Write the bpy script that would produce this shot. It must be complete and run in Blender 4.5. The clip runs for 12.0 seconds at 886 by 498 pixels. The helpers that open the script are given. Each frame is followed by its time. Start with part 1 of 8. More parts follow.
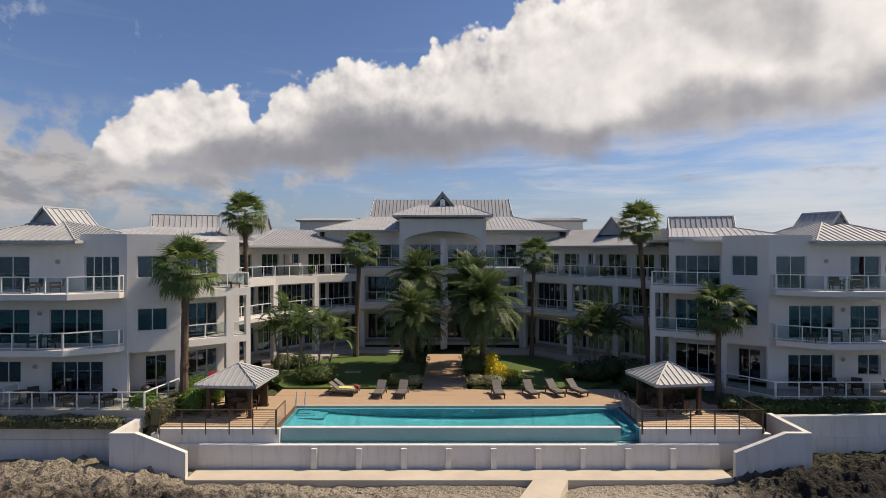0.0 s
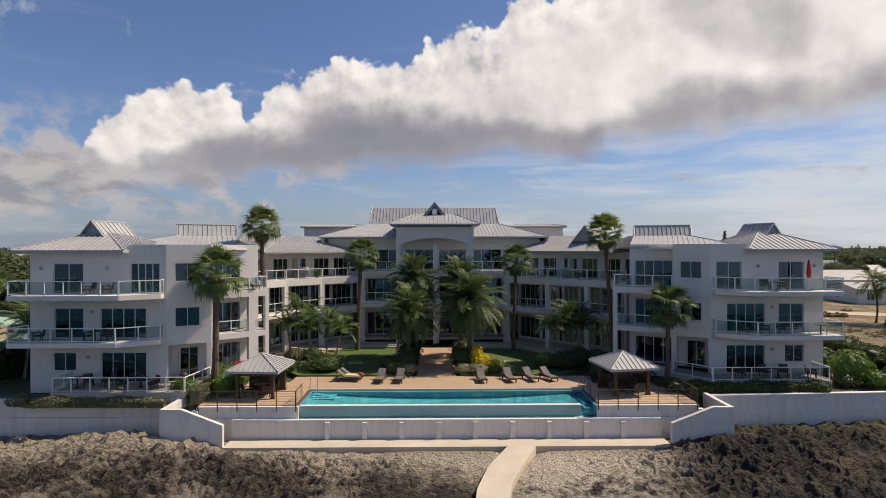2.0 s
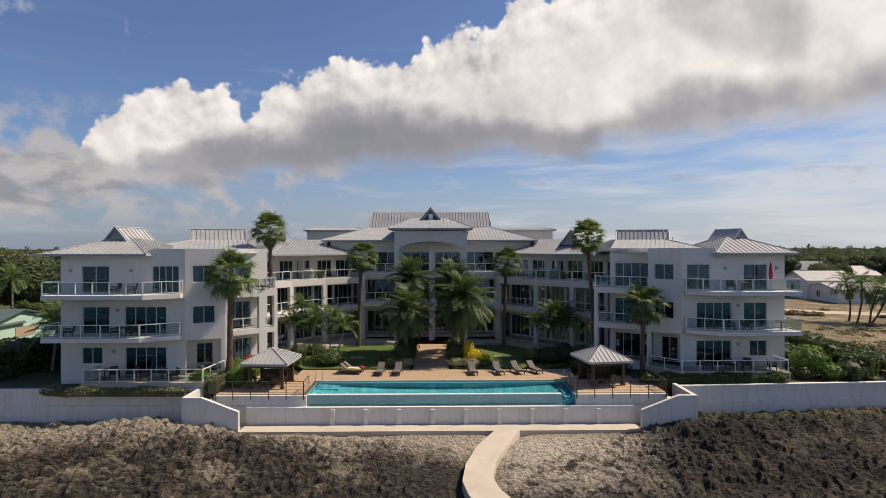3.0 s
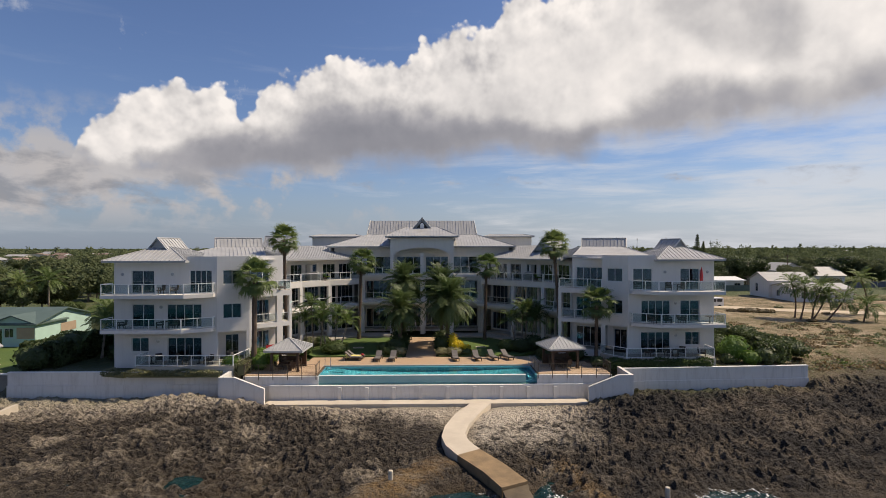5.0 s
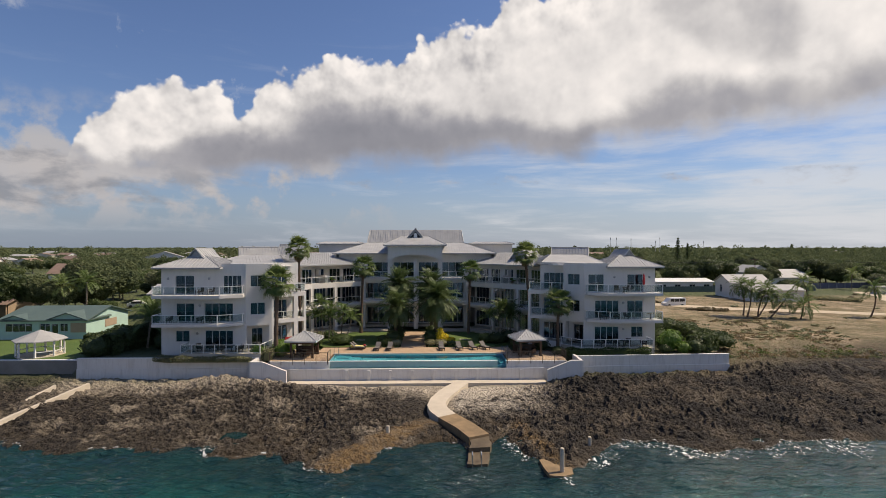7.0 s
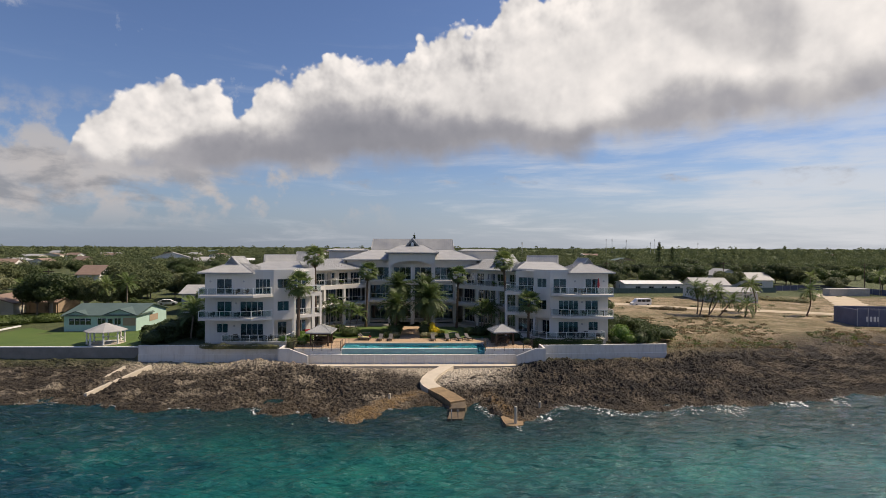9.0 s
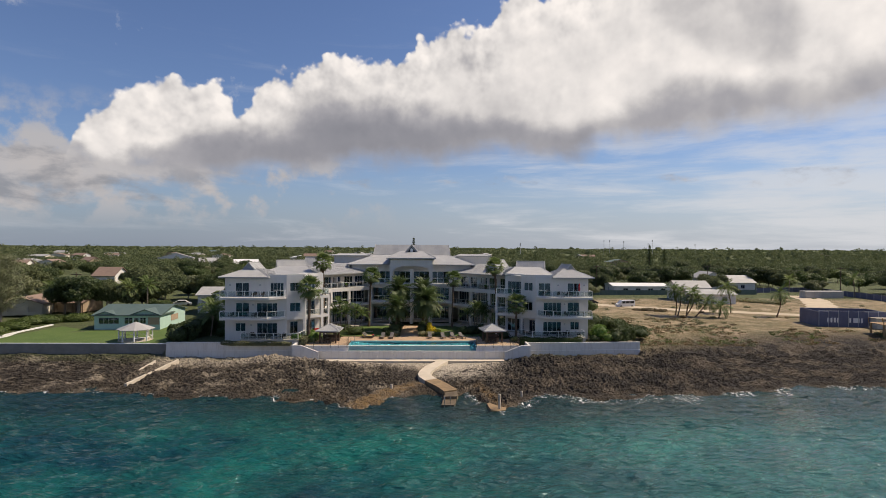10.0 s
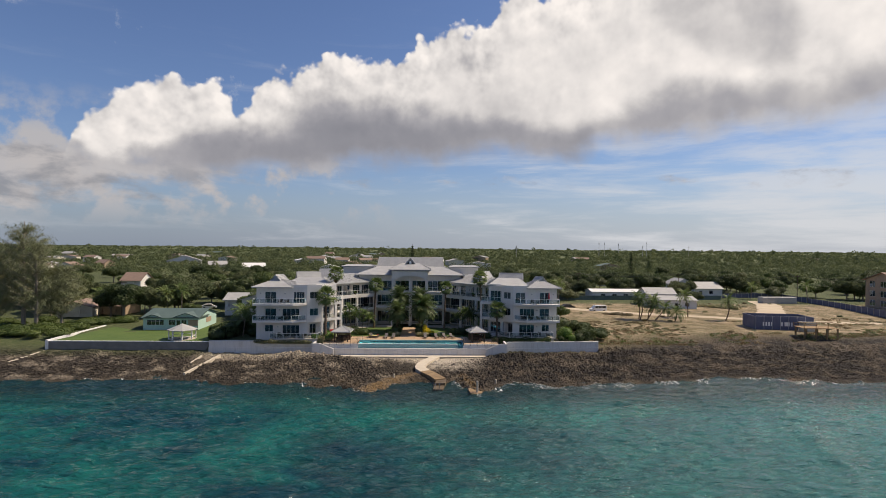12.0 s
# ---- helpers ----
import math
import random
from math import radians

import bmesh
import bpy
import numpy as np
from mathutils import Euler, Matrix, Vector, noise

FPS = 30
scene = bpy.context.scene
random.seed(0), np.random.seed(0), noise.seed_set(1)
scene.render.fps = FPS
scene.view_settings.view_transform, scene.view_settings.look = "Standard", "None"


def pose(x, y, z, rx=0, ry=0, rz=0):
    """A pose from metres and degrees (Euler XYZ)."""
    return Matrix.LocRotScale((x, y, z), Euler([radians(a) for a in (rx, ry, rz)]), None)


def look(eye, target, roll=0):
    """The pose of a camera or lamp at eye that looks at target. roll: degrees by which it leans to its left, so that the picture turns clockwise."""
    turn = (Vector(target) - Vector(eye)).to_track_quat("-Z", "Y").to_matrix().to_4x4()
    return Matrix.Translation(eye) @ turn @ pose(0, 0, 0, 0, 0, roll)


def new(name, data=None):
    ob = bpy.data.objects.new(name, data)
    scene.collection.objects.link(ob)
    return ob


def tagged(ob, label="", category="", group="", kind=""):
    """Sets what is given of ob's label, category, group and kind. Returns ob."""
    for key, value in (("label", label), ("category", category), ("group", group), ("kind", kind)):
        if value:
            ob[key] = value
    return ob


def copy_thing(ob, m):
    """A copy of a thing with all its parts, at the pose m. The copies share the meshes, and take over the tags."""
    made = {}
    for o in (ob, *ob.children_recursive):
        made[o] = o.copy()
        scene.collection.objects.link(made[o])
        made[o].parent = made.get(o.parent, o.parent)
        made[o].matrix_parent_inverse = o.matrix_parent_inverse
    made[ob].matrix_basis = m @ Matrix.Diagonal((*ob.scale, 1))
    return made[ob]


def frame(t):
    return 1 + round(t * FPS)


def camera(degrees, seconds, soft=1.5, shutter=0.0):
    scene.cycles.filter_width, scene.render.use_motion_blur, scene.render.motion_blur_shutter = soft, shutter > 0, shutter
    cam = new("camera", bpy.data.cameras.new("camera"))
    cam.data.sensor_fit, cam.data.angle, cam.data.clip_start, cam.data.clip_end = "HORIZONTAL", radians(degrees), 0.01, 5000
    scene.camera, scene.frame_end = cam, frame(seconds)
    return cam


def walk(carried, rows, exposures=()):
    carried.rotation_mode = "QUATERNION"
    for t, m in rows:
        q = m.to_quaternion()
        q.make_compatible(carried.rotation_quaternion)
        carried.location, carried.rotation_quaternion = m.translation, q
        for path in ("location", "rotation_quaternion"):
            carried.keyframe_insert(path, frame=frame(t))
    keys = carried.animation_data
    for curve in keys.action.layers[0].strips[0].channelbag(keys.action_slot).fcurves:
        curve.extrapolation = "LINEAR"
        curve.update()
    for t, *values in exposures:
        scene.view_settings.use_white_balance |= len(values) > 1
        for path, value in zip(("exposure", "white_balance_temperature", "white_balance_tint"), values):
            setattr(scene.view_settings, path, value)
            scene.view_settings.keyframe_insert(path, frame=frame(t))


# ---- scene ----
cam = camera(77.4, 12.0, soft=0.6)
METRES, EYE, TILT, LEAN, TURN = 76.0, 9.0, 0.0, 0.0, 0.0
ROWS = [
    (0.0, 0.0, 0.0, 0.0, 0.0, 0.0, -0.0),
    (0.5, 0.0001, -0.0199, 0.002, -0.18, 0.0, 0.04),
    (1.0, 0.0006, -0.0386, 0.004, -0.34, -0.02, 0.07),
    (1.5, 0.0014, -0.0603, 0.006, -0.51, -0.05, 0.11),
    (2.0, 0.0027, -0.0843, 0.008, -0.63, -0.07, 0.1),
    (2.5, 0.0044, -0.1099, 0.0101, -0.71, -0.06, 0.09),
    (3.0, 0.0067, -0.1371, 0.0122, -0.8, -0.07, 0.08),
    (5.0, 0.0175, -0.2624, 0.0229, -1.14, -0.14, 0.09),
    (5.5, 0.0207, -0.2995, 0.0267, -1.21, -0.16, 0.06),
    (6.0, 0.0236, -0.3349, 0.0304, -1.27, -0.19, 0.03),
    (6.5, 0.0264, -0.3762, 0.0346, -1.34, -0.2, 0.01),
    (7.0, 0.0291, -0.4198, 0.0391, -1.41, -0.23, -0.0),
    (9.0, 0.0389, -0.6192, 0.0576, -1.53, -0.24, -0.22),
    (9.5, 0.0413, -0.6778, 0.065, -1.55, -0.25, -0.28),
    (10.0, 0.0434, -0.7388, 0.074, -1.56, -0.26, -0.34),
    (10.5, 0.0453, -0.8014, 0.0836, -1.59, -0.27, -0.41),
    (11.0, 0.0472, -0.8595, 0.0927, -1.58, -0.27, -0.46),
    (11.5, 0.0492, -0.9247, 0.1036, -1.61, -0.28, -0.51),
    (12.0, 0.051, -0.9912, 0.1153, -1.67, -0.25, -0.56),
]
walk(cam, [(t, pose(0, 0, EYE, TILT, LEAN, TURN) @ pose(METRES * x, METRES * y, METRES * z, 90 + pitch, roll, yaw)) for t, x, y, z, yaw, pitch, roll in ROWS],
     exposures=[(0.0, 0.0, 7300, 13), (12.0, 0.0, 7300, 13)])

# ---- light ----
SUN_AZ, SUN_EL = 74.0, 51.0   # azimuth clockwise from +y, elevation
sun_dir = Vector((math.sin(radians(SUN_AZ)) * math.cos(radians(SUN_EL)), math.cos(radians(SUN_AZ)) * math.cos(radians(SUN_EL)), math.sin(radians(SUN_EL))))
sun_data = bpy.data.lights.new("sun", "SUN")
sun_data.energy, sun_data.angle, sun_data.color = 5.0, radians(0.6), (1.0, 0.90, 0.74)
sun = new("sun", sun_data)
sun.matrix_world = look(sun_dir * 100, (0, 0, 0))

world = bpy.data.worlds.new("sky")
scene.world = world
world.use_nodes = True


class G:
    """A small builder of node graphs."""

    def __init__(self, tree):
        self.t = tree
        tree.nodes.clear()

    def n(self, kind, inputs=None, **props):
        node = self.t.nodes.new(kind)
        for k, v in props.items():
            setattr(node, k, v)
        for k, v in (inputs or {}).items():
            sock = node.inputs[k]
            if isinstance(v, bpy.types.NodeSocket):
                self.t.links.new(v, sock)
            else:
                sock.default_value = v
        return node

    def m(self, op, a, b=0.0, c=0.0):
        return self.n("ShaderNodeMath", {0: a, 1: b, 2: c}, operation=op).outputs[0]

    def mix(self, f, a, b):
        return self.n("ShaderNodeMix", {0: f, 6: a, 7: b}, data_type="RGBA").outputs[2]

    def noise(self, vec, scale, detail=4.0, rough=0.55, dist=0.0):
        return self.n("ShaderNodeTexNoise", {"Vector": vec, "Scale": scale, "Detail": detail, "Roughness": rough, "Distortion": dist}).outputs["Fac"]

    def ramp(self, f, stops, ease="LINEAR"):
        node = self.n("ShaderNodeValToRGB", {0: f})
        cr = node.color_ramp
        cr.interpolation = ease
        while len(cr.elements) < len(stops):
            cr.elements.new(0.5)
        for e, (p, c) in zip(cr.elements, stops):
            e.position = p
            e.color = (*c, 1) if isinstance(c, tuple) else (c, c, c, 1)
        return node.outputs[0]

    def rng(self, f, a, b, c=0.0, d=1.0, smooth=False):
        return self.n("ShaderNodeMapRange", {0: f, 1: a, 2: b, 3: c, 4: d}, interpolation_type="SMOOTHSTEP" if smooth else "LINEAR").outputs[0]


def build_sky():
    g = G(world.node_tree)
    sky = g.n("ShaderNodeTexSky", sky_type="NISHITA", sun_disc=False, sun_elevation=radians(SUN_EL), sun_rotation=radians(SUN_AZ), air_density=1.0, dust_density=0.6, ozone_density=1.5).outputs[0]
    d = g.n("ShaderNodeTexCoord").outputs["Generated"]
    s = g.n("ShaderNodeSeparateXYZ", {0: d})
    x, y, z = s.outputs[0], s.outputs[1], s.outputs[2]
    az = g.m("ARCTAN2", x, y)           # 0 ahead, to the right positive
    el = g.m("ARCSINE", z)
    # one bank of cumulus: its top and its flat base as heights over the azimuth
    u = g.rng(az, -0.9, 0.9)
    scale = 0.8
    top = g.m("MULTIPLY", g.ramp(u, [(p, h / scale) for p, h in CLOUD_TOP]), scale)
    base = g.m("MULTIPLY", g.ramp(u, [(p, h / scale) for p, h in CLOUD_BASE]), scale)
    v3 = g.n("ShaderNodeCombineXYZ", {0: az, 1: el, 2: 0.0}).outputs[0]
    # round billows along the top, softer folds inside
    lump = g.m("SUBTRACT", g.noise(v3, 9.0, 9.0, 0.56, 0.15), 0.5)

    def shifted(dx, dy):
        return g.n("ShaderNodeVectorMath", {0: v3, 1: (dx, dy, 0.0)}, operation="ADD").outputs[0]

    def cells(vec):
        return g.n("ShaderNodeTexVoronoi", {"Vector": vec, "Scale": 17.0, "Detail": 3.0, "Roughness": 0.6}, feature="SMOOTH_F1").outputs["Distance"]
    cell = cells(v3)
    puff = g.m("SUBTRACT", 0.5, cell)
    over = g.m("ADD", g.m("ADD", g.m("SUBTRACT", top, el), 0.020), g.m("ADD", g.m("MULTIPLY", lump, 0.06), g.m("MULTIPLY", puff, 0.06)))
    under = g.m("ADD", g.m("SUBTRACT", el, base), g.m("MULTIPLY", lump, 0.09))
    dens = g.m("MULTIPLY", g.rng(over, -0.002, 0.012, smooth=True), g.rng(under, -0.022, 0.03, smooth=True))
    # the grey underside: how high it reaches and how deep its grey is, along the bank
    reach = g.m("MULTIPLY", g.ramp(u, [(p, h / 0.3) for p, h in CLOUD_GREY]), 0.3)
    depth = g.ramp(u, CLOUD_DEPTH)
    soft = g.m("SUBTRACT", g.noise(v3, 7.0, 3.5, 0.45, 0.3), 0.5)
    rise = g.m("DIVIDE", g.m("ADD", under, g.m("MULTIPLY", soft, 0.07)), g.m("MAXIMUM", reach, 0.01))
    shade = g.m("MULTIPLY", g.rng(rise, 1.55, 0.6, smooth=True), depth)
    fringe = g.rng(under, 0.035, -0.01, smooth=True)
    shade = g.m("MULTIPLY", shade, g.m("SUBTRACT", 1.0, g.m("MULTIPLY", fringe, 0.3)))
    # a second, higher grey patch towards the sun's side
    veil = g.m("MULTIPLY", g.rng(g.noise(v3, 4.2, 3.0, 0.45), 0.47, 0.62, smooth=True), g.rng(u, 0.5, 0.66, 0.0, 0.24))
    crown = g.rng(over, 0.13, 0.01, 0.3, 1.0, smooth=True)
    folds = g.m("SUBTRACT", g.noise(v3, 12.0, 5.0, 0.48, 0.2), g.noise(shifted(0.014, 0.018), 12.0, 5.0, 0.48, 0.2))
    relief = g.m("MULTIPLY", g.m("ADD", g.m("MULTIPLY", folds, 0.9), g.m("MULTIPLY", g.m("SUBTRACT", cells(shifted(0.010, 0.014)), cell), 0.45)), crown)
    lit = g.m("SUBTRACT", g.m("ADD", 0.81, g.rng(u, 0.6, 0.85, 0.0, 0.10)), g.m("ADD", g.m("MULTIPLY", shade, 0.62), veil))
    lit = g.m("ADD", lit, g.m("MULTIPLY", g.m("ADD", relief, g.m("MULTIPLY", soft, 0.55)), g.m("SUBTRACT", 1.0, g.m("MULTIPLY", shade, 0.6))))
    cum = g.ramp(lit, [(0.0, (1.95, 2.15, 2.7)), (0.2, (2.6, 2.8, 3.4)), (0.4, (3.6, 3.8, 4.4)), (0.6, (5.3, 5.5, 5.95)), (0.8, (7.2, 7.4, 7.8)), (1.0, (9.0, 9.1, 9.4))])
    # thin streaks low down
    v4 = g.n("ShaderNodeVectorMath", {0: v3, 1: (1.6, 12.0, 1.0)}, operation="MULTIPLY").outputs[0]
    v4 = g.n("ShaderNodeVectorRotate", {"Vector": v4, "Angle": 0.25}, rotation_type="Z_AXIS").outputs[0]
    streak = g.noise(v4, 2.2, 6.0, 0.6, 0.3)
    right = g.rng(u, 0.45, 0.85)
    thin = g.m("MULTIPLY", g.rng(g.m("ADD", streak, g.m("MULTIPLY", right, 0.2)), 0.52, 0.80, smooth=True), g.m("MULTIPLY", g.rng(el, 0.42, 0.02, 0.0, 0.85), g.rng(u, 0.2, 0.6, 0.35, 1.0)))
    hazy = g.rng(el, 0.16, 0.0, 0.0, 0.72, smooth=True)
    wisps = g.m("MULTIPLY", g.rng(g.noise(v3, 13.0, 8.0, 0.65), 0.62, 0.78), g.rng(el, 0.02, 0.12, 0.0, 0.5))
    # broken small clouds low on the left
    low = g.m("MULTIPLY", g.rng(g.m("ADD", g.noise(v3, 12.0, 7.0, 0.55), g.m("MULTIPLY", g.rng(u, 0.34, 0.05), 0.17)), 0.53, 0.66, smooth=True), g.m("MULTIPLY", g.rng(el, 0.025, 0.07), g.rng(el, 0.24, 0.16)))
    # a ragged grey bank under the left end of the cumulus
    bank_top = g.ramp(u, [(0.0, 0.15), (0.12, 0.150), (0.2, 0.142), (0.30, 0.132), (0.37, 0.118)])
    bank_base = g.ramp(u, [(0.0, 0.02), (0.12, 0.04), (0.2, 0.07), (0.297, 0.096), (0.37, 0.125)])
    v5 = g.n("ShaderNodeVectorMath", {0: v3, 1: (1.0, 2.2, 1.0)}, operation="MULTIPLY").outputs[0]
    shred = g.m("SUBTRACT", g.noise(v5, 11.0, 8.0, 0.58, 0.2), 0.5)
    bank = g.m("MULTIPLY", g.rng(g.m("ADD", g.m("SUBTRACT", bank_top, el), g.m("MULTIPLY", shred, 0.06)), -0.003, 0.014, smooth=True), g.rng(g.m("ADD", g.m("SUBTRACT", el, bank_base), g.m("MULTIPLY", shred, 0.16)), -0.012, 0.03, smooth=True))
    bank_lit = g.noise(g.n("ShaderNodeVectorMath", {0: v5, 1: (0.03, -0.05, 0.0)}, operation="ADD").outputs[0], 11.0, 8.0, 0.58, 0.2)
    tint = g.n("ShaderNodeMix", {0: 1.0, 6: sky, 7: (0.65, 0.79, 1.07, 1)}, data_type="RGBA", blend_type="MULTIPLY").outputs[2]
    col = g.mix(hazy, tint, g.mix(g.rng(u, 0.25, 0.8), (2.3, 3.0, 4.3, 1), (4.5, 5.3, 6.7, 1)))
    col = g.mix(g.m("MAXIMUM", thin, wisps), col, (6.3, 6.9, 7.8, 1))
    col = g.mix(g.m("MULTIPLY", g.m("MULTIPLY", low, 0.95), g.rng(u, 0.5, 0.38)), col, (4.5, 4.7, 5.2, 1))
    col = g.mix(g.m("MULTIPLY", bank, 0.9), col, g.mix(g.rng(bank_lit, 0.40, 0.60, smooth=True), (4.8, 4.9, 5.3, 1), (2.7, 2.95, 3.5, 1)))
    col = g.mix(dens, col, cum)
    bg = g.n("ShaderNodeBackground", {"Color": col, "Strength": SKY}).outputs[0]
    g.n("ShaderNodeOutputWorld", {"Surface": bg})


SKY = 0.1
# azimuth share (0 = 0.9 rad left, 1 = 0.9 rad right) and elevation in radians
CLOUD_TOP = [(0.0, 0.05), (0.165, 0.09), (0.181, 0.15), (0.19, 0.193), (0.212, 0.232), (0.229, 0.253), (0.245, 0.241), (0.26, 0.262), (0.279, 0.256), (0.295, 0.276), (0.309, 0.274),
             (0.317, 0.236), (0.325, 0.240), (0.337, 0.280), (0.374, 0.303), (0.411, 0.327), (0.456, 0.333), (0.479, 0.33), (0.509, 0.38), (0.54, 0.385), (0.557, 0.38), (0.574, 0.43),
             (0.64, 0.47), (0.75, 0.52), (0.9, 0.55), (0.96, 0.4), (1.0, 0.1)]
CLOUD_BASE = [(0.0, 0.11), (0.177, 0.125), (0.217, 0.114), (0.261, 0.113), (0.318, 0.122), (0.412, 0.135), (0.496, 0.153), (0.581, 0.16), (0.636, 0.162), (0.714, 0.182), (0.785, 0.189), (0.89, 0.2), (1.0, 0.24)]
# the grey underside of the bank: its height in radians, and how dark it is
CLOUD_GREY = [(0.0, 0.03), (0.2, 0.022), (0.26, 0.04), (0.32, 0.075), (0.42, 0.095), (0.5, 0.08), (0.56, 0.05), (0.62, 0.04), (0.7, 0.06), (0.78, 0.065), (0.9, 0.065)]
CLOUD_DEPTH = [(0.0, 0.5), (0.2, 0.55), (0.27, 0.7), (0.33, 0.95), (0.5, 1.0), (0.57, 0.75), (0.62, 0.5), (0.7, 0.75), (0.8, 0.65), (1.0, 0.55)]
build_sky()

# ---- materials ----
def material(name, make):
    mat = bpy.data.materials.new(name)
    mat.use_nodes = True
    g = G(mat.node_tree)
    geo = g.n("ShaderNodeNewGeometry")
    surf = make(g, geo.outputs["Position"], geo)
    g.n("ShaderNodeOutputMaterial", {"Surface": surf})
    return mat


def bsdf(g, color, rough=0.6, metal=0.0, bump=None, strength=0.3, dist=0.02, **kw):
    inp = {"Base Color": color, "Roughness": rough, "Metallic": metal}
    if bump is not None:
        inp["Normal"] = g.n("ShaderNodeBump", {"Height": bump, "Strength": strength, "Distance": dist}).outputs[0]
    for k, v in kw.items():
        inp[k.replace("_", " ")] = v
    return g.n("ShaderNodeBsdfPrincipled", inp).outputs[0]


def plain(c1, c2, scale=1.5, rough=0.6, metal=0.0, fine=40.0, strength=0.2, dist=0.01):
    def make(g, p, geo):
        a = g.rng(g.noise(p, scale, 5.0, 0.6), 0.3, 0.7)
        b = g.noise(p, fine, 3.0)
        col = g.mix(a, (*c1, 1), (*c2, 1))
        col = g.mix(g.rng(b, 0.35, 0.7, 0.0, 0.18), col, (c1[0] * 0.6, c1[1] * 0.6, c1[2] * 0.6, 1))
        return bsdf(g, col, rough, metal, b, strength, dist)
    return make


def stucco(g, p, geo):
    streak = g.noise(g.n("ShaderNodeVectorMath", {0: p, 1: (2.2, 2.2, 0.25)}, operation="MULTIPLY").outputs[0], 1.0, 5.0, 0.65)
    big = g.noise(p, 0.35, 4.0)
    col = g.mix(g.rng(streak, 0.45, 0.8, 0.0, 0.35), (0.69, 0.67, 0.645, 1), (0.53, 0.51, 0.48, 1))
    col = g.mix(g.rng(big, 0.4, 0.7, 0.0, 0.25), col, (0.62, 0.605, 0.58, 1))
    return bsdf(g, col, 0.85, 0, g.noise(p, 60.0, 3.0), 0.15, 0.01)


def seawall(g, p, geo):
    streak = g.noise(g.n("ShaderNodeVectorMath", {0: p, 1: (3.0, 3.0, 0.35)}, operation="MULTIPLY").outputs[0], 1.0, 6.0, 0.7)
    big = g.noise(p, 0.5, 5.0, 0.65)
    col = g.mix(g.rng(streak, 0.5, 0.8, 0.0, 0.6), (0.68, 0.665, 0.64, 1), (0.36, 0.335, 0.30, 1))
    col = g.mix(g.rng(big, 0.45, 0.75, 0.0, 0.4), col, (0.56, 0.52, 0.47, 1))
    return bsdf(g, col, 0.85, 0, g.noise(p, 25.0, 4.0), 0.25, 0.02)


def metal_roof(g, p, geo):
    a = g.noise(p, 0.8, 4.0)
    r = geo.outputs["Random Per Island"]
    col = g.mix(g.rng(a, 0.3, 0.7), (0.44, 0.445, 0.445, 1), (0.35, 0.355, 0.36, 1))
    col = g.mix(g.m("MULTIPLY", r, 0.25), col, (0.28, 0.285, 0.29, 1))
    return bsdf(g, col, 0.5, 0.0, g.noise(p, 6.0, 3.0), 0.08, 0.02)


def glass_dark(g, p, geo):
    clear = g.n("ShaderNodeBsdfTransparent", {"Color": (0.30, 0.36, 0.40, 1)}).outputs[0]
    gloss = g.n("ShaderNodeBsdfGlossy", {"Color": (0.62, 0.76, 1.0, 1), "Roughness": 0.03}).outputs[0]
    f = g.m("ADD", g.m("MULTIPLY", g.m("POWER", g.n("ShaderNodeLayerWeight", {"Blend": 0.5}).outputs["Facing"], 3.0), 0.6), 0.12)
    return g.n("ShaderNodeMixShader", {0: f, 1: clear, 2: gloss}).outputs[0]


def glass_rail(g, p, geo):
    clear = g.n("ShaderNodeBsdfTransparent", {"Color": (0.82, 0.86, 0.86, 1)}).outputs[0]
    gloss = g.n("ShaderNodeBsdfGlossy", {"Color": (0.9, 0.95, 1.0, 1), "Roughness": 0.05}).outputs[0]
    f = g.m("ADD", g.m("MULTIPLY", g.m("POWER", g.n("ShaderNodeLayerWeight", {"Blend": 0.5}).outputs["Facing"], 4.0), 0.5), 0.035)
    return g.n("ShaderNodeMixShader", {0: f, 1: clear, 2: gloss}).outputs[0]


def wood_deck(g, p, geo):
    r = g.n("ShaderNodeObjectInfo").outputs["Random"]
    v = g.n("ShaderNodeVectorMath", {0: p, 1: (0.6, 9.0, 1.0)}, operation="MULTIPLY").outputs[0]
    grain = g.noise(v, 3.0, 5.0, 0.6)
    col = g.mix(r, (0.47, 0.33, 0.215, 1), (0.58, 0.43, 0.30, 1))
    col = g.mix(g.rng(grain, 0.3, 0.75, 0.0, 0.5), col, (0.34, 0.225, 0.145, 1))
    col = g.mix(g.rng(g.noise(p, 0.7, 4.0), 0.5, 0.75, 0.0, 0.4), col, (0.42, 0.31, 0.21, 1))
    return bsdf(g, col, 0.65, 0, grain, 0.2, 0.01)


def dark_wood(g, p, geo):
    v = g.n("ShaderNodeVectorMath", {0: p, 1: (8.0, 8.0, 0.8)}, operation="MULTIPLY").outputs[0]
    grain = g.noise(v, 2.0, 5.0, 0.6)
    col = g.mix(grain, (0.035, 0.02, 0.013, 1), (0.085, 0.048, 0.028, 1))
    return bsdf(g, col, 0.55, 0, grain, 0.2, 0.01)


def grass_mat(g, p, geo):
    a, b, c = g.noise(p, 0.35, 4.0), g.noise(p, 5.0, 4.0, 0.7), g.noise(p, 60.0, 3.0, 0.8)
    col = g.mix(g.rng(a, 0.3, 0.7), (0.055, 0.115, 0.018, 1), (0.10, 0.16, 0.03, 1))
    col = g.mix(g.rng(b, 0.4, 0.75, 0.0, 0.5), col, (0.13, 0.15, 0.045, 1))
    col = g.mix(g.rng(c, 0.35, 0.7, 0.0, 0.5), col, (0.03, 0.06, 0.012, 1))
    return bsdf(g, col, 0.9, 0, c, 0.6, 0.04)


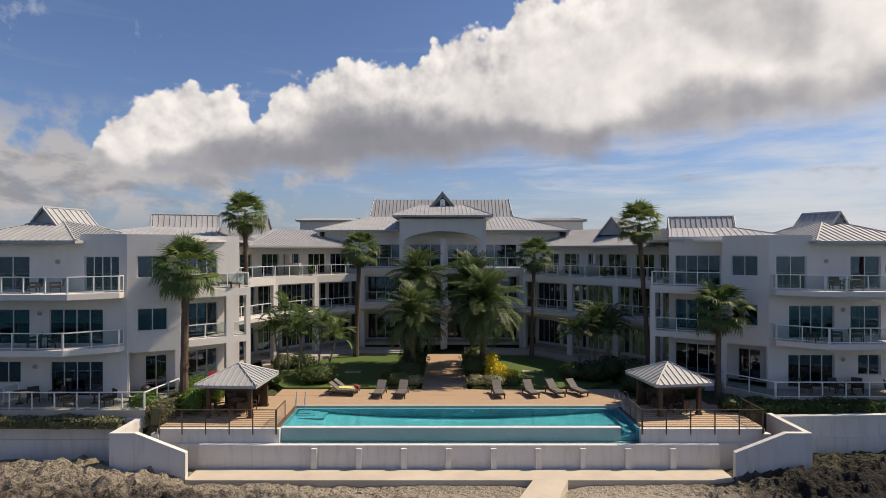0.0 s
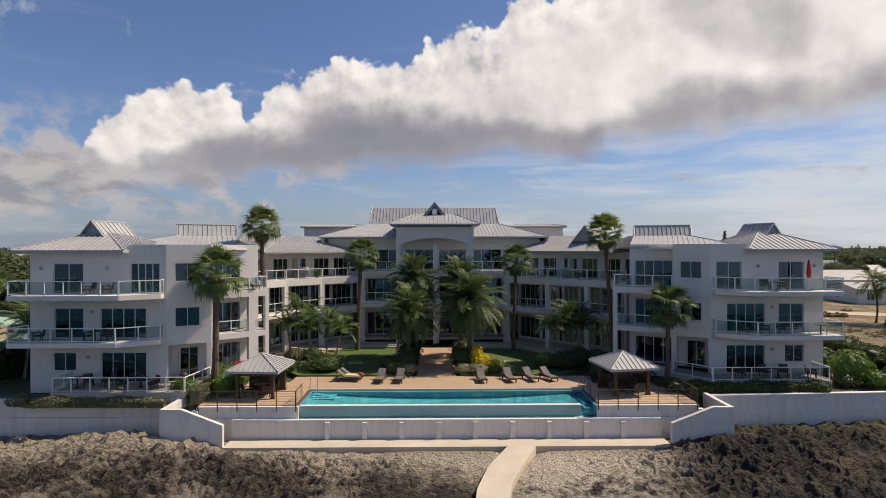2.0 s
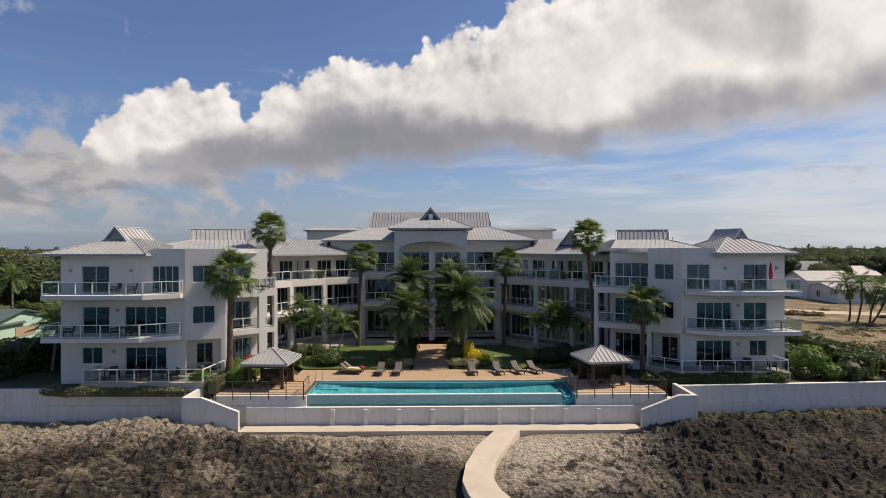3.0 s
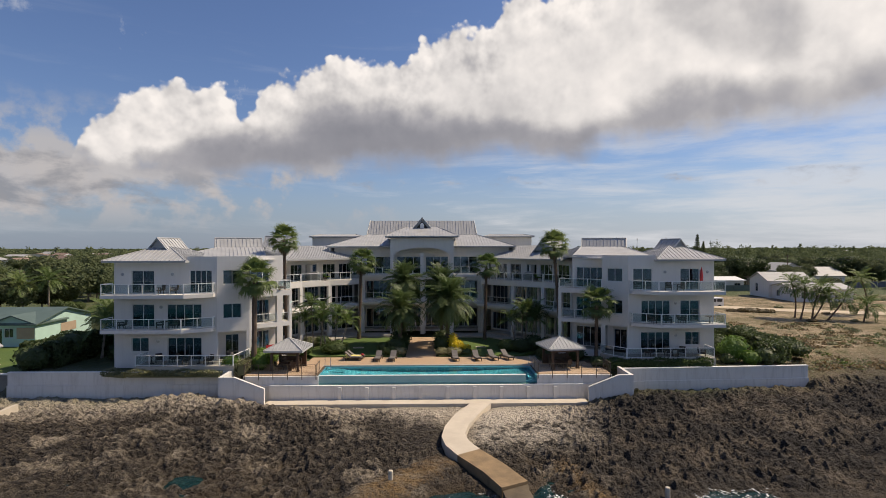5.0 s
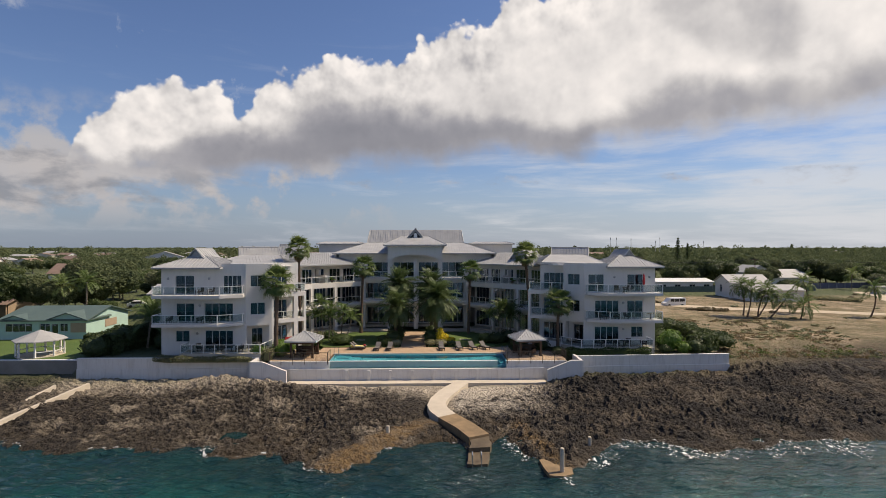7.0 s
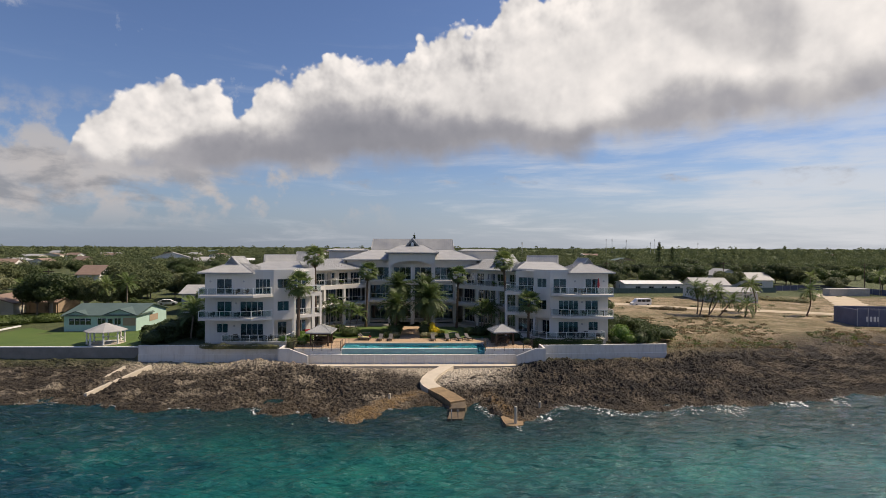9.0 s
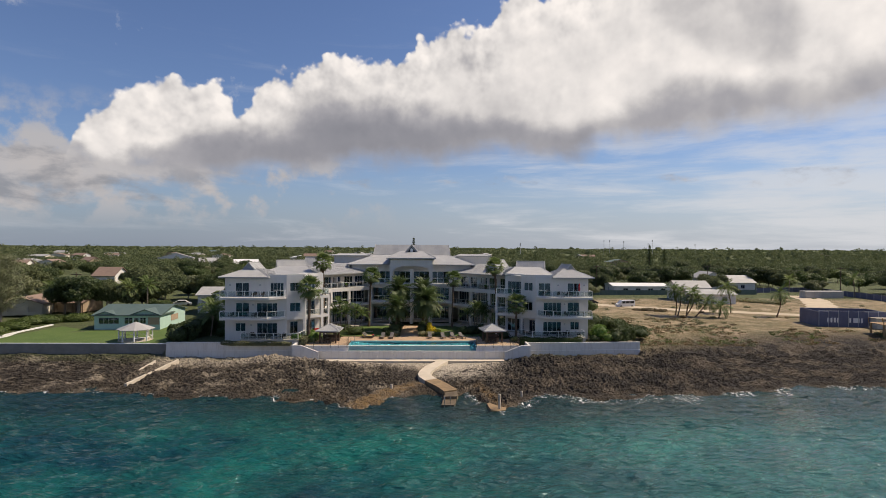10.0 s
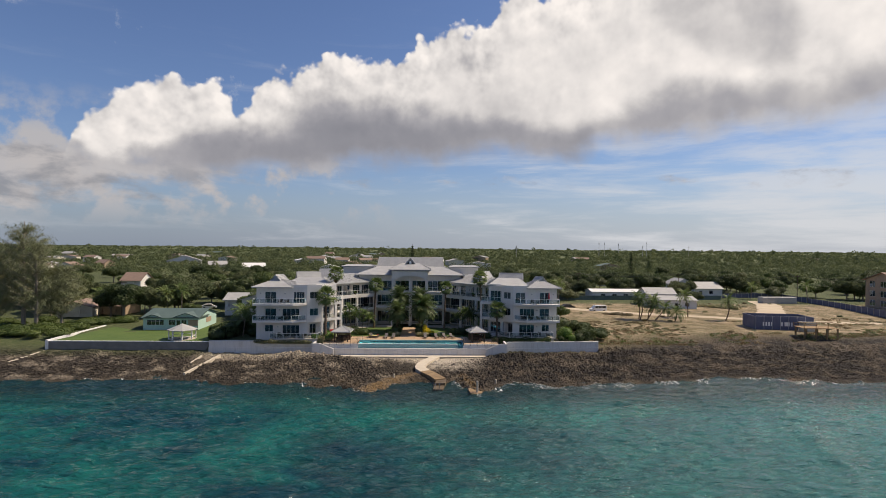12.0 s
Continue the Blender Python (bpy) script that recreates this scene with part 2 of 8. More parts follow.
def pool_tile(g, p, geo):
    # small glass mosaic with pale joints
    br = g.n("ShaderNodeTexVoronoi", {"Vector": p, "Scale": 9.0}, distance="CHEBYCHEV").outputs["Color"]
    hue = g.n("ShaderNodeSeparateColor", {0: br}).outputs[0]
    col = g.mix(hue, (0.05, 0.265, 0.34, 1), (0.09, 0.35, 0.42, 1))
    return bsdf(g, col, 0.35)


def pool_water(g, p, geo):
    h = g.m("ADD", g.noise(p, 1.6, 3.0, 0.5, 0.6), g.m("MULTIPLY", g.noise(p, 6.0, 2.0), 0.3))
    nrm = g.n("ShaderNodeBump", {"Height": h, "Strength": 0.12, "Distance": 0.05}).outputs[0]
    clear = g.n("ShaderNodeBsdfRefraction", {"Color": (0.66, 0.93, 0.97, 1), "Roughness": 0.0, "IOR": 1.33, "Normal": nrm}).outputs[0]
    gloss = g.n("ShaderNodeBsdfGlossy", {"Roughness": 0.03, "Normal": nrm}).outputs[0]
    f = g.n("ShaderNodeFresnel", {"IOR": 1.33, "Normal": nrm}).outputs[0]
    return g.n("ShaderNodeMixShader", {0: f, 1: clear, 2: gloss}).outputs[0]


def sea_mat(g, p, geo):
    q = g.n("ShaderNodeVectorMath", {0: p, 1: (1.0, 1.5, 1.0)}, operation="MULTIPLY").outputs[0]
    sand = g.rng(g.noise(q, 0.05, 6.0, 0.62, 0.3), 0.36, 0.66, smooth=True)
    reef = g.rng(g.noise(q, 0.13, 6.0, 0.68, 0.5), 0.45, 0.7)
    col = g.mix(sand, (0.003, 0.040, 0.056, 1), (0.005, 0.130, 0.110, 1))
    col = g.mix(g.m("MULTIPLY", reef, 0.5), col, (0.003, 0.022, 0.026, 1))
    s = g.n("ShaderNodeSeparateXYZ", {0: p})
    shore = g.rng(s.outputs[1], -6.0, 9.0, 0.0, 0.88, True)
    wq = g.n("ShaderNodeVectorMath", {0: p, 1: (0.42, 1.3, 1.0)}, operation="MULTIPLY").outputs[0]
    wq = g.n("ShaderNodeVectorRotate", {"Vector": wq, "Angle": 0.2}, rotation_type="Z_AXIS").outputs[0]
    w1 = g.noise(wq, 0.8, 2.0, 0.5, 0.3)
    w2 = g.noise(wq, 2.2, 4.0, 0.65, 0.3)
    w3 = g.noise(wq, 6.5, 3.0, 0.6, 0.2)
    h = g.m("ADD", g.m("MULTIPLY", w1, 1.6), g.m("ADD", g.m("MULTIPLY", w2, 0.7), g.m("MULTIPLY", w3, 0.1)))
    # sky sheen and sun glitter of the east side, put into the base colour
    east = g.rng(s.outputs[0], 0.0, 55.0, 0.0, 0.8)
    col = g.mix(east, col, (0.03, 0.15, 0.148, 1))
    col = g.mix(shore, col, (0.010, 0.031, 0.032, 1))
    return bsdf(g, col, 0.10, 0, h, 1.0, 0.6, IOR=1.38)


def foam_mat(g, p, geo):
    a = g.noise(p, 3.0, 6.0, 0.7, 0.8)
    f = g.m("MULTIPLY", g.rng(a, 0.53, 0.62, 0.0, 0.9), g.rng(g.noise(p, 0.22, 3.0), 0.42, 0.60, 0.05, 1.0))
    d = bsdf(g, (0.75, 0.78, 0.78, 1), 0.6)
    return g.n("ShaderNodeMixShader", {0: f, 1: g.n("ShaderNodeBsdfTransparent").outputs[0], 2: d}).outputs[0]


def ground_mat(g, p, geo):
    s = g.n("ShaderNodeSeparateXYZ", {0: p})
    x, y, z = s.outputs[0], s.outputs[1], s.outputs[2]
    n1, n2, n3 = g.noise(p, 0.25, 6.0, 0.65), g.noise(p, 1.3, 8.0, 0.75, 0.2), g.noise(p, 7.0, 6.0, 0.8)
    # pitted limestone, with some shade and light put into its colour
    east = g.rng(x, 7.0, 16.0)
    rock = g.mix(g.rng(n2, 0.36, 0.66), (0.034, 0.026, 0.018, 1), g.mix(east, (0.155, 0.118, 0.072, 1), (0.036, 0.028, 0.021, 1)))
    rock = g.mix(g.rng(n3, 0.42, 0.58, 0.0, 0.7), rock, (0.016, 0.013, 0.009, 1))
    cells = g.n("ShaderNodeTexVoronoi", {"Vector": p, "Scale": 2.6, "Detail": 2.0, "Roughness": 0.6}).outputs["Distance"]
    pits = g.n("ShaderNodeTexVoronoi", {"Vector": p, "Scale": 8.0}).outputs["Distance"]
    # shadow between the knobs painted in: hollows of the cells go near black
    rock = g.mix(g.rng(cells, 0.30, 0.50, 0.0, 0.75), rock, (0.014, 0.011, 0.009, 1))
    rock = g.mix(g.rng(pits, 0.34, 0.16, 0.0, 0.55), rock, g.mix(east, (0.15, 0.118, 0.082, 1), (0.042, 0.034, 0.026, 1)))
    # raised edges painted paler, as if they caught the sun
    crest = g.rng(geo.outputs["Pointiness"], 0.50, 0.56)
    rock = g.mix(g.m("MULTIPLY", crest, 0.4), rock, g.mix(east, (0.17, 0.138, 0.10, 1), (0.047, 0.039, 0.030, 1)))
    rock = g.mix(g.m("MULTIPLY", east, g.rng(g.m("ADD", n1, g.m("MULTIPLY", n3, 0.3)), 0.62, 0.74, 0.0, 0.6)), rock, (0.11, 0.083, 0.055, 1))
    pale = g.rng(g.m("ADD", n1, g.m("MULTIPLY", n2, 0.35)), 0.70, 0.82)
    rock = g.mix(g.m("MULTIPLY", g.m("MULTIPLY", pale, g.m("SUBTRACT", 1.0, g.m("MULTIPLY", east, 0.85))), 0.6), rock, (0.38, 0.32, 0.24, 1))
    near = g.rng(g.m("ADD", y, g.m("ADD", g.m("MULTIPLY", n2, 9.0), g.m("MULTIPLY", g.rng(x, -12.0, 4.0), 2.5))), 29.2, 33.2)
    inner = g.m("MULTIPLY", near, g.m("MULTIPLY", g.rng(x, -40.0, -36.0), g.rng(x, 17.0, 11.0)))
    rock = g.mix(g.m("MULTIPLY", inner, g.rng(n3, 0.35, 0.55, 0.2, 0.9)), rock, (0.54, 0.465, 0.37, 1))
    stones = g.m("MULTIPLY", g.m("MULTIPLY", g.rng(x, 3.0, 5.0), g.rng(x, 15.0, 9.5)), g.m("MULTIPLY", g.rng(y, 17.5, 21.0), g.rng(g.m("ADD", n2, g.m("MULTIPLY", n1, 0.6)), 0.68, 0.82)))
    rock = g.mix(g.m("MULTIPLY", stones, g.rng(n3, 0.38, 0.58, 1.0, 0.5)), rock, (0.58, 0.51, 0.41, 1))
    wet = g.rng(g.m("ADD", z, g.m("MULTIPLY", n2, 0.9)), -3.1, -3.7)
    gold = g.m("MULTIPLY", g.rng(x, -20.0, -6.0), g.rng(x, 16.0, 9.0))
    off = g.m("ABSOLUTE", g.m("ADD", g.m("SUBTRACT", x, g.m("MULTIPLY", y, 0.8)), 11.5))
    off = g.m("MINIMUM", off, g.m("ADD", g.m("ABSOLUTE", g.m("ADD", g.m("SUBTRACT", x, 13.5), g.m("MULTIPLY", y, 0.22))), 0.9))
    ledge = g.m("MULTIPLY", g.rng(g.m("ADD", off, g.m("MULTIPLY", n2, 3.0)), 3.3, 2.3), g.rng(g.m("ADD", y, g.m("MULTIPLY", n1, 2.0)), 18.6, 17.2))
    rock = g.mix(g.m("MULTIPLY", wet, 0.75), rock, g.mix(gold, (0.045, 0.034, 0.02, 1), (0.075, 0.05, 0.024, 1)))
    rock = g.mix(g.m("MULTIPLY", ledge, g.rng(n3, 0.42, 0.62, 0.9, 0.35)), rock, g.mix(g.rng(n2, 0.4, 0.62), (0.25, 0.155, 0.062, 1), (0.10, 0.064, 0.03, 1)))
    # soil and scrub further inland
    soil = g.mix(g.rng(n1, 0.40, 0.60), (0.52, 0.39, 0.255, 1), (0.33, 0.24, 0.14, 1))
    soil = g.mix(g.m("MULTIPLY", g.rng(n2, 0.42, 0.60, 0.0, 0.9), g.rng(n1, 0.36, 0.54)), soil, (0.125, 0.125, 0.05, 1))
    soil = g.mix(g.rng(g.noise(p, 0.09, 4.0), 0.50, 0.58, 0.0, 0.55), soil, (0.22, 0.17, 0.085, 1))
    soil = g.mix(g.rng(g.noise(p, 0.2, 6.0, 0.7), 0.56, 0.66, 0.0, 0.8), soil, (0.55, 0.43, 0.30, 1))
    soil = g.mix(g.rng(n3, 0.46, 0.6, 0.0, 0.6), soil, (0.085, 0.075, 0.04, 1))
    soil = g.mix(g.m("MULTIPLY", g.rng(g.m("ADD", g.noise(p, 0.07, 5.0, 0.65, 0.6), g.m("MULTIPLY", y, -0.003)), 0.31, 0.36), g.rng(n2, 0.40, 0.60, 0.0, 0.6)), soil, (0.13, 0.125, 0.055, 1))
    green = g.mix(g.rng(n2, 0.4, 0.65), (0.055, 0.085, 0.028, 1), (0.125, 0.135, 0.055, 1))
    lot = g.m("MULTIPLY", g.rng(x, 28.0, 36.0), g.rng(g.m("ADD", y, g.m("MULTIPLY", n1, 14.0)), 112.0, 104.0))
    land = g.mix(lot, green, soil)
    edge = g.rng(g.m("ADD", y, g.m("ADD", g.m("MULTIPLY", n2, 9.0), g.m("MULTIPLY", g.rng(x, 25.0, 70.0), -11.0))), 31.5, 40.0)
    col = g.mix(edge, rock, land)
    bump = g.m("ADD", g.m("MULTIPLY", n3, 0.4), g.m("SUBTRACT", g.m("MULTIPLY", n2, 0.6), g.m("MULTIPLY", cells, 0.5)))
    return bsdf(g, col, 0.95, 0, bump, 1.0, 0.42)


def leaf(c1, c2, rough=0.55):
    def make(g, p, geo):
        r = geo.outputs["Random Per Island"]
        o = g.n("ShaderNodeObjectInfo").outputs["Random"]
        col = g.mix(g.m("FRACT", g.m("ADD", r, o)), (*c1, 1), (*c2, 1))
        col = g.mix(g.rng(g.noise(p, 0.5, 3.0), 0.35, 0.7, 0.0, 0.4), col, (c1[0] * 0.55, c1[1] * 0.6, c1[2] * 0.5, 1))
        wide = g.noise(p, 0.045, 4.0, 0.6)
        col = g.mix(g.rng(wide, 0.42, 0.66, 0.0, 0.55), col, (c2[0] * 1.25, c2[1] * 1.15, c2[2] * 1.1, 1))
        col = g.mix(g.rng(wide, 0.5, 0.32, 0.0, 0.5), col, (c1[0] * 0.6, c1[1] * 0.65, c1[2] * 0.6, 1))
        base = bsdf(g, col, rough)
        tr = g.n("ShaderNodeBsdfTranslucent", {"Color": col}).outputs[0]
        return g.n("ShaderNodeMixShader", {0: 0.38, 1: base, 2: tr}).outputs[0]
    return make


def bark(c1, c2):
    def make(g, p, geo):
        v = g.n("ShaderNodeVectorMath", {0: p, 1: (1.0, 1.0, 3.0)}, operation="MULTIPLY").outputs[0]
        a = g.noise(v, 4.0, 5.0, 0.65)
        return bsdf(g, g.mix(a, (*c1, 1), (*c2, 1)), 0.9, 0, a, 0.6, 0.05)
    return make


M = {}
for key, make in {
    "stucco": stucco, "seawall": seawall, "roof": metal_roof, "glass": glass_dark, "rail_glass": glass_rail, "deck": wood_deck, "dark_wood": dark_wood,
    "grass": grass_mat, "pool_tile": pool_tile, "pool_water": pool_water, "sea": sea_mat, "foam": foam_mat, "ground": ground_mat,
    "pool_face": plain((0.33, 0.47, 0.48), (0.26, 0.40, 0.42), 0.8, 0.4),
    "white": plain((0.80, 0.80, 0.79), (0.74, 0.74, 0.73), 2.0, 0.45),
    "frame": plain((0.62, 0.63, 0.63), (0.55, 0.56, 0.57), 2.0, 0.4),
    "fascia": plain((0.42, 0.43, 0.44), (0.36, 0.37, 0.38), 1.0, 0.5),
    "louvre": plain((0.40, 0.42, 0.44), (0.33, 0.35, 0.37), 1.0, 0.5),
    "interior": plain((0.46, 0.43, 0.40), (0.38, 0.355, 0.33), 1.0, 0.9),
    "floor_tile": plain((0.50, 0.45, 0.38), (0.42, 0.38, 0.32), 0.8, 0.6),
    "concrete": plain((0.60, 0.53, 0.43), (0.48, 0.42, 0.34), 0.6, 0.85, 0.0, 18.0, 0.3, 0.02),
    "stained": plain((0.30, 0.205, 0.11), (0.15, 0.105, 0.06), 0.9, 0.85, 0.0, 12.0, 0.4, 0.03),
    "wet_concrete": plain((0.16, 0.12, 0.07), (0.07, 0.052, 0.032), 0.8, 0.6, 0.0, 12.0, 0.5, 0.03),
    "grey_wall": plain((0.27, 0.255, 0.235), (0.19, 0.18, 0.165), 0.7, 0.9, 0.0, 14.0, 0.3, 0.02),
    "dark_metal": plain((0.10, 0.085, 0.07), (0.16, 0.13, 0.10), 3.0, 0.45, 0.6),
    "steel": plain((0.6, 0.61, 0.62), (0.5, 0.51, 0.52), 3.0, 0.25, 0.9),
    "sling": plain((0.17, 0.155, 0.145), (0.12, 0.11, 0.105), 3.0, 0.8),
    "wicker": plain((0.05, 0.035, 0.028), (0.085, 0.06, 0.045), 6.0, 0.7),
    "black": plain((0.02, 0.02, 0.022), (0.035, 0.033, 0.033), 4.0, 0.5),
    "red": plain((0.50, 0.035, 0.04), (0.40, 0.025, 0.03), 3.0, 0.75),
    "yellow": plain((0.72, 0.60, 0.10), (0.80, 0.72, 0.35), 5.0, 0.85),
    "green_roof": plain((0.075, 0.115, 0.105), (0.105, 0.15, 0.135), 0.8, 0.55),
    "mint": plain((0.42, 0.60, 0.54), (0.37, 0.53, 0.48), 0.8, 0.8),
    "tan_board": plain((0.42, 0.32, 0.23), (0.34, 0.26, 0.19), 1.5, 0.8),
    "brown_roof": plain((0.20, 0.14, 0.11), (0.27, 0.19, 0.15), 1.0, 0.8),
    "grey_roof": plain((0.42, 0.42, 0.41), (0.32, 0.32, 0.32), 0.6, 0.6),
    "cream": plain((0.66, 0.62, 0.53), (0.58, 0.54, 0.46), 0.6, 0.85),
    "blue_paint": plain((0.095, 0.105, 0.17), (0.135, 0.145, 0.22), 0.6, 0.7),
    "timber": plain((0.36, 0.24, 0.12), (0.27, 0.17, 0.085), 2.0, 0.8),
    "soil_bed": plain((0.10, 0.065, 0.04), (0.15, 0.10, 0.06), 2.0, 0.95),
    "dirt": plain((0.56, 0.47, 0.35), (0.44, 0.36, 0.26), 0.3, 0.95, 0.0, 6.0, 0.4, 0.03),
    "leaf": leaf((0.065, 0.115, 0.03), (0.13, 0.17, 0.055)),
    "leaf_scrub": leaf((0.075, 0.125, 0.03), (0.14, 0.185, 0.05)),
    "leaf_dark": leaf((0.042, 0.072, 0.024), (0.085, 0.12, 0.042)),
    "leaf_bright": leaf((0.10, 0.20, 0.03), (0.17, 0.27, 0.05)),
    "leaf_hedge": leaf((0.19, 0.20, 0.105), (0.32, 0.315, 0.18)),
    "leaf_far": leaf((0.09, 0.122, 0.056), (0.132, 0.158, 0.077), 0.95),
    "leaf_yellow": leaf((0.75, 0.56, 0.02), (0.60, 0.52, 0.04)),
    "leaf_palm": leaf((0.075, 0.14, 0.035), (0.17, 0.225, 0.075)),
    "leaf_date": leaf((0.08, 0.135, 0.045), (0.165, 0.21, 0.085)),
    "leaf_dry": leaf((0.17, 0.13, 0.07), (0.24, 0.18, 0.10)),
    "leaf_grey": leaf((0.13, 0.155, 0.075), (0.21, 0.235, 0.125)),
    "bark": bark((0.075, 0.05, 0.035), (0.18, 0.125, 0.088)),
    "bark_grey": bark((0.20, 0.17, 0.14), (0.34, 0.29, 0.24)),
}.items():
    M[key] = material(key, make)

# ---- mesh helpers ----
def mesh_of(bm, mat, name="mesh"):
    me = bpy.data.meshes.new(name)
    bm.to_mesh(me)
    bm.free()
    me.materials.append(M[mat])
    return me


def part(name, bm, mat, parent=None, label=""):
    ob = new(name, bm if isinstance(bm, bpy.types.Mesh) else mesh_of(bm, mat, name))
    if parent:
        ob.parent = parent
    if label:
        ob["label"] = label
    return ob


def thing(name, label, category, at=(0, 0, 0), rz=0.0, group="", kind=""):
    ob = new(name)
    ob.empty_display_size = 0.1
    ob.matrix_basis = pose(*at, 0, 0, rz)
    return tagged(ob, label, category, group, kind)


def box(bm, x0, x1, y0, y1, z0, z1, m=None):
    c = [bm.verts.new(p) for p in ((x0, y0, z0), (x1, y0, z0), (x1, y1, z0), (x0, y1, z0), (x0, y0, z1), (x1, y0, z1), (x1, y1, z1), (x0, y1, z1))]
    for f in ((3, 2, 1, 0), (4, 5, 6, 7), (0, 1, 5, 4), (1, 2, 6, 5), (2, 3, 7, 6), (3, 0, 4, 7)):
        bm.faces.new([c[i] for i in f])
    if m is not None:
        for v in c:
            v.co = m @ v.co
    return c


def prism(bm, pts, z0, z1):
    """An upright prism over the plan pts (counter-clockwise); z1 may be a list of heights."""
    tops = z1 if isinstance(z1, (list, tuple)) else [z1] * len(pts)
    lo = [bm.verts.new((x, y, z0)) for x, y in pts]
    hi = [bm.verts.new((x, y, z)) for (x, y), z in zip(pts, tops)]
    n = len(pts)
    bm.faces.new(lo[::-1]), bm.faces.new(hi)
    for i in range(n):
        bm.faces.new((lo[i], lo[(i + 1) % n], hi[(i + 1) % n], hi[i]))


def tube(bm, path, radii, sides=8, cap=True):
    rings = []
    for i, p in enumerate(path):
        p = Vector(p)
        a = Vector(path[max(i - 1, 0)])
        b = Vector(path[min(i + 1, len(path) - 1)])
        d = (b - a).normalized()
        s = d.orthogonal().normalized() if abs(d.z) < 0.99 else Vector((1, 0, 0))
        t = d.cross(s)
        r = radii[i] if isinstance(radii, (list, tuple)) else radii
        rings.append([bm.verts.new(p + (s * math.cos(k * 2 * math.pi / sides) + t * math.sin(k * 2 * math.pi / sides)) * r) for k in range(sides)])
    for a, b in zip(rings, rings[1:]):
        # match the start of both rings, so that the sleeve does not twist
        off = min(range(sides), key=lambda o: (a[0].co - b[o].co).length)
        for k in range(sides):
            bm.faces.new((a[k], a[(k + 1) % sides], b[(k + 1 + off) % sides], b[(k + off) % sides]))
    if cap:
        bm.faces.new(rings[0][::-1]), bm.faces.new(rings[-1])


def B():
    return bmesh.new()


class Face:
    """A wall's outer face from a to b, seen from outside left to right: u along it, w outward."""

    def __init__(self, a, b):
        self.a, self.b = Vector((*a, 0)), Vector((*b, 0))
        d = self.b - self.a
        self.len = d.length
        u = d.normalized()
        n = Vector((u.y, -u.x, 0))
        self.m = Matrix(((u.x, n.x, 0, a[0]), (u.y, n.y, 0, a[1]), (0, 0, 1, 0), (0, 0, 0, 1)))

    def box(self, bm, u0, u1, w0, w1, z0, z1):
        # u, w swap handedness: keep faces outward
        c = box(bm, u0, u1, -w1, -w0, z0, z1)
        for v in c:
            v.co = self.m @ Vector((v.co.x, -v.co.y, v.co.z))

    def at(self, u, w, z):
        return self.m @ Vector((u, w, z))


def plate(bm, f, us, zs, w0, w1, solid):
    """A welded plate on the face f, over the cells between us and zs that solid(u, z) keeps."""
    vs = {}

    def v(i, j, w):
        if (i, j, w) not in vs:
            vs[i, j, w] = bm.verts.new(f.at(us[i], w, zs[j]))
        return vs[i, j, w]
    nu, nz = len(us) - 1, len(zs) - 1
    keep = [[solid((us[i] + us[i + 1]) / 2, (zs[j] + zs[j + 1]) / 2) for j in range(nz)] for i in range(nu)]
    for i in range(nu):
        for j in range(nz):
            if not keep[i][j]:
                continue
            bm.faces.new((v(i, j, w1), v(i + 1, j, w1), v(i + 1, j + 1, w1), v(i, j + 1, w1)))
            bm.faces.new((v(i, j, w0), v(i, j + 1, w0), v(i + 1, j + 1, w0), v(i + 1, j, w0)))
            if i == 0 or not keep[i - 1][j]:
                bm.faces.new((v(i, j, w0), v(i, j, w1), v(i, j + 1, w1), v(i, j + 1, w0)))
            if i == nu - 1 or not keep[i + 1][j]:
                bm.faces.new((v(i + 1, j, w1), v(i + 1, j, w0), v(i + 1, j + 1, w0), v(i + 1, j + 1, w1)))
            if j == 0 or not keep[i][j - 1]:
                bm.faces.new((v(i, j, w0), v(i + 1, j, w0), v(i + 1, j, w1), v(i, j, w1)))
            if j == nz - 1 or not keep[i][j + 1]:
                bm.faces.new((v(i, j + 1, w1), v(i + 1, j + 1, w1), v(i + 1, j + 1, w0), v(i, j + 1, w0)))


def cuts(values):
    out = []
    for v in sorted(values):
        if not out or v - out[-1] > 1e-4:
            out.append(v)
    return out


def fill_wall(bm, f, z0, z1, th, holes):
    us = cuts({0.0, f.len, *[h[0] for h in holes], *[h[1] for h in holes]})
    zs = cuts({z0, z1, *[h[2] for h in holes], *[h[3] for h in holes]})
    plate(bm, f, us, zs, -th, 0, lambda u, z: not any(h[0] < u < h[1] and h[2] < z < h[3] for h in holes))


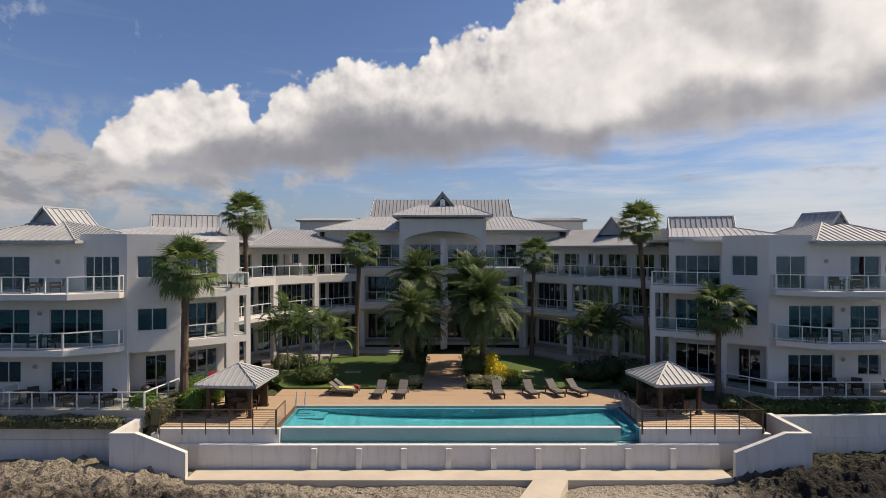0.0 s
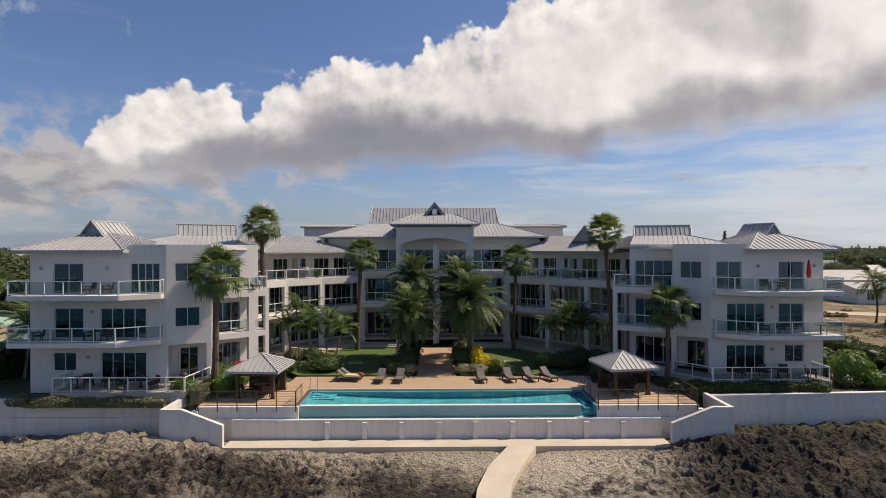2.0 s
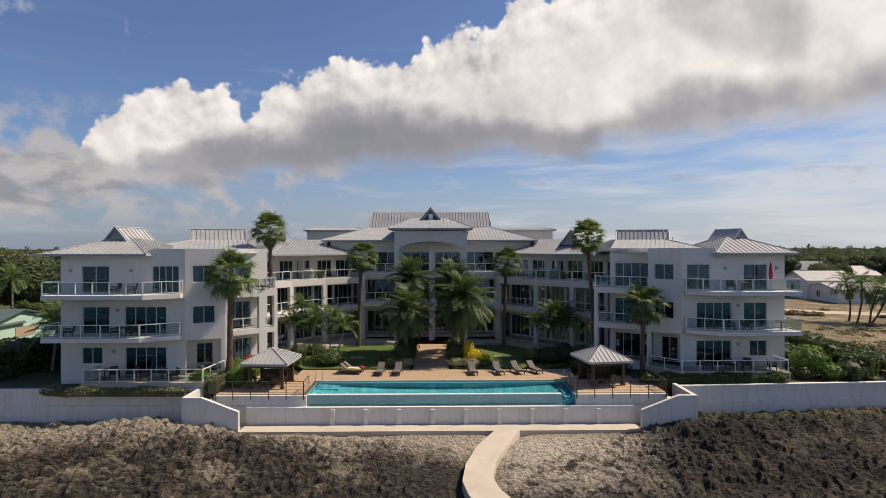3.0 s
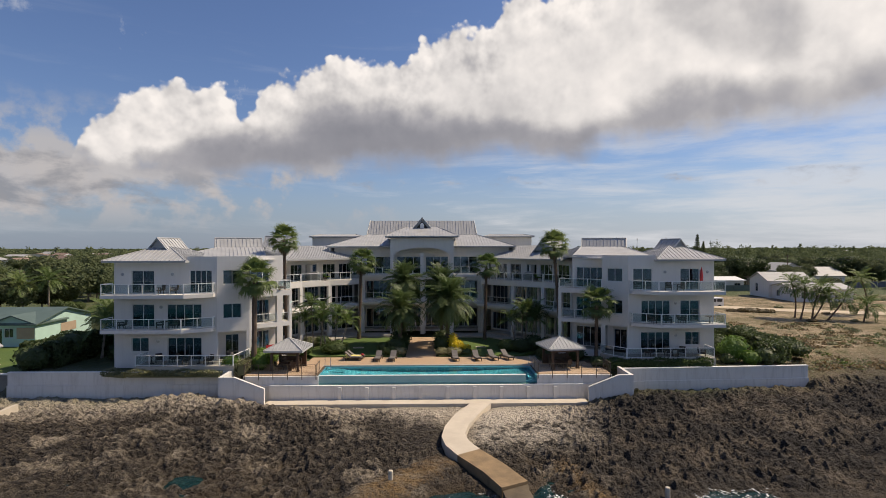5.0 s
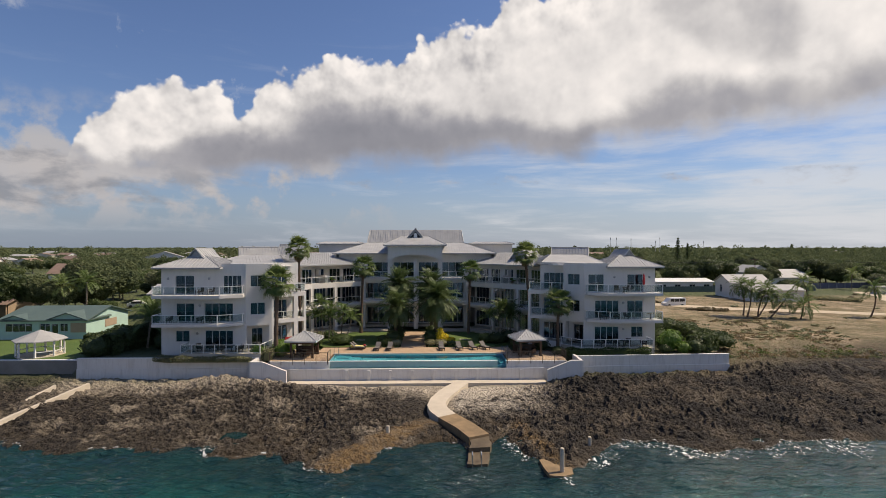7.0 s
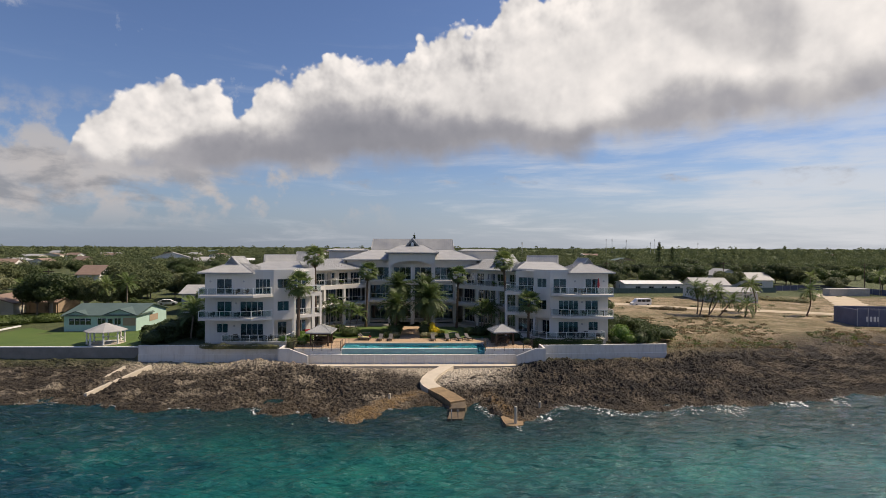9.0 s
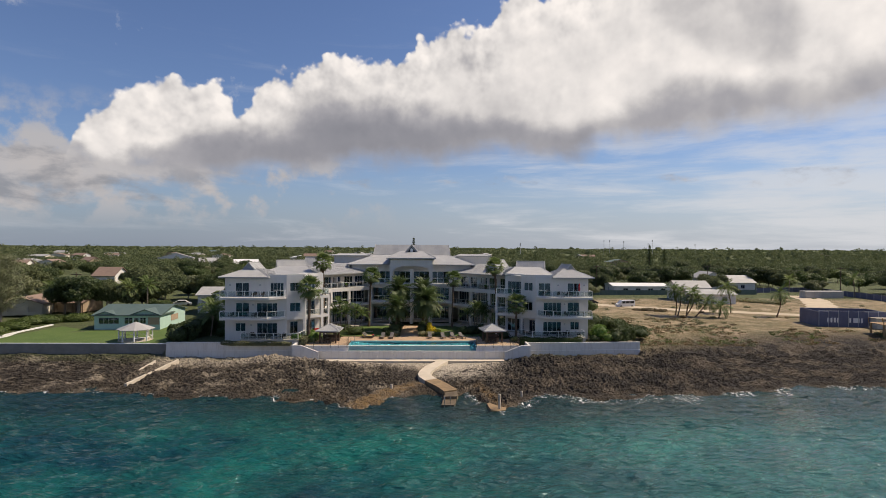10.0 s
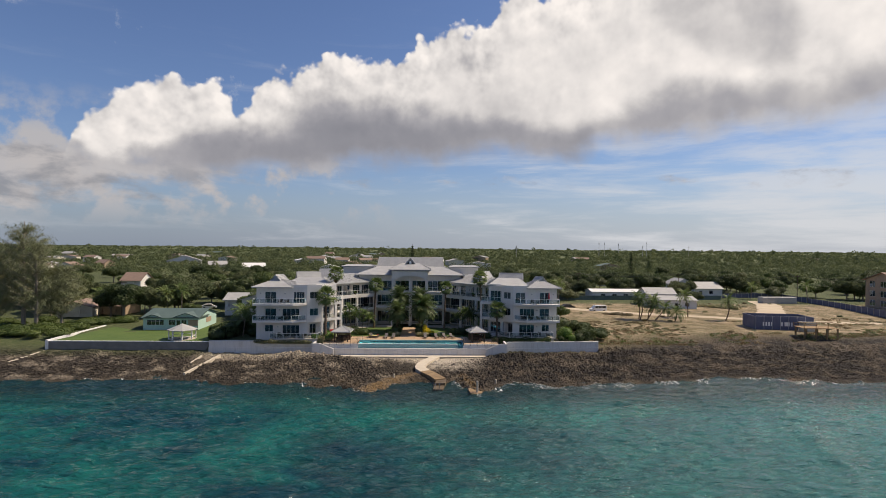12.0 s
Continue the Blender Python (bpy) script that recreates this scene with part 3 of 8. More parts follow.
def window(parent, f, u0, u1, z0, z1, n=2, set_in=0.10, name="window"):
    """A framed window or sliding door of n panes, set into the wall."""
    bm = B()
    w0, w1, e = -set_in - 0.06, -set_in, 0.06
    step = (u1 - u0 - e) / n
    panes = [(u0 + e + i * step, u0 + (i + 1) * step, z0 + e, z1 - e) for i in range(n)]
    plate(bm, f, cuts([u0, u1] + [q for p in panes for q in p[:2]]), [z0, z0 + e, z1 - e, z1], w0, w1, lambda u, z: not any(p[0] < u < p[1] and p[2] < z < p[3] for p in panes))
    fr = part(name, bm, "frame", parent)
    for p in panes:
        bm = B()
        f.box(bm, p[0], p[1], w0 + 0.02, w0 + 0.032, p[2], p[3])
        part("pane", bm, "glass", fr).visible_shadow = False
    if z1 - z0 > 1.8 and n > 1 and random.random() < 0.55:
        # a drawn curtain in the room behind
        side = random.random() < 0.5
        c0 = u0 + 0.08 if side else u1 - (u1 - u0) * 0.3
        c1 = c0 + (u1 - u0) * random.uniform(0.14, 0.24)
        bm = B()
        k = 14
        row = [[bm.verts.new(f.at(c0 + (c1 - c0) * i / k, -set_in - 0.28 + 0.04 * (i % 2), z)) for i in range(k + 1)] for z in (z0 + 0.03, z1 - 0.05)]
        for i in range(k):
            bm.faces.new((row[0][i], row[0][i + 1], row[1][i + 1], row[1][i]))
        part("curtain", bm, "cream", fr)
    return fr


def railing(parent, pts, z, h=1.02, step=1.35, mat="white", posts=True, glass=True):
    """A white railing with glass panels along the plan line pts."""
    for a, b in zip(pts, pts[1:]):
        f = Face(a, b)
        bm = B()
        f.box(bm, 0, f.len, -0.035, 0.035, z + h - 0.06, z + h)
        rail = part("railing", bm, mat, parent)
        bm = B()
        f.box(bm, 0, f.len, -0.02, 0.02, z + 0.08, z + 0.12)
        part("bottom_rail", bm, mat, rail)
        n = max(1, round(f.len / step))
        for i in range(n + 1):
            c = min(max(f.len * i / n, 0.03), f.len - 0.03)
            bm = B()
            f.box(bm, c - 0.03, c + 0.03, -0.028, 0.028, z, z + h - 0.06)
            part("post", bm, mat, rail)
        if glass:
            for i in range(n):
                bm = B()
                f.box(bm, f.len * i / n + 0.04, f.len * (i + 1) / n - 0.04, -0.006, 0.006, z + 0.12, z + h - 0.06)
                part("glass_panel", bm, "rail_glass", rail).visible_shadow = False


def slab(parent, pts, z0, z1, name="balcony", mat="stucco"):
    bm = B()
    prism(bm, pts, z0, z1)
    return part(name, bm, mat, parent)


def seam_face(bm, ribs, quad, step=0.42):
    """One slope of a standing-seam roof: the sheet, and a rib every step from eave to top. quad: eave left, eave right, top right, top left."""
    el, er, tr, tl = [Vector(p) for p in quad]
    bm.faces.new([bm.verts.new(p) for p in ((el, er, tr, tl) if (tr - tl).length > 0.01 else (el, er, tl))])
    along = (er - el).normalized()
    n = along.cross(tl - el)
    n = n.normalized() if n.length > 0 else Vector((0, 0, 1))
    up = n.cross(along).normalized()
    hgt = (tl - el).dot(up)
    la, ra, w = (tl - el).dot(along), (tr - el).dot(along), (er - el).length
    k = 0.5 * step
    while k < w:
        # how far up the rib runs before it meets a hip
        top = 1.0
        if k < la:
            top = k / la
        if k > ra and w - ra > 1e-6:
            top = min(top, (w - k) / (w - ra))
        p = el + along * k
        q = p + up * hgt * top
        if top > 0.04:
            vs = []
            for base in (p, q):
                for s, hh in ((-0.022, 0.0), (-0.022, 0.05), (0.022, 0.05), (0.022, 0.0)):
                    vs.append(ribs.verts.new(base + along * s + n * hh))
            for f in ((0, 1, 5, 4), (1, 2, 6, 5), (2, 3, 7, 6), (0, 3, 2, 1)):
                ribs.faces.new([vs[i] for i in f])
        k += step


def hip_roof(parent, corners, z, rise, top, fascia=0.18, step=0.42, thick=True):
    """A metal roof over four eave corners (counter-clockwise from front left), rising to the four corners of top (a small quad)."""
    e = [Vector((x, y, z)) for x, y in corners]
    t = [Vector((x, y, z + rise)) for x, y in top]
    bm, ribs = B(), B()
    for i in range(4):
        j = (i + 1) % 4
        seam_face(bm, ribs, (e[i], e[j], t[j], t[i]), step)
    if (t[2] - t[0]).length > 0.02:
        try:
            if (t[0] - t[3]).length > 0.01 and (t[0] - t[1]).length > 0.01:
                bm.faces.new([bm.verts.new(p) for p in t])
        except ValueError:
            pass
    bmesh.ops.recalc_face_normals(bm, faces=bm.faces)
    roof = part("roof", bm, "roof", parent)
    tagged(part("seams", ribs, "roof", roof), kind="stuff")
    for a, b in zip(e, t):
        if (b - a).length > 0.1:
            bm = B()
            tube(bm, [a + Vector((0, 0, 0.02)), b + Vector((0, 0, 0.02))], 0.06, 5)
            part("hip_cap", bm, "roof", roof)
    if thick:
        bm = B()
        prism(bm, [tuple(c) for c in corners], z - fascia, z - 0.004)
        part("fascia", bm, "fascia", roof)
    return roof


def gablet(parent, at, rz, wid, length, h):
    """A small louvred ridge turret: gable ends along its ridge, standing-seam slopes."""
    m = pose(*at, 0, 0, rz)
    hw, hl = wid / 2, length / 2
    bm, ribs = B(), B()
    o = 0.18
    k = (hw + o) / hw
    for s in (-1, 1):
        pts = [(s * hw * k, -hl - o, h - h * k), (s * hw * k, hl + o, h - h * k), (0, hl + o, h), (0, -hl - o, h)]
        if s < 0:
            pts = [pts[1], pts[0], pts[3], pts[2]]
        seam_face(bm, ribs, [m @ Vector(p) for p in pts], 0.42)
    ob = part("turret_roof", bm, "roof", parent)
    tagged(part("seams", ribs, "roof", ob), kind="stuff")
    bm = B()
    tube(bm, [m @ Vector((0, -hl - o, h + 0.02)), m @ Vector((0, hl + o, h + 0.02))], 0.07, 6)
    for e in (-1, 1):
        for s in (-1, 1):
            tube(bm, [m @ Vector((s * hw * k, e * (hl + o), h - h * k)), m @ Vector((0, e * (hl + o), h))], 0.07, 4)
    tagged(part("ridge_cap", bm, "fascia", ob), kind="stuff")
    for e in (-1, 1):
        bm = B()
        y = e * hl
        vs = [bm.verts.new(m @ Vector(p)) for p in ((-hw, y, 0), (hw, y, 0), (0, y, h))]
        bm.faces.new(vs)
        n = max(4, int(h / 0.14))
        for i in range(n):
            z = h * (i + 0.3) / (n + 0.3)
            half = hw * (1 - z / h) * 0.86
            box(bm, -half, half, min(y, y + e * 0.06), max(y, y + e * 0.06), z, z + h / n * 0.55, m)
        tagged(part("louvre", bm, "louvre", ob), kind="stuff")


def sconce(parent, f, u, z):
    bm = B()
    bmesh.ops.create_cone(bm, cap_ends=True, segments=12, radius1=0.16, radius2=0.13, depth=0.08, matrix=Matrix.Translation(f.at(u, 0.04, z)) @ f.m.to_3x3().to_4x4() @ Matrix.Rotation(radians(-90), 4, "X"))
    bmesh.ops.create_uvsphere(bm, u_segments=10, v_segments=6, radius=0.09, matrix=Matrix.Translation(f.at(u, 0.09, z)))
    part("wall_light", bm, "fascia", parent, "round grey wall light")

# ---- ground and sea ----
def vnoise(x, y, seed=0):
    """Smooth value noise over arrays."""
    xi, yi = np.floor(x).astype(np.int64), np.floor(y).astype(np.int64)
    fx, fy = x - xi, y - yi
    fx, fy = fx * fx * (3 - 2 * fx), fy * fy * (3 - 2 * fy)

    def h(a, b):
        n = (a * 374761393 + b * 668265263 + seed * 1442695041) & 0xFFFFFFFF
        n = ((n ^ (n >> 13)) * 1274126177) & 0xFFFFFFFF
        return ((n ^ (n >> 16)) & 0xFFFF) / 65535.0
    return (h(xi, yi) * (1 - fx) + h(xi + 1, yi) * fx) * (1 - fy) + (h(xi, yi + 1) * (1 - fx) + h(xi + 1, yi + 1) * fx) * fy


def fbm(x, y, octaves, seed=0, gain=0.5, ridged=False):
    out, amp, tot = 0, 1.0, 0
    for i in range(octaves):
        n = vnoise(x * 2 ** i + 17.3 * i, y * 2 ** i + 9.1 * i, seed + i)
        out = out + amp * ((1 - np.abs(2 * n - 1)) if ridged else n)
        tot += amp
        amp *= gain
    return out / tot


def worley(x, y, seed=0):
    """Distance to the nearest of one random point a cell."""
    xi, yi = np.floor(x).astype(np.int64), np.floor(y).astype(np.int64)
    best = np.full(np.shape(x), 9.0)
    for dx in (-1, 0, 1):
        for dy in (-1, 0, 1):
            a, b = xi + dx, yi + dy
            n = (a * 374761393 + b * 668265263 + seed * 1442695041) & 0xFFFFFFFF
            n = ((n ^ (n >> 13)) * 1274126177) & 0xFFFFFFFF
            px, py = a + (n & 0xFFFF) / 65535.0, b + ((n >> 16) & 0xFFFF) / 65535.0
            best = np.minimum(best, np.hypot(x - px, y - py))
    return best


SEA = -4.2
TRACK_Y = [6.0, 12.6, 15.0, 17.5, 19.0, 20.7, 22.8, 25.8, 28.7]
TRACK_X = [6.0, 6.3, 5.2, 3.8, 3.1, 2.9, 3.2, 4.3, 5.6]


def smooth(a, lo, hi):
    t = np.clip((a - lo) / (hi - lo), 0, 1)
    return t * t * (3 - 2 * t)


def shore_y(x):
    """Where the rocks meet the water."""
    return 12.6 + (3.2 - 1.6 * np.exp(-((x - 2) / 14.0) ** 4)) * (fbm(x / 7.0, x * 0 + 3.3, 4, 5) - 0.5) + 2.6 * smooth(x, -18, -40) - 4.0 * np.exp(-((x + 5.4) / 3.2) ** 2) + 2.0 * np.exp(-((x - 2.9) / 1.7) ** 2) + 1.9 * np.exp(-((x - 8.2) / 1.3) ** 2) - 3.9 * np.exp(-((x - 12.2) / 2.4) ** 2) + 5.0 * np.exp(-((x - 58) / 9.0) ** 2) + 2.0 * smooth(x, 60, 120) + 1.8 * np.exp(-((x - 19.5) / 2.5) ** 2) + 1.6 * smooth(x, 28, 34)


def height(x, y):
    s = shore_y(x)
    d = y - s
    land = -0.95 + 0.35 * smooth(x, 30, 45) + 0.5 * smooth(y, 60, 100)
    rise = -3.75 + 0.72 * smooth(d, 0, 14) - 0.25 * smooth(y, 26.0, 28.4) * smooth(np.abs(x - 0.9), 16.0, 14.0)
    wall = np.where(x > 17, 32.9 + (x - 19) * 0.053, np.where(x < -16, 31.7, 30.6))
    back = smooth(y, wall, wall + 0.3) * (1 - smooth(np.abs(x), 37.2, 38.6)) + smooth(y, 27, 44) * smooth(np.abs(x), 37.2, 38.6)
    court = smooth(x, -16.6, -16.2) * smooth(x, 18.4, 18.0)
    land = land - 0.25 * court * smooth(y, 58, 56) - 2.2 * court * smooth(y, 36.0, 35.4)
    rough = smooth(d, -1.5, 1.0) * (1 - 0.97 * smooth(y, wall - 1.0, wall)) * (1 - 0.6 * smooth(y, 26.3, 28.4) * smooth(x, -14.5, -13.0) * smooth(x, 16.5, 14.5)) * (1 - 0.75 * np.exp(-((x - 5.0) / 7.5) ** 4) * smooth(y, 17, 22))
    rough = rough + 0.25 * smooth(y, 29, 31) * smooth(np.abs(x), 37, 40) * (1 - smooth(y, 34, 48))
    wx, wy = x + 0.5 * vnoise(x / 0.8, y / 0.8, 3), y + 0.5 * vnoise(x / 0.8, y / 0.8, 4)
    crag = 1.0 * (fbm(x / 4.2, y / 4.2, 3, 11) - 0.45) + 0.7 * (fbm(x / 2.1, y / 2.1, 4, 23, 0.6, True) - 0.58) + 0.40 * (worley(wx / 0.52, wy / 0.52, 5) - 0.45) - 0.45 * (worley(wx / 1.3, wy / 1.3, 8) - 0.45) + 0.36 * (vnoise(x / 0.22, y / 0.22, 31) - 0.5)
    lane = np.exp(-((x - np.interp(y, TRACK_Y, TRACK_X)) / 1.5) ** 4) * smooth(y, 11.0, 12.5)
    ledge = np.exp(-((x + 4.3 - 0.8 * (y - 9.0)) / 1.9) ** 4) * smooth(y, 18.0, 16.5)
    rough = rough * (1 - 0.9 * lane) * (1 - 0.75 * ledge) * 0.86
    rise = rise - 0.2 * lane + 0.35 * ledge * smooth(d, 0.0, 1.2)
    hump = 1.0 * np.exp(-(((x + 21) / 3.5) ** 2 + ((y - 28.0) / 2.2) ** 2)) + 0.7 * np.exp(-(((x + 13) / 5) ** 2 + ((y - 25.5) / 2.5) ** 2)) + 0.8 * np.exp(-(((x - 21) / 6) ** 2 + ((y - 27) / 3) ** 2)) + 0.6 * np.exp(-(((x - 33) / 7) ** 2 + ((y - 28) / 3) ** 2))
    z = rise * (1 - back) + land * back + rough * (crag + hump)
    under = -9.0 + 5.2 * smooth(d, -7, 0.4)
    return np.where(d < 0, np.minimum(z, under + 0.4 * (crag + 0.2)), z)


def grid_lines(stops):
    out = []
    for a, b, step in stops:
        out += list(np.arange(a, b, step))
    return np.array(out + [stops[-1][1]])


def sheet(name, xs, ys, zfun, mat, label, category, rugged=False):
    X, Y = np.meshgrid(xs, ys)
    Z = zfun(X, Y)
    nx, ny = len(xs), len(ys)
    idx = np.arange(nx * ny).reshape(ny, nx)
    quads = np.stack([idx[:-1, :-1], idx[:-1, 1:], idx[1:, 1:], idx[1:, :-1]], -1).reshape(-1, 4)
    me = bpy.data.meshes.new(name)
    me.vertices.add(nx * ny)
    me.vertices.foreach_set("co", np.stack([X, Y, Z], -1).reshape(-1).astype(np.float32))
    me.loops.add(quads.size)
    me.loops.foreach_set("vertex_index", quads.reshape(-1).astype(np.int32))
    me.polygons.add(len(quads))
    me.polygons.foreach_set("loop_start", np.arange(0, quads.size, 4, dtype=np.int32))
    me.update(calc_edges=True)
    me.validate()
    if rugged:
        me.shade_flat()
    me.materials.append(M[mat])
    ob = new(name, me)
    return tagged(ob, label, category, kind="structure")


gx = grid_lines([(-3500, -400, 310), (-400, -80, 20), (-80, -42, 0.6), (-42, -20, 0.2), (-20, 23, 0.13), (23, 45, 0.2), (45, 120, 0.6), (120, 400, 20), (400, 3500, 310)])
gy = grid_lines([(-300, 0, 30), (0, 5, 1), (5, 17, 0.2), (17, 31.4, 0.13), (31.4, 60, 0.6), (60, 120, 4), (120, 400, 20), (400, 4300, 300)])
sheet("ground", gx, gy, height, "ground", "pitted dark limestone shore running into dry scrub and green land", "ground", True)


def swell(x, y):
    near = smooth(y, -70, -45) * smooth(np.abs(x), 130, 100)
    u, v = x * 0.92 + y * 0.38, y * 0.92 - x * 0.38
    w = 0.44 * (fbm(u / 5.5, v / 2.6, 2, 61, 0.5, True) - 0.5) + 0.44 * (fbm(u / 1.9, v / 1.0, 2, 67, 0.55, True) - 0.5)
    return SEA + near * w


sx = grid_lines([(-3800, -140, 366), (-140, -90, 2), (-90, 95, 0.42), (95, 140, 2), (140, 3800, 366)])
sy = grid_lines([(-4000, -70, 393), (-70, -46, 2), (-46, 18, 0.36), (18, 60, 14)])
sheet("water", sx, sy, swell, "sea", "clear turquoise sea with dark reef patches and small waves", "sea")

# ---- the apartment building, in wings ----
F1, F2, F3, EAVE, PAR = -0.17, 3.08, 6.36, 9.42, 9.92
DOOR = 2.2
G1, G2, G3, GDOOR = 0.0, 3.28, 6.56, 2.0   # floors of the curved middle parts


def storeys(f, wing, plan, th=0.25, z0=-0.9, z1=EAVE, mat="stucco"):
    """A wall on the face f with its openings: rows of (u0, u1, z0, z1, panes); panes 0 is a bare opening."""
    bm = B()
    fill_wall(bm, f, z0, z1, th, [p[:4] for p in plan])
    part("wall", bm, mat, wing)
    for u0, u1, a, b, n in plan:
        if n:
            window(wing, f, u0, u1, a, b, n, name="sliding_door" if b - a > 1.8 else "window")


def rooms(wing, pts, levels, top):
    """Floors of the storeys and the core behind them, so that windows look into dim rooms."""
    for z in levels:
        bm = B()
        prism(bm, pts, z - 0.25, z - 0.02)
        part("floor", bm, "interior", wing)
    bm = B()
    prism(bm, pts, top - 0.12, top)
    part("flat_roof", bm, "stucco", wing)


def inset(pts, d):
    c = Vector((sum(p[0] for p in pts) / len(pts), sum(p[1] for p in pts) / len(pts)))
    return [tuple(c + (Vector(p) - c) * (1 - d / (Vector(p) - c).length)) for p in pts]


def front_block(wing, sgn, xo, xi, y, doors3, doors2, doors1, lights):
    """The sea-facing end of a wing: x from xo (outer) to xi (inner), with two wrap-round balconies."""
    a, b = (min(xo, xi), max(xo, xi))
    f = Face((a, y), (b, y))
    plan = [(u0 - a, u1 - a, z0, z1, n) for u0, u1, z0, z1, n in doors3 + doors2 + doors1]
    storeys(f, wing, plan)
    bm = B()   # parapet over the inner part
    pw = 2.9
    if sgn < 0:
        f.box(bm, f.len - pw, f.len, -0.25, 0, EAVE, PAR)
    else:
        f.box(bm, 0, pw, -0.25, 0, EAVE, PAR)
    part("parapet", bm, "stucco", wing)
    for u, z in lights:
        sconce(wing, f, u - a, z)
    # outer side wall
    side = Face((xo, y + 14), (xo, y + 0.25)) if sgn < 0 else Face((xo, y + 0.25), (xo, y + 14))
    storeys(side, wing, [(3.0, 4.6, z, z + 1.35, 2) for z in (F1 + 0.9, F2 + 0.9, F3 + 0.9)] + [(7.5, 9.0, z, z + 1.35, 2) for z in (F1 + 0.9, F2 + 0.9, F3 + 0.9)])
    for z, dx in ((F3, 0.0), (F2, 0.25)):
        yf = y - 2.1
        p = [(xo + sgn * 0.15, yf), (xi + sgn * (2.3 + dx), yf), (xi + sgn * 0.15, y - 0.55), (xi + sgn * 0.15, y - 0.003), (xo + sgn * 0.15, y - 0.003)]
        rp = [(xo + sgn * 0.10, y - 0.05), (xo + sgn * 0.10, yf + 0.06), (xi + sgn * (2.33 + dx), yf + 0.06), (xi + sgn * 0.2, y - 0.5), (xi + sgn * 0.2, y - 0.03)]
        if sgn > 0:
            p, rp = p[::-1], rp[::-1]
        slab(wing, p, z - 0.36, z - 0.02)
        railing(wing, rp, z)


# left wing
LY, LX0, LX1 = 34.3, -29.5, -19.6
LA, LB = (-16.9, 35.6), (-13.4, 38.5)
left_wing = thing("apartment_wing", "white stucco three-storey apartment wing with glass balconies", "apartment building", group="wings of the complex")
front_block(left_wing, -1, LX0, LX1, LY,
            [(-27.85, -25.65, F3, F3 + DOOR, 2), (-22.25, -20.1, F3, F3 + DOOR, 4)],
            [(-27.8, -25.65, F2, F2 + DOOR, 2), (-24.45, -21.1, F2, F2 + DOOR, 4)],
            [(-27.85, -26.2, F1 + 0.85, F1 + DOOR, 2), (-24.4, -21.1, F1, F1 + DOOR, 4)],
            [(-28.7, 8.2), (-23.9, 8.2), (-25.0, 5.0), (-25.3, 1.7)])


def inner_faces(wing, pa, pb, pc, first, gap1, gap2, back):
    """The wing's garden side: a plain bay with windows, then a bay of terraces."""
    fa = Face(pa, pb)
    L = fa.len
    w0, w1 = (0.18 * L, 0.75 * L) if first else (0.2 * L, 0.78 * L)
    storeys(fa, wing, [(w0, w1, F3 + 0.82, F3 + DOOR, 2), (w0, w1, F2 + 0.75, F2 + DOOR, 2), (0.12 if first else 0.45, L - (0.3 if first else 0.12), F1 - 0.05, F2 - 0.55, 0)], z1=PAR)
    # recessed porch on the ground floor
    rec = Face(fa.at(0, -1.6, 0)[:2], fa.at(L, -1.6, 0)[:2])
    storeys(rec, wing, [(0.9, 2.2, F1, F1 + DOOR, 2)] if L > 2.5 else [], th=0.2, z0=F1 - 0.3, z1=F2 - 0.3)
    slab(wing, [tuple(fa.at(*p)[:2]) for p in ((0, 0, 0), (L, 0, 0), (L, -1.6, 0), (0, -1.6, 0))], F1 - 0.9, F1 - 0.02, "porch_floor", "floor_tile")
    fb = Face(pb, pc)
    L = fb.len
    # bands and pillars of the terraces
    bm = B()
    fill_wall(bm, fb, -0.9, F3 - 0.02, 0.45, [(0.0 if not first else gap1[0], gap1[1], F1 - 0.03, F2 - 0.45, 0), (gap2[0], gap2[1], F1 - 0.03, F2 - 0.45, 0),
                                     (gap1[0], gap1[1], F2, F3 - 0.55, 0), (gap2[0], gap2[1], F2, F3 - 0.55, 0)])
    part("terrace_frame", bm, "stucco", wing)
    deep = 2.2
    for z in (F1, F2, F3):
        slab(wing, [tuple(fb.at(*p)[:2]) for p in ((0, -0.45, 0), (L, -0.45, 0), (L, -deep, 0), (0, -deep, 0))], z - 0.32, z - 0.02, "terrace_floor", "floor_tile")
    rw = Face(fb.at(0, -deep, 0)[:2], fb.at(L, -deep, 0)[:2])
    storeys(rw, wing, [(0.3, min(3.0, L - 0.3), z, z + DOOR, 4) for z in (F1, F2, F3)], z1=PAR if back else EAVE)
    for g in (gap1, gap2):
        railing(wing, [tuple(fb.at(g[0], -0.2, 0)[:2]), tuple(fb.at(g[1], -0.2, 0)[:2])], F2, 0.95)
    end = [tuple(fb.at(L - 0.1, -0.12, 0)[:2]), tuple(fb.at(L - 0.1, -deep, 0)[:2])]
    beg = [tuple(fb.at(0.1, -0.12, 0)[:2])]
    line = beg + end
    if not first:
        line = [tuple(fb.at(0.1, -deep, 0)[:2]), tuple(fb.at(0.1, -0.12, 0)[:2]), tuple(fb.at(L - 0.1, -0.12, 0)[:2])]
    railing(wing, line, F3)
    return fa, fb


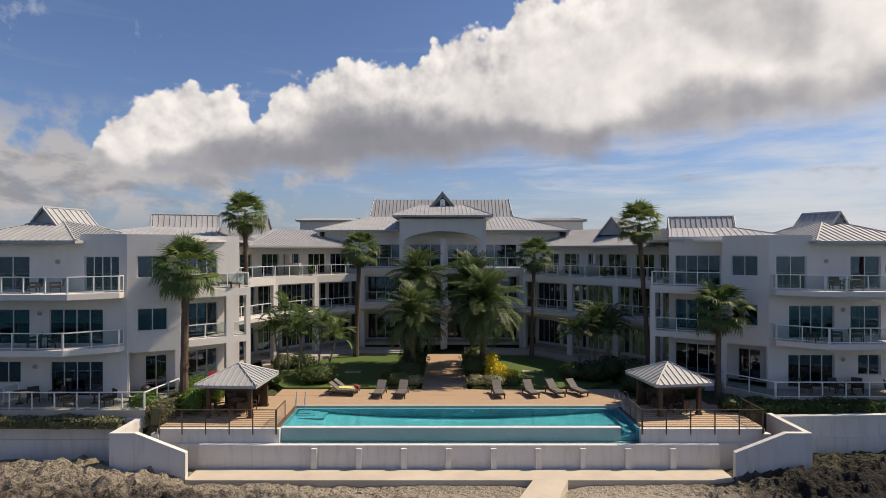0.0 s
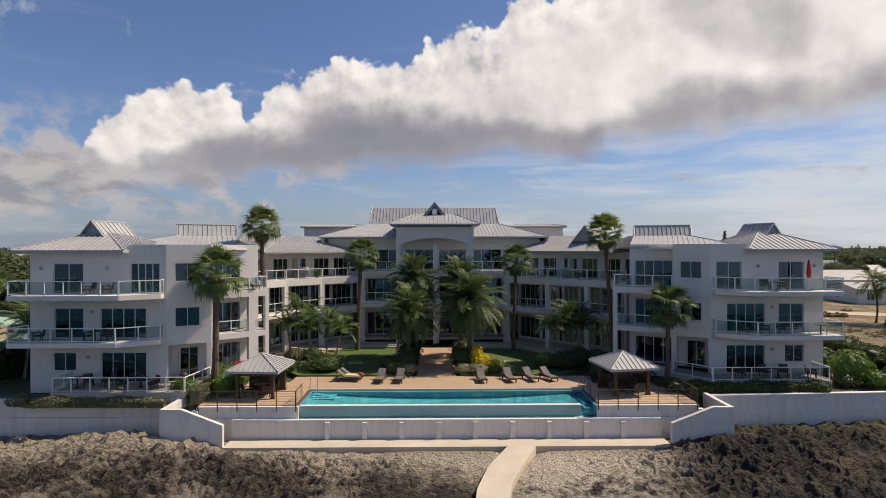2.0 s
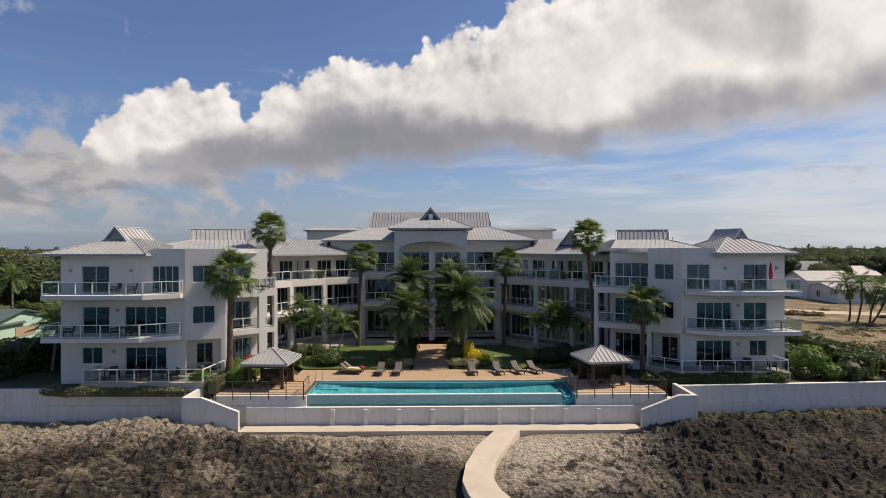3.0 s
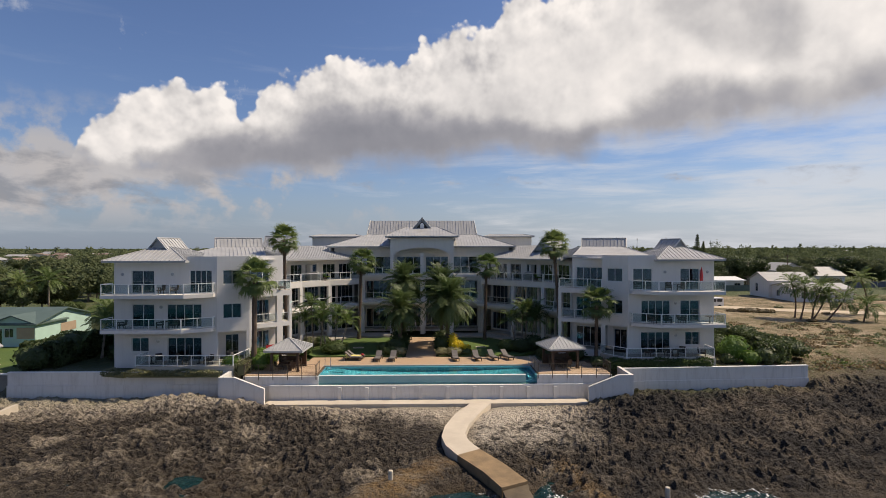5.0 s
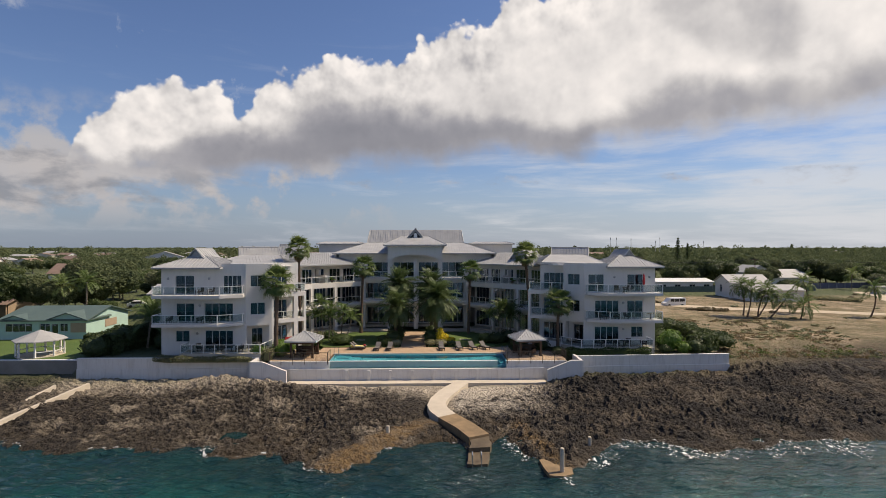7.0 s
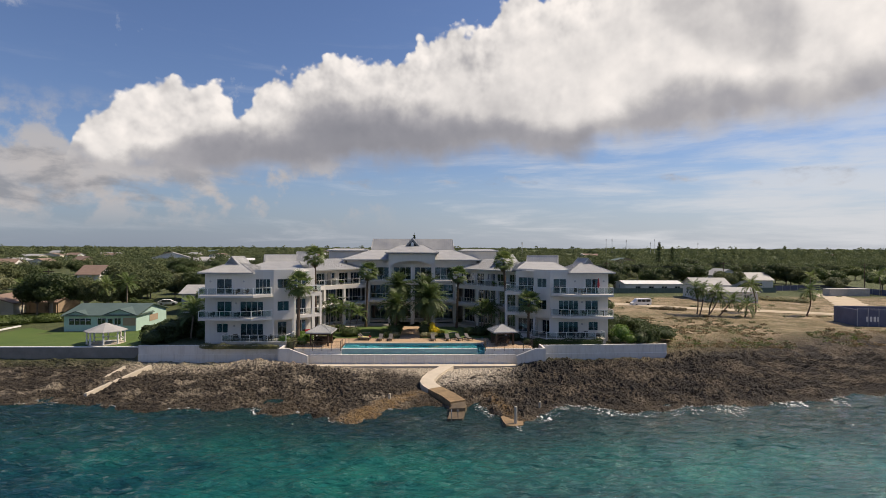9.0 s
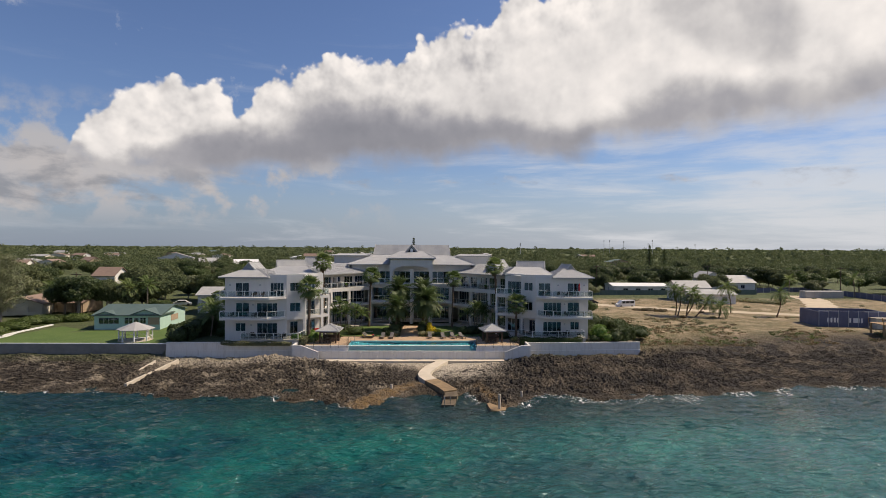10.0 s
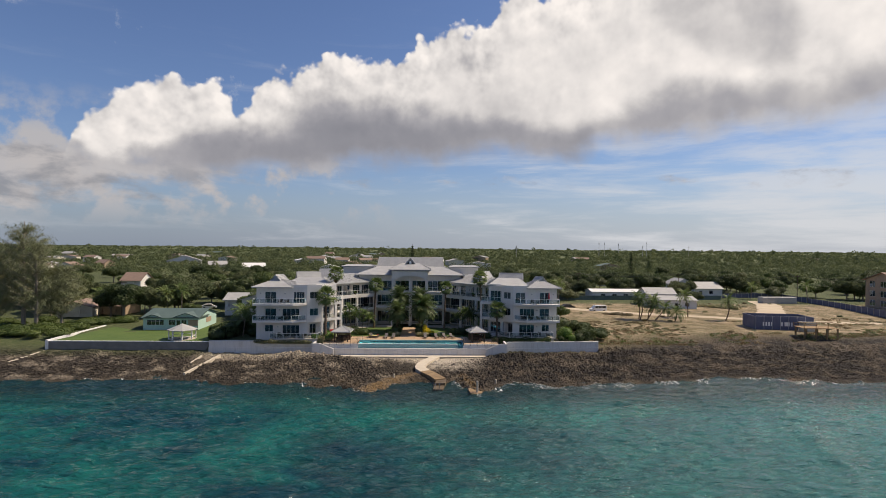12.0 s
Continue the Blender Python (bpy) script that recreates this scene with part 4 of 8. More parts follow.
inner_faces(left_wing, (LX1, LY), LA, LB, True, (0.25, 2.9), (3.4, 4.25), True)
rooms(left_wing, [(LX0 + 0.3, LY + 0.3), (LX1 - 0.2, LY + 0.3), (-17.1, 35.9 + 0.6), (-15.5, 39.5), (-19, 47), (LX0 + 0.3, 47)], (F1, F2, F3), PAR - 0.3)
bm = B()
prism(bm, [(LX0 + 0.3, 40), (-18, 40.5), (-18.5, 40.9), (LX0 + 0.3, 40.4)], 0, PAR - 0.5)
part("inner_wall", bm, "interior", left_wing)
hip_roof(left_wing, [(-30.3, 33.5), (-22.3, 33.5), (-21.6, 41.5), (-30.3, 41.5)], EAVE + 0.1, 1.35, [(-26.6, 37.0), (-25.4, 37.0), (-25.4, 39.0), (-26.6, 39.0)])
gablet(left_wing, (-26.0, 38.0, EAVE + 0.98), -16, 2.7, 2.8, 1.35)
hip_roof(left_wing, [(-25.5, 36.2), (-16.4, 39.6), (-17.0, 52.0), (-25.5, 52.0)], EAVE + 0.3, 1.1, [(-23.5, 45.2), (-19.0, 46.88), (-19.0, 48.5), (-23.5, 48.5)])
gablet(left_wing, (-22.1, 47.6, EAVE + 1.1), 112, 2.4, 5.0, 1.4)

# right wing
RY, RX0, RX1 = 36.5, 30.4, 21.5
RA, RB = (19.3, 38.2), (15.2, 40.6)
right_wing = thing("apartment_wing", "white stucco three-storey apartment wing in shade with glass balconies", "apartment building", group="wings of the complex")
front_block(right_wing, 1, RX0, RX1, RY,
            [(22.0, 24.0, F3, F3 + DOOR, 2), (26.9, 28.9, F3, F3 + DOOR, 2)],
            [(22.85, 25.85, F2, F2 + DOOR, 4), (26.9, 28.9, F2, F2 + DOOR, 2)],
            [(22.8, 25.85, F1, F1 + DOOR, 4), (27.4, 28.9, F1 + 0.85, F1 + DOOR, 2)],
            [(25.3, 8.2), (29.7, 8.2), (26.4, 5.0), (26.4, 1.7)])


def right_inner(wing):
    fa = Face(RA, (RX1, RY))
    L = fa.len
    storeys(fa, wing, [(0.2 * L, 0.78 * L, F3 + 0.82, F3 + DOOR, 2), (0.2 * L, 0.78 * L, F2 + 0.75, F2 + DOOR, 2), (0.3, L - 0.12, F1 - 0.05, F2 - 0.55, 0)], z1=PAR)
    rec = Face(fa.at(0, -1.6, 0)[:2], fa.at(L, -1.6, 0)[:2])
    storeys(rec, wing, [(0.7, 2.1, F1, F1 + DOOR, 2)], th=0.2, z0=F1 - 0.3, z1=F2 - 0.3)
    slab(wing, [tuple(fa.at(*p)[:2]) for p in ((0, 0, 0), (L, 0, 0), (L, -1.6, 0), (0, -1.6, 0))], F1 - 0.9, F1 - 0.02, "porch_floor", "floor_tile")
    fb = Face(RB, RA)
    L = fb.len
    bm = B()
    g = (0.35, L - 0.1)
    fill_wall(bm, fb, -0.9, F3 - 0.02, 0.45, [(*g, F1 - 0.03, F2 - 0.45, 0), (*g, F2, F3 - 0.55, 0)])
    part("terrace_frame", bm, "stucco", wing)
    deep = 2.0
    for z in (F1, F2, F3):
        slab(wing, [tuple(fb.at(*p)[:2]) for p in ((0, -0.45, 0), (L, -0.45, 0), (L, -deep, 0), (0, -deep, 0))], z - 0.32, z - 0.02, "terrace_floor", "floor_tile")
    rw = Face(fb.at(1.0, -deep, 0)[:2], fb.at(L, -deep, 0)[:2])
    storeys(rw, wing, [(0.45, L - 1.25, z, z + DOOR, 4) for z in (F1, F2, F3)], z1=PAR)
    railing(wing, [tuple(fb.at(g[0], -0.2, 0)[:2]), tuple(fb.at(g[1], -0.2, 0)[:2])], F2, 0.95)
    railing(wing, [tuple(fb.at(0.1, -deep, 0)[:2]), tuple(fb.at(0.1, -0.12, 0)[:2]), tuple(fb.at(L - 0.05, -0.12, 0)[:2])], F3)


right_inner(right_wing)
rooms(right_wing, [(RX0 - 0.3, RY + 0.3), (RX0 - 0.3, 48), (18.5, 48), (17.4, 42.0), (RA[0] + 0.3, RA[1] + 0.8), (RX1 + 0.2, RY + 0.3)], (F1, F2, F3), PAR - 0.3)
bm = B()
prism(bm, [(19, 42.3), (RX0 - 0.3, 42.3), (RX0 - 0.3, 42.7), (19, 42.7)], 0, PAR - 0.5)
part("inner_wall", bm, "interior", right_wing)
hip_roof(right_wing, [(24.2, 35.8), (31.3, 35.8), (31.3, 44.0), (24.0, 44.0)], EAVE + 0.1, 1.35, [(27.0, 39.4), (28.2, 39.4), (28.2, 41.4), (27.0, 41.4)])
gablet(right_wing, (27.6, 40.4, EAVE + 1.0), 22, 2.35, 2.4, 1.2)
hip_roof(right_wing, [(17.0, 41.6), (25.2, 38.2), (26.5, 53.0), (18.0, 53.0)], EAVE + 0.3, 1.1, [(20.0, 48.8), (24.5, 46.93), (24.5, 50.2), (20.0, 50.2)])
gablet(right_wing, (23.0, 49.4, EAVE + 1.05), 72, 2.4, 5.0, 1.4)


# ---- the curved middle parts ----
def middle(wing, pts, sgn):
    """Terraced galleries between a wing and the centre, along pts (left to right)."""
    for i, (a, b) in enumerate(zip(pts, pts[1:])):
        f = Face(a, b)
        L = f.len
        bm = B()
        fill_wall(bm, f, -0.9, G3 - 0.08, 0.4, [(0.25, L - 0.25, -0.9, G2 - 0.75, 0), (0.25, L - 0.25, G2, G3 - 0.75, 0)])
        part("gallery_frame", bm, "stucco", wing)
        # projecting ledge over the ground floor
        bm = B()
        f.box(bm, -0.3, L + 0.3, 0.003, 0.55, G2 - 0.42, G2 - 0.12)
        part("ledge", bm, "stucco", wing)
        deep = 2.6
        for z in (G1 - 0.5, G2, G3):
            slab(wing, [tuple(f.at(*p)[:2]) for p in ((0, -0.4, 0), (L, -0.4, 0), (L, -deep, 0), (0, -deep, 0))], z - 0.3, z - 0.08, "terrace_floor", "floor_tile")
        railing(wing, [tuple(f.at(0.25, -0.2, 0)[:2]), tuple(f.at(L - 0.25, -0.2, 0)[:2])], G2, 0.95)
        railing(wing, [tuple(f.at(0.05, -0.12, 0)[:2]), tuple(f.at(L - 0.05, -0.12, 0)[:2])], G3 - 0.08)
        rw = Face(f.at(-0.4, -deep, 0)[:2], f.at(L + 0.4, -deep, 0)[:2])
        W = rw.len
        storeys(rw, wing, [(W * 0.12, W * 0.46, G3, G3 + GDOOR, 3), (W * 0.56, W * 0.9, G3, G3 + GDOOR, 3)] + [(W * a, W * b, z, z + 2.3, 4) for z in (G1 - 0.4, G2) for a, b in ((0.05, 0.48), (0.53, 0.96))], z1=EAVE - 0.25)
        if i == 1:
            bm = B()
            d = L * (0.62 if sgn < 0 else 0.36)
            f.box(bm, d - 0.13, d + 0.13, -deep + 0.9, -0.25, G3 - 0.08, G3 + 1.1)
            f.box(bm, d - 0.13, d + 0.13, -deep + 0.003, -deep + 0.9, G3 - 0.08, G3 + 1.95)
            part("divider", bm, "stucco", wing)


left_mid = thing("apartment_wing", "white stucco galleries with glass railings under a metal roof", "apartment building", group="wings of the complex")
LM = [(-17.2, 44.5), (-14.9, 49.2), (-12.0, 52.6), (-8.3, 55.4)]
middle(left_mid, LM, -1)
hip_roof(left_mid, [(-16.6, 47.2), (-8.4, 57.6), (-13.5, 65.5), (-24.0, 52.0)], EAVE - 0.1, 1.7, [(-16.8, 56.0), (-13.6, 60.0), (-14.6, 60.8), (-17.8, 56.8)])
gablet(left_mid, (-19.3, 55.2, EAVE + 1.0), 88, 3.0, 3.4, 1.9)
right_mid = thing("apartment_wing", "white stucco galleries with glass railings under a metal roof in shade", "apartment building", group="wings of the complex")
RM = [(7.9, 54.6), (11.6, 50.8), (14.9, 47.8), (17.6, 44.2)]
middle(right_mid, RM, 1)
hip_roof(right_mid, [(8.6, 57.0), (16.8, 46.4), (25.0, 52.0), (13.5, 65.0)], EAVE - 0.1, 1.7, [(13.8, 59.0), (16.8, 55.2), (17.8, 56.0), (14.8, 59.8)])
gablet(right_mid, (17.3, 53.9, EAVE + 0.9), -37, 2.7, 4.6, 1.65)


# ---- the centre ----
centre = thing("apartment_wing", "white central block with an arched loggia and raised metal roof", "apartment building", group="wings of the complex")
C1, C2, C3 = 0.3, 3.75, 7.15
CY = 55.0
COLS = [-8.1, -3.9, 0.15, 3.85, 7.9]
cf = Face((-8.3, CY), (8.1, CY))


def central(wing):
    bays = []
    for a, b in zip(COLS, COLS[1:]):
        u0, u1 = a + 0.28 + 8.3, b - 0.28 + 8.3
        bays += [(u0, u1, -0.9, C2 - 0.75, 0), (u0, u1, C2, C3 - 0.8, 0)]
    bm = B()
    fill_wall(bm, cf, -0.9, C3, 0.45, bays)
    part("loggia_frame", bm, "stucco", wing)
    bm = B()
    cf.box(bm, -0.1, cf.len + 0.1, 0.003, 0.25, C3 - 0.35, C3 - 0.02)
    part("cornice", bm, "stucco", wing)
    bm = B()
    cf.box(bm, 0, cf.len, 0.003, 0.8, C2 - 0.55, C2 - 0.2)
    part("ledge", bm, "stucco", wing)
    deep = 2.4
    for z in (C1 - 0.6, C2, C3):
        slab(wing, [tuple(cf.at(*p)[:2]) for p in ((0, -0.45, 0), (cf.len, -0.45, 0), (cf.len, -deep, 0), (0, -deep, 0))], z - 0.3, z - 0.004, "terrace_floor", "floor_tile")
    rw = Face(cf.at(0, -deep, 0)[:2], cf.at(cf.len, -deep, 0)[:2])
    plan = []
    for a, b in zip(COLS, COLS[1:]):
        u0, u1 = a + 0.3 + 8.3, b - 0.25 + 8.3
        plan += [(u0, u1, C1 - 0.55, C1 + 2.0, 4), (u0, u1, C2, C2 + 2.4, 4), (u0, u1, C3, C3 + 2.35, 3)]
    storeys(rw, wing, plan, z1=11.0)
    for a, b in zip(COLS, COLS[1:]):
        for z in (C2, C3):
            railing(wing, [(a + 0.28, CY + 0.12), (b - 0.28, CY + 0.12)], z, 1.0)
    # side walls of the upper storey
    for x0, x1 in ((-8.3, -8.0), (7.8, 8.1)):
        bm = B()
        box(bm, x0, x1, CY + deep + 0.26, CY + 8, C3, 10.99)
        part("wall", bm, "stucco", wing)
    for f in (Face((-12.3, CY + 2.41), (-8.3, CY + 2.41)), Face((8.1, CY + 2.41), (12.1, CY + 2.41))):
        storeys(f, wing, [(1.2, 3.2, C3 - 0.2, C3 + 1.9, 3)], z0=5.8, z1=10.75)
    # the porch: pillars, an arch between them, its own roof
    f = Face((-4.3, CY - 0.5), (4.25, CY - 0.5))
    bm = B()
    for c in (0.0, f.len - 0.5):
        f.box(bm, c, c + 0.5, -0.5, 0, -0.9, 12.0)
    f.box(bm, f.len / 2 - 0.22, f.len / 2 + 0.22, -0.5, -0.05, -0.9, 10.1)
    # arch: a flat segment cut out of a beam
    n, half, spring, crown = 24, f.len / 2 - 0.5, 9.6, 10.75
    for i in range(n):
        ua, ub = -half + 2 * half * i / n, -half + 2 * half * (i + 1) / n
        um = (ua + ub) / 2
        low = spring + (crown - spring) * math.sqrt(max(0, 1 - (um / half) ** 2))
        f.box(bm, f.len / 2 + ua, f.len / 2 + ub, -0.5, -0.003, low, 12.0)
    part("arch", bm, "stucco", wing)
    bm = B()
    f.box(bm, 0, f.len, -3.4, -0.5, 11.7, 12.0)
    part("porch_ceiling", bm, "stucco", wing)
    hip_roof(wing, [(-4.95, CY - 1.1), (4.9, CY - 1.1), (4.9, CY + 6), (-4.95, CY + 6)], 12.3, 1.35, [(-2.2, CY + 3.4), (2.15, CY + 3.4), (2.15, CY + 5), (-2.2, CY + 5)])
    # dormer with a dark triangular window
    gablet(wing, (-0.05, CY + 4.2, 13.0), 0, 3.3, 2.6, 1.95)
    y = CY + 4.2 - 1.3 - 0.13
    bm = B()
    v = [[bm.verts.new(p) for p in ((-1.2, yy, 13.12), (1.1, yy, 13.12), (-0.05, yy, 14.45))] for yy in (y, y + 0.05)]
    bm.faces.new(v[0]), bm.faces.new(v[1][::-1])
    for i in range(3):
        bm.faces.new((v[0][i], v[1][i], v[1][(i + 1) % 3], v[0][(i + 1) % 3]))
    bmesh.ops.recalc_face_normals(bm, faces=bm.faces)
    win = part("dormer_window", bm, "black", wing, "dark triangular window with white bars")
    for x0, x1, z1 in ((-0.32, -0.2, 14.1), (0.1, 0.22, 14.1)):
        bm = B()
        box(bm, x0, x1, y - 0.04, y - 0.002, 13.1, z1)
        part("bar", bm, "white", win)
    bm = B()
    box(bm, -0.2, 0.1, y - 0.03, y - 0.002, 13.1, 14.2)
    part("panel", bm, "white", win)
    bm = B()
    box(bm, -1.35, 1.25, y - 0.05, y - 0.002, 13.0, 13.1)
    part("sill", bm, "white", win)
    # main roof, lower sides and the raised ridge
    hip_roof(wing, [(-13.2, CY + 1.4), (13.0, CY + 1.4), (13.0, CY + 20), (-13.2, CY + 20)], 10.95, 1.75, [(-8.2, CY + 8.6), (8.0, CY + 8.6), (8.0, CY + 13), (-8.2, CY + 13)])
    hip_roof(wing, [(-8.6, CY + 9.7), (8.2, CY + 9.7), (8.2, CY + 13.7), (-8.6, CY + 13.7)], 12.75, 2.2, [(-8.3, CY + 11.6), (7.9, CY + 11.6), (7.9, CY + 11.8), (-8.3, CY + 11.8)])
    # flat-roofed stair towers behind
    for x0, x1 in ((-17.6, -10.0), (10.0, 17.2)):
        bm = B()
        box(bm, x0, x1, CY + 13, CY + 18, 0, 12.35)
        part("stair_tower", bm, "stucco", wing)
        hip_roof(wing, [(x0 - 0.4, CY + 12.5), (x1 + 0.4, CY + 12.5), (x1 + 0.4, CY + 18.5), (x0 - 0.4, CY + 18.5)], 12.55, 0.35, [(x0 + 1, CY + 15), (x1 - 1, CY + 15), (x1 - 1, CY + 16), (x0 + 1, CY + 16)])


central(centre)
bm = B()
box(bm, -15, 15, 62.0, 62.3, -0.9, 10.6)
part("inner_wall", bm, "interior", centre)
for x in (-13.0, 12.7):
    bm = B()
    box(bm, x, x + 0.3, 57.0, 70.0, -0.9, 10.75)
    part("wall", bm, "stucco", centre)

# ---- pool, deck and sea walls ----
DECK = -0.95


def strip(name, a, b, t, z0, z1, mat, label, cat):
    f = Face(a, b)
    bm = B()
    f.box(bm, 0, f.len, -t, 0, z0, z1)
    return tagged(part(name, bm, mat), label, cat, kind="structure")


def plan_slab(name, pts, z0, z1, mat, label, cat):
    bm = B()
    prism(bm, pts, z0, z1)
    return tagged(part(name, bm, mat), label, cat, kind="structure")


wl = strip("wall_pool_lower", (-13.4, 30.3), (15.2, 30.3), 0.3, -3.6, -1.76, "seawall", "long white stucco retaining wall below the pool", "wall")
for i in range(9):
    x = -7.2 + 2.45 * i
    bm = B()
    box(bm, x, x + 0.32, 30.12, 30.297, -3.6, -1.9)
    part("pilaster", bm, "seawall", wl)
plan_slab("wall_deck_left", [(-15.9, 30.75), (-9.1, 30.75), (-9.1, 31.0), (-15.9, 31.0)], -1.9, DECK - 0.05, "seawall", "low white stucco wall under the wooden deck", "wall")
plan_slab("wall_deck_right", [(11.0, 30.75), (17.9, 30.75), (17.9, 31.0), (11.0, 31.0)], -1.9, DECK - 0.05, "seawall", "low white stucco wall under the wooden deck", "wall")
plan_slab("terrace_left", [(-15.9, 30.602), (-9.1, 30.602), (-9.1, 30.748), (-15.9, 30.748)], -3.6, -1.78, "seawall", "white stucco ledge on the retaining wall", "ledge")
plan_slab("terrace_right", [(10.9, 30.602), (17.9, 30.602), (17.9, 30.748), (10.9, 30.748)], -3.6, -1.78, "seawall", "white stucco ledge on the retaining wall", "ledge")
plan_slab("walkway", [(-13.4, 28.7), (15.2, 28.7), (15.2, 30.11), (-13.4, 30.11)], -3.7, -3.0, "concrete", "pale concrete walk along the foot of the retaining wall", "path")


def seaside_wall(name, x0, x1, y0, y1, top, label):
    f = Face((x0, y0), (x1, y1))
    bm = B()
    f.box(bm, 0, f.len, -0.3, 0, -4.0, top)
    w = tagged(part(name, bm, "seawall"), label, "wall", kind="structure")
    bm = B()
    f.box(bm, 0, f.len, 0.002, 0.12, -4.0, top - 1.15)
    part("footing", bm, "seawall", w)
    bm = B()
    f.box(bm, 0, f.len, -0.34, 0.05, top + 0.001, top + 0.07)
    part("coping", bm, "white", w)


seaside_wall("wall_sea_left", -37.6, -17.45, 31.5, 31.5, -0.70, "weathered white seawall with rust streaks above the rocks")
seaside_wall("wall_sea_right", 19.2, 38.1, 32.4, 33.4, -0.88, "weathered white seawall above the dark rocks")


def buttress(name, xo, xi, y, yb):
    s = 1 if xi > xo else -1
    bm = B()
    prof = [(xo, -4.0), (xi, -4.0), (xi, -1.62), (xo + s * 1.35, -0.60), (xo, -0.60)]
    if s < 0:
        prof = prof[::-1]
    fr = [bm.verts.new((x, y, z)) for x, z in prof]
    bk = [bm.verts.new((x, y + 0.28, z)) for x, z in prof]
    bm.faces.new(fr), bm.faces.new(bk[::-1])
    n = len(prof)
    for i in range(n):
        bm.faces.new((fr[i], bk[i], bk[(i + 1) % n], fr[(i + 1) % n]))
    w = tagged(part(name, bm, "seawall"), "white stucco wing wall with a sloping top by the steps", "wall", kind="structure")
    bm = B()
    box(bm, min(xo, xo + s * 0.3), max(xo, xo + s * 0.3), y + 0.282, yb, -4.0, -0.604)
    part("return_wall", bm, "seawall", w)


buttress("wall_wing_left", -17.4, -13.42, 28.8, 31.5)
buttress("wall_wing_right", 19.25, 15.25, 28.8, 32.4)

# the swimming pool: a tiled basin with an overflow edge and a trough below it
pool = thing("swimming_pool", "long infinity pool of turquoise mosaic with a white overflow rim", "swimming pool")
XL, XR, YF, YB = -9.1, 10.9, 31.05, 34.75
bm = B()   # the floor is shallow at both ends and deepest in the middle
n = 40
rows = []
for i in range(n + 1):
    x = XL + (XR - XL) * i / n
    z = -1.42 - 1.25 * (1 - (2 * i / n - 1) ** 2)
    rows.append([bm.verts.new(p) for p in ((x, YF + 0.1, z), (x, YB + 0.24, z), (x, YB + 0.24, -3.05), (x, YF + 0.1, -3.05))])
for q, w in zip(rows, rows[1:]):
    for k in range(4):
        bm.faces.new((q[k], w[k], w[(k + 1) % 4], q[(k + 1) % 4]))
bm.faces.new(rows[0]), bm.faces.new(rows[-1][::-1])
bmesh.ops.recalc_face_normals(bm, faces=bm.faces)
part("pool_floor", bm, "pool_tile", pool)
for nm, q in (("back_wall", (XL, XR, YB, YB + 0.25)), ("side_wall", (XL - 0.25, XL, YF, YB + 0.25)), ("side_wall", (XR, XR + 0.25, YF, YB + 0.25))):
    bm = B()
    box(bm, *q, -2.95, DECK - 0.1)
    part(nm, bm, "pool_tile", pool)
bm = B()
box(bm, XL, XR - 0.9, YF, YF + 0.28, -2.75, -1.06)
part("overflow_wall", bm, "pool_face", pool)
bm = B()
box(bm, XL, XR - 0.9, YF - 0.02, YF + 0.30, -1.058, -1.02)
part("rim", bm, "white", pool, "white overflow rim")
bm = B()
bm.faces.new([bm.verts.new(p) for p in ((XL + 0.002, YF + 0.302, -1.085), (XR - 0.002, YF + 0.302, -1.085), (XR - 0.002, YB - 0.002, -1.085), (XL + 0.002, YB - 0.002, -1.085))])
part("pool_surface", bm, "pool_water", pool, "still turquoise pool water").visible_shadow = False
bm = B()
box(bm, XL, XR, 30.602, YF - 0.002, -2.4, -1.95)
part("trough", bm, "pool_face", pool)
bm = B()
bm.faces.new([bm.verts.new(p) for p in ((XL, 30.602, -1.70), (XR, 30.602, -1.70), (XR, YF - 0.004, -1.70), (XL, YF - 0.004, -1.70))])
part("trough_water", bm, "pool_water", pool).visible_shadow = False
bm = B()
box(bm, XL - 0.3, XR + 0.3, YB + 0.252, YB + 0.55, DECK - 0.2, DECK + 0.03)
part("coping", bm, "floor_tile", pool)
for k in range(3):
    bm = B()
    box(bm, XL + 0.1, XL + 1.9 - 0.5 * k, YB - 1.4 + 0.4 * k, YB - 0.05, -2.4, -1.46 + 0.11 * k)
    part("step", bm, "pool_tile", pool)
bm = B()
box(bm, XR - 0.6, XR - 0.02, YF + 0.3, YB - 0.05, -2.4, -1.35)
part("bench", bm, "pool_tile", pool)


def planks(name, x0, x1, y0, y1, z, label, skip=None, w=0.14):
    """Deck boards laid along x, joined into one sheet of boards."""
    bm = B()
    y = y0
    while y < y1 - 0.05:
        x = x0
        first = random.uniform(1.0, 3.5)
        while x < x1:
            e = min(x + first, x1)
            first = 3.6
            box(bm, x + 0.003, e - 0.003, y + 0.004, y + w - 0.006, z - 0.03 + random.uniform(-0.002, 0.002), z + random.uniform(-0.002, 0.002))
            x = e
        y += w
    return tagged(part(name, bm, "deck"), label, "deck", kind="stuff")


planks("deck_boards", -11.4, 12.4, YB + 0.56, 39.2, DECK, "warm brown timber deck boards beside the pool")
planks("deck_boards", -15.9, -9.42, 31.02, YB + 0.54, DECK, "warm brown timber deck boards under the pavilion")
planks("deck_boards", 11.22, 17.9, 31.02, YB + 0.54, DECK, "warm brown timber deck boards under the pavilion")
planks("deck_boards", -15.4, -11.42, YB + 0.56, 37.4, DECK, "warm brown timber deck boards beside the hedge")
planks("deck_boards", 12.42, 17.0, YB + 0.56, 36.6, DECK, "warm brown timber deck boards beside the hedge")
planks("deck_boards", -1.5, 1.75, 39.22, 52.4, DECK, "brown timber boardwalk between the palms")
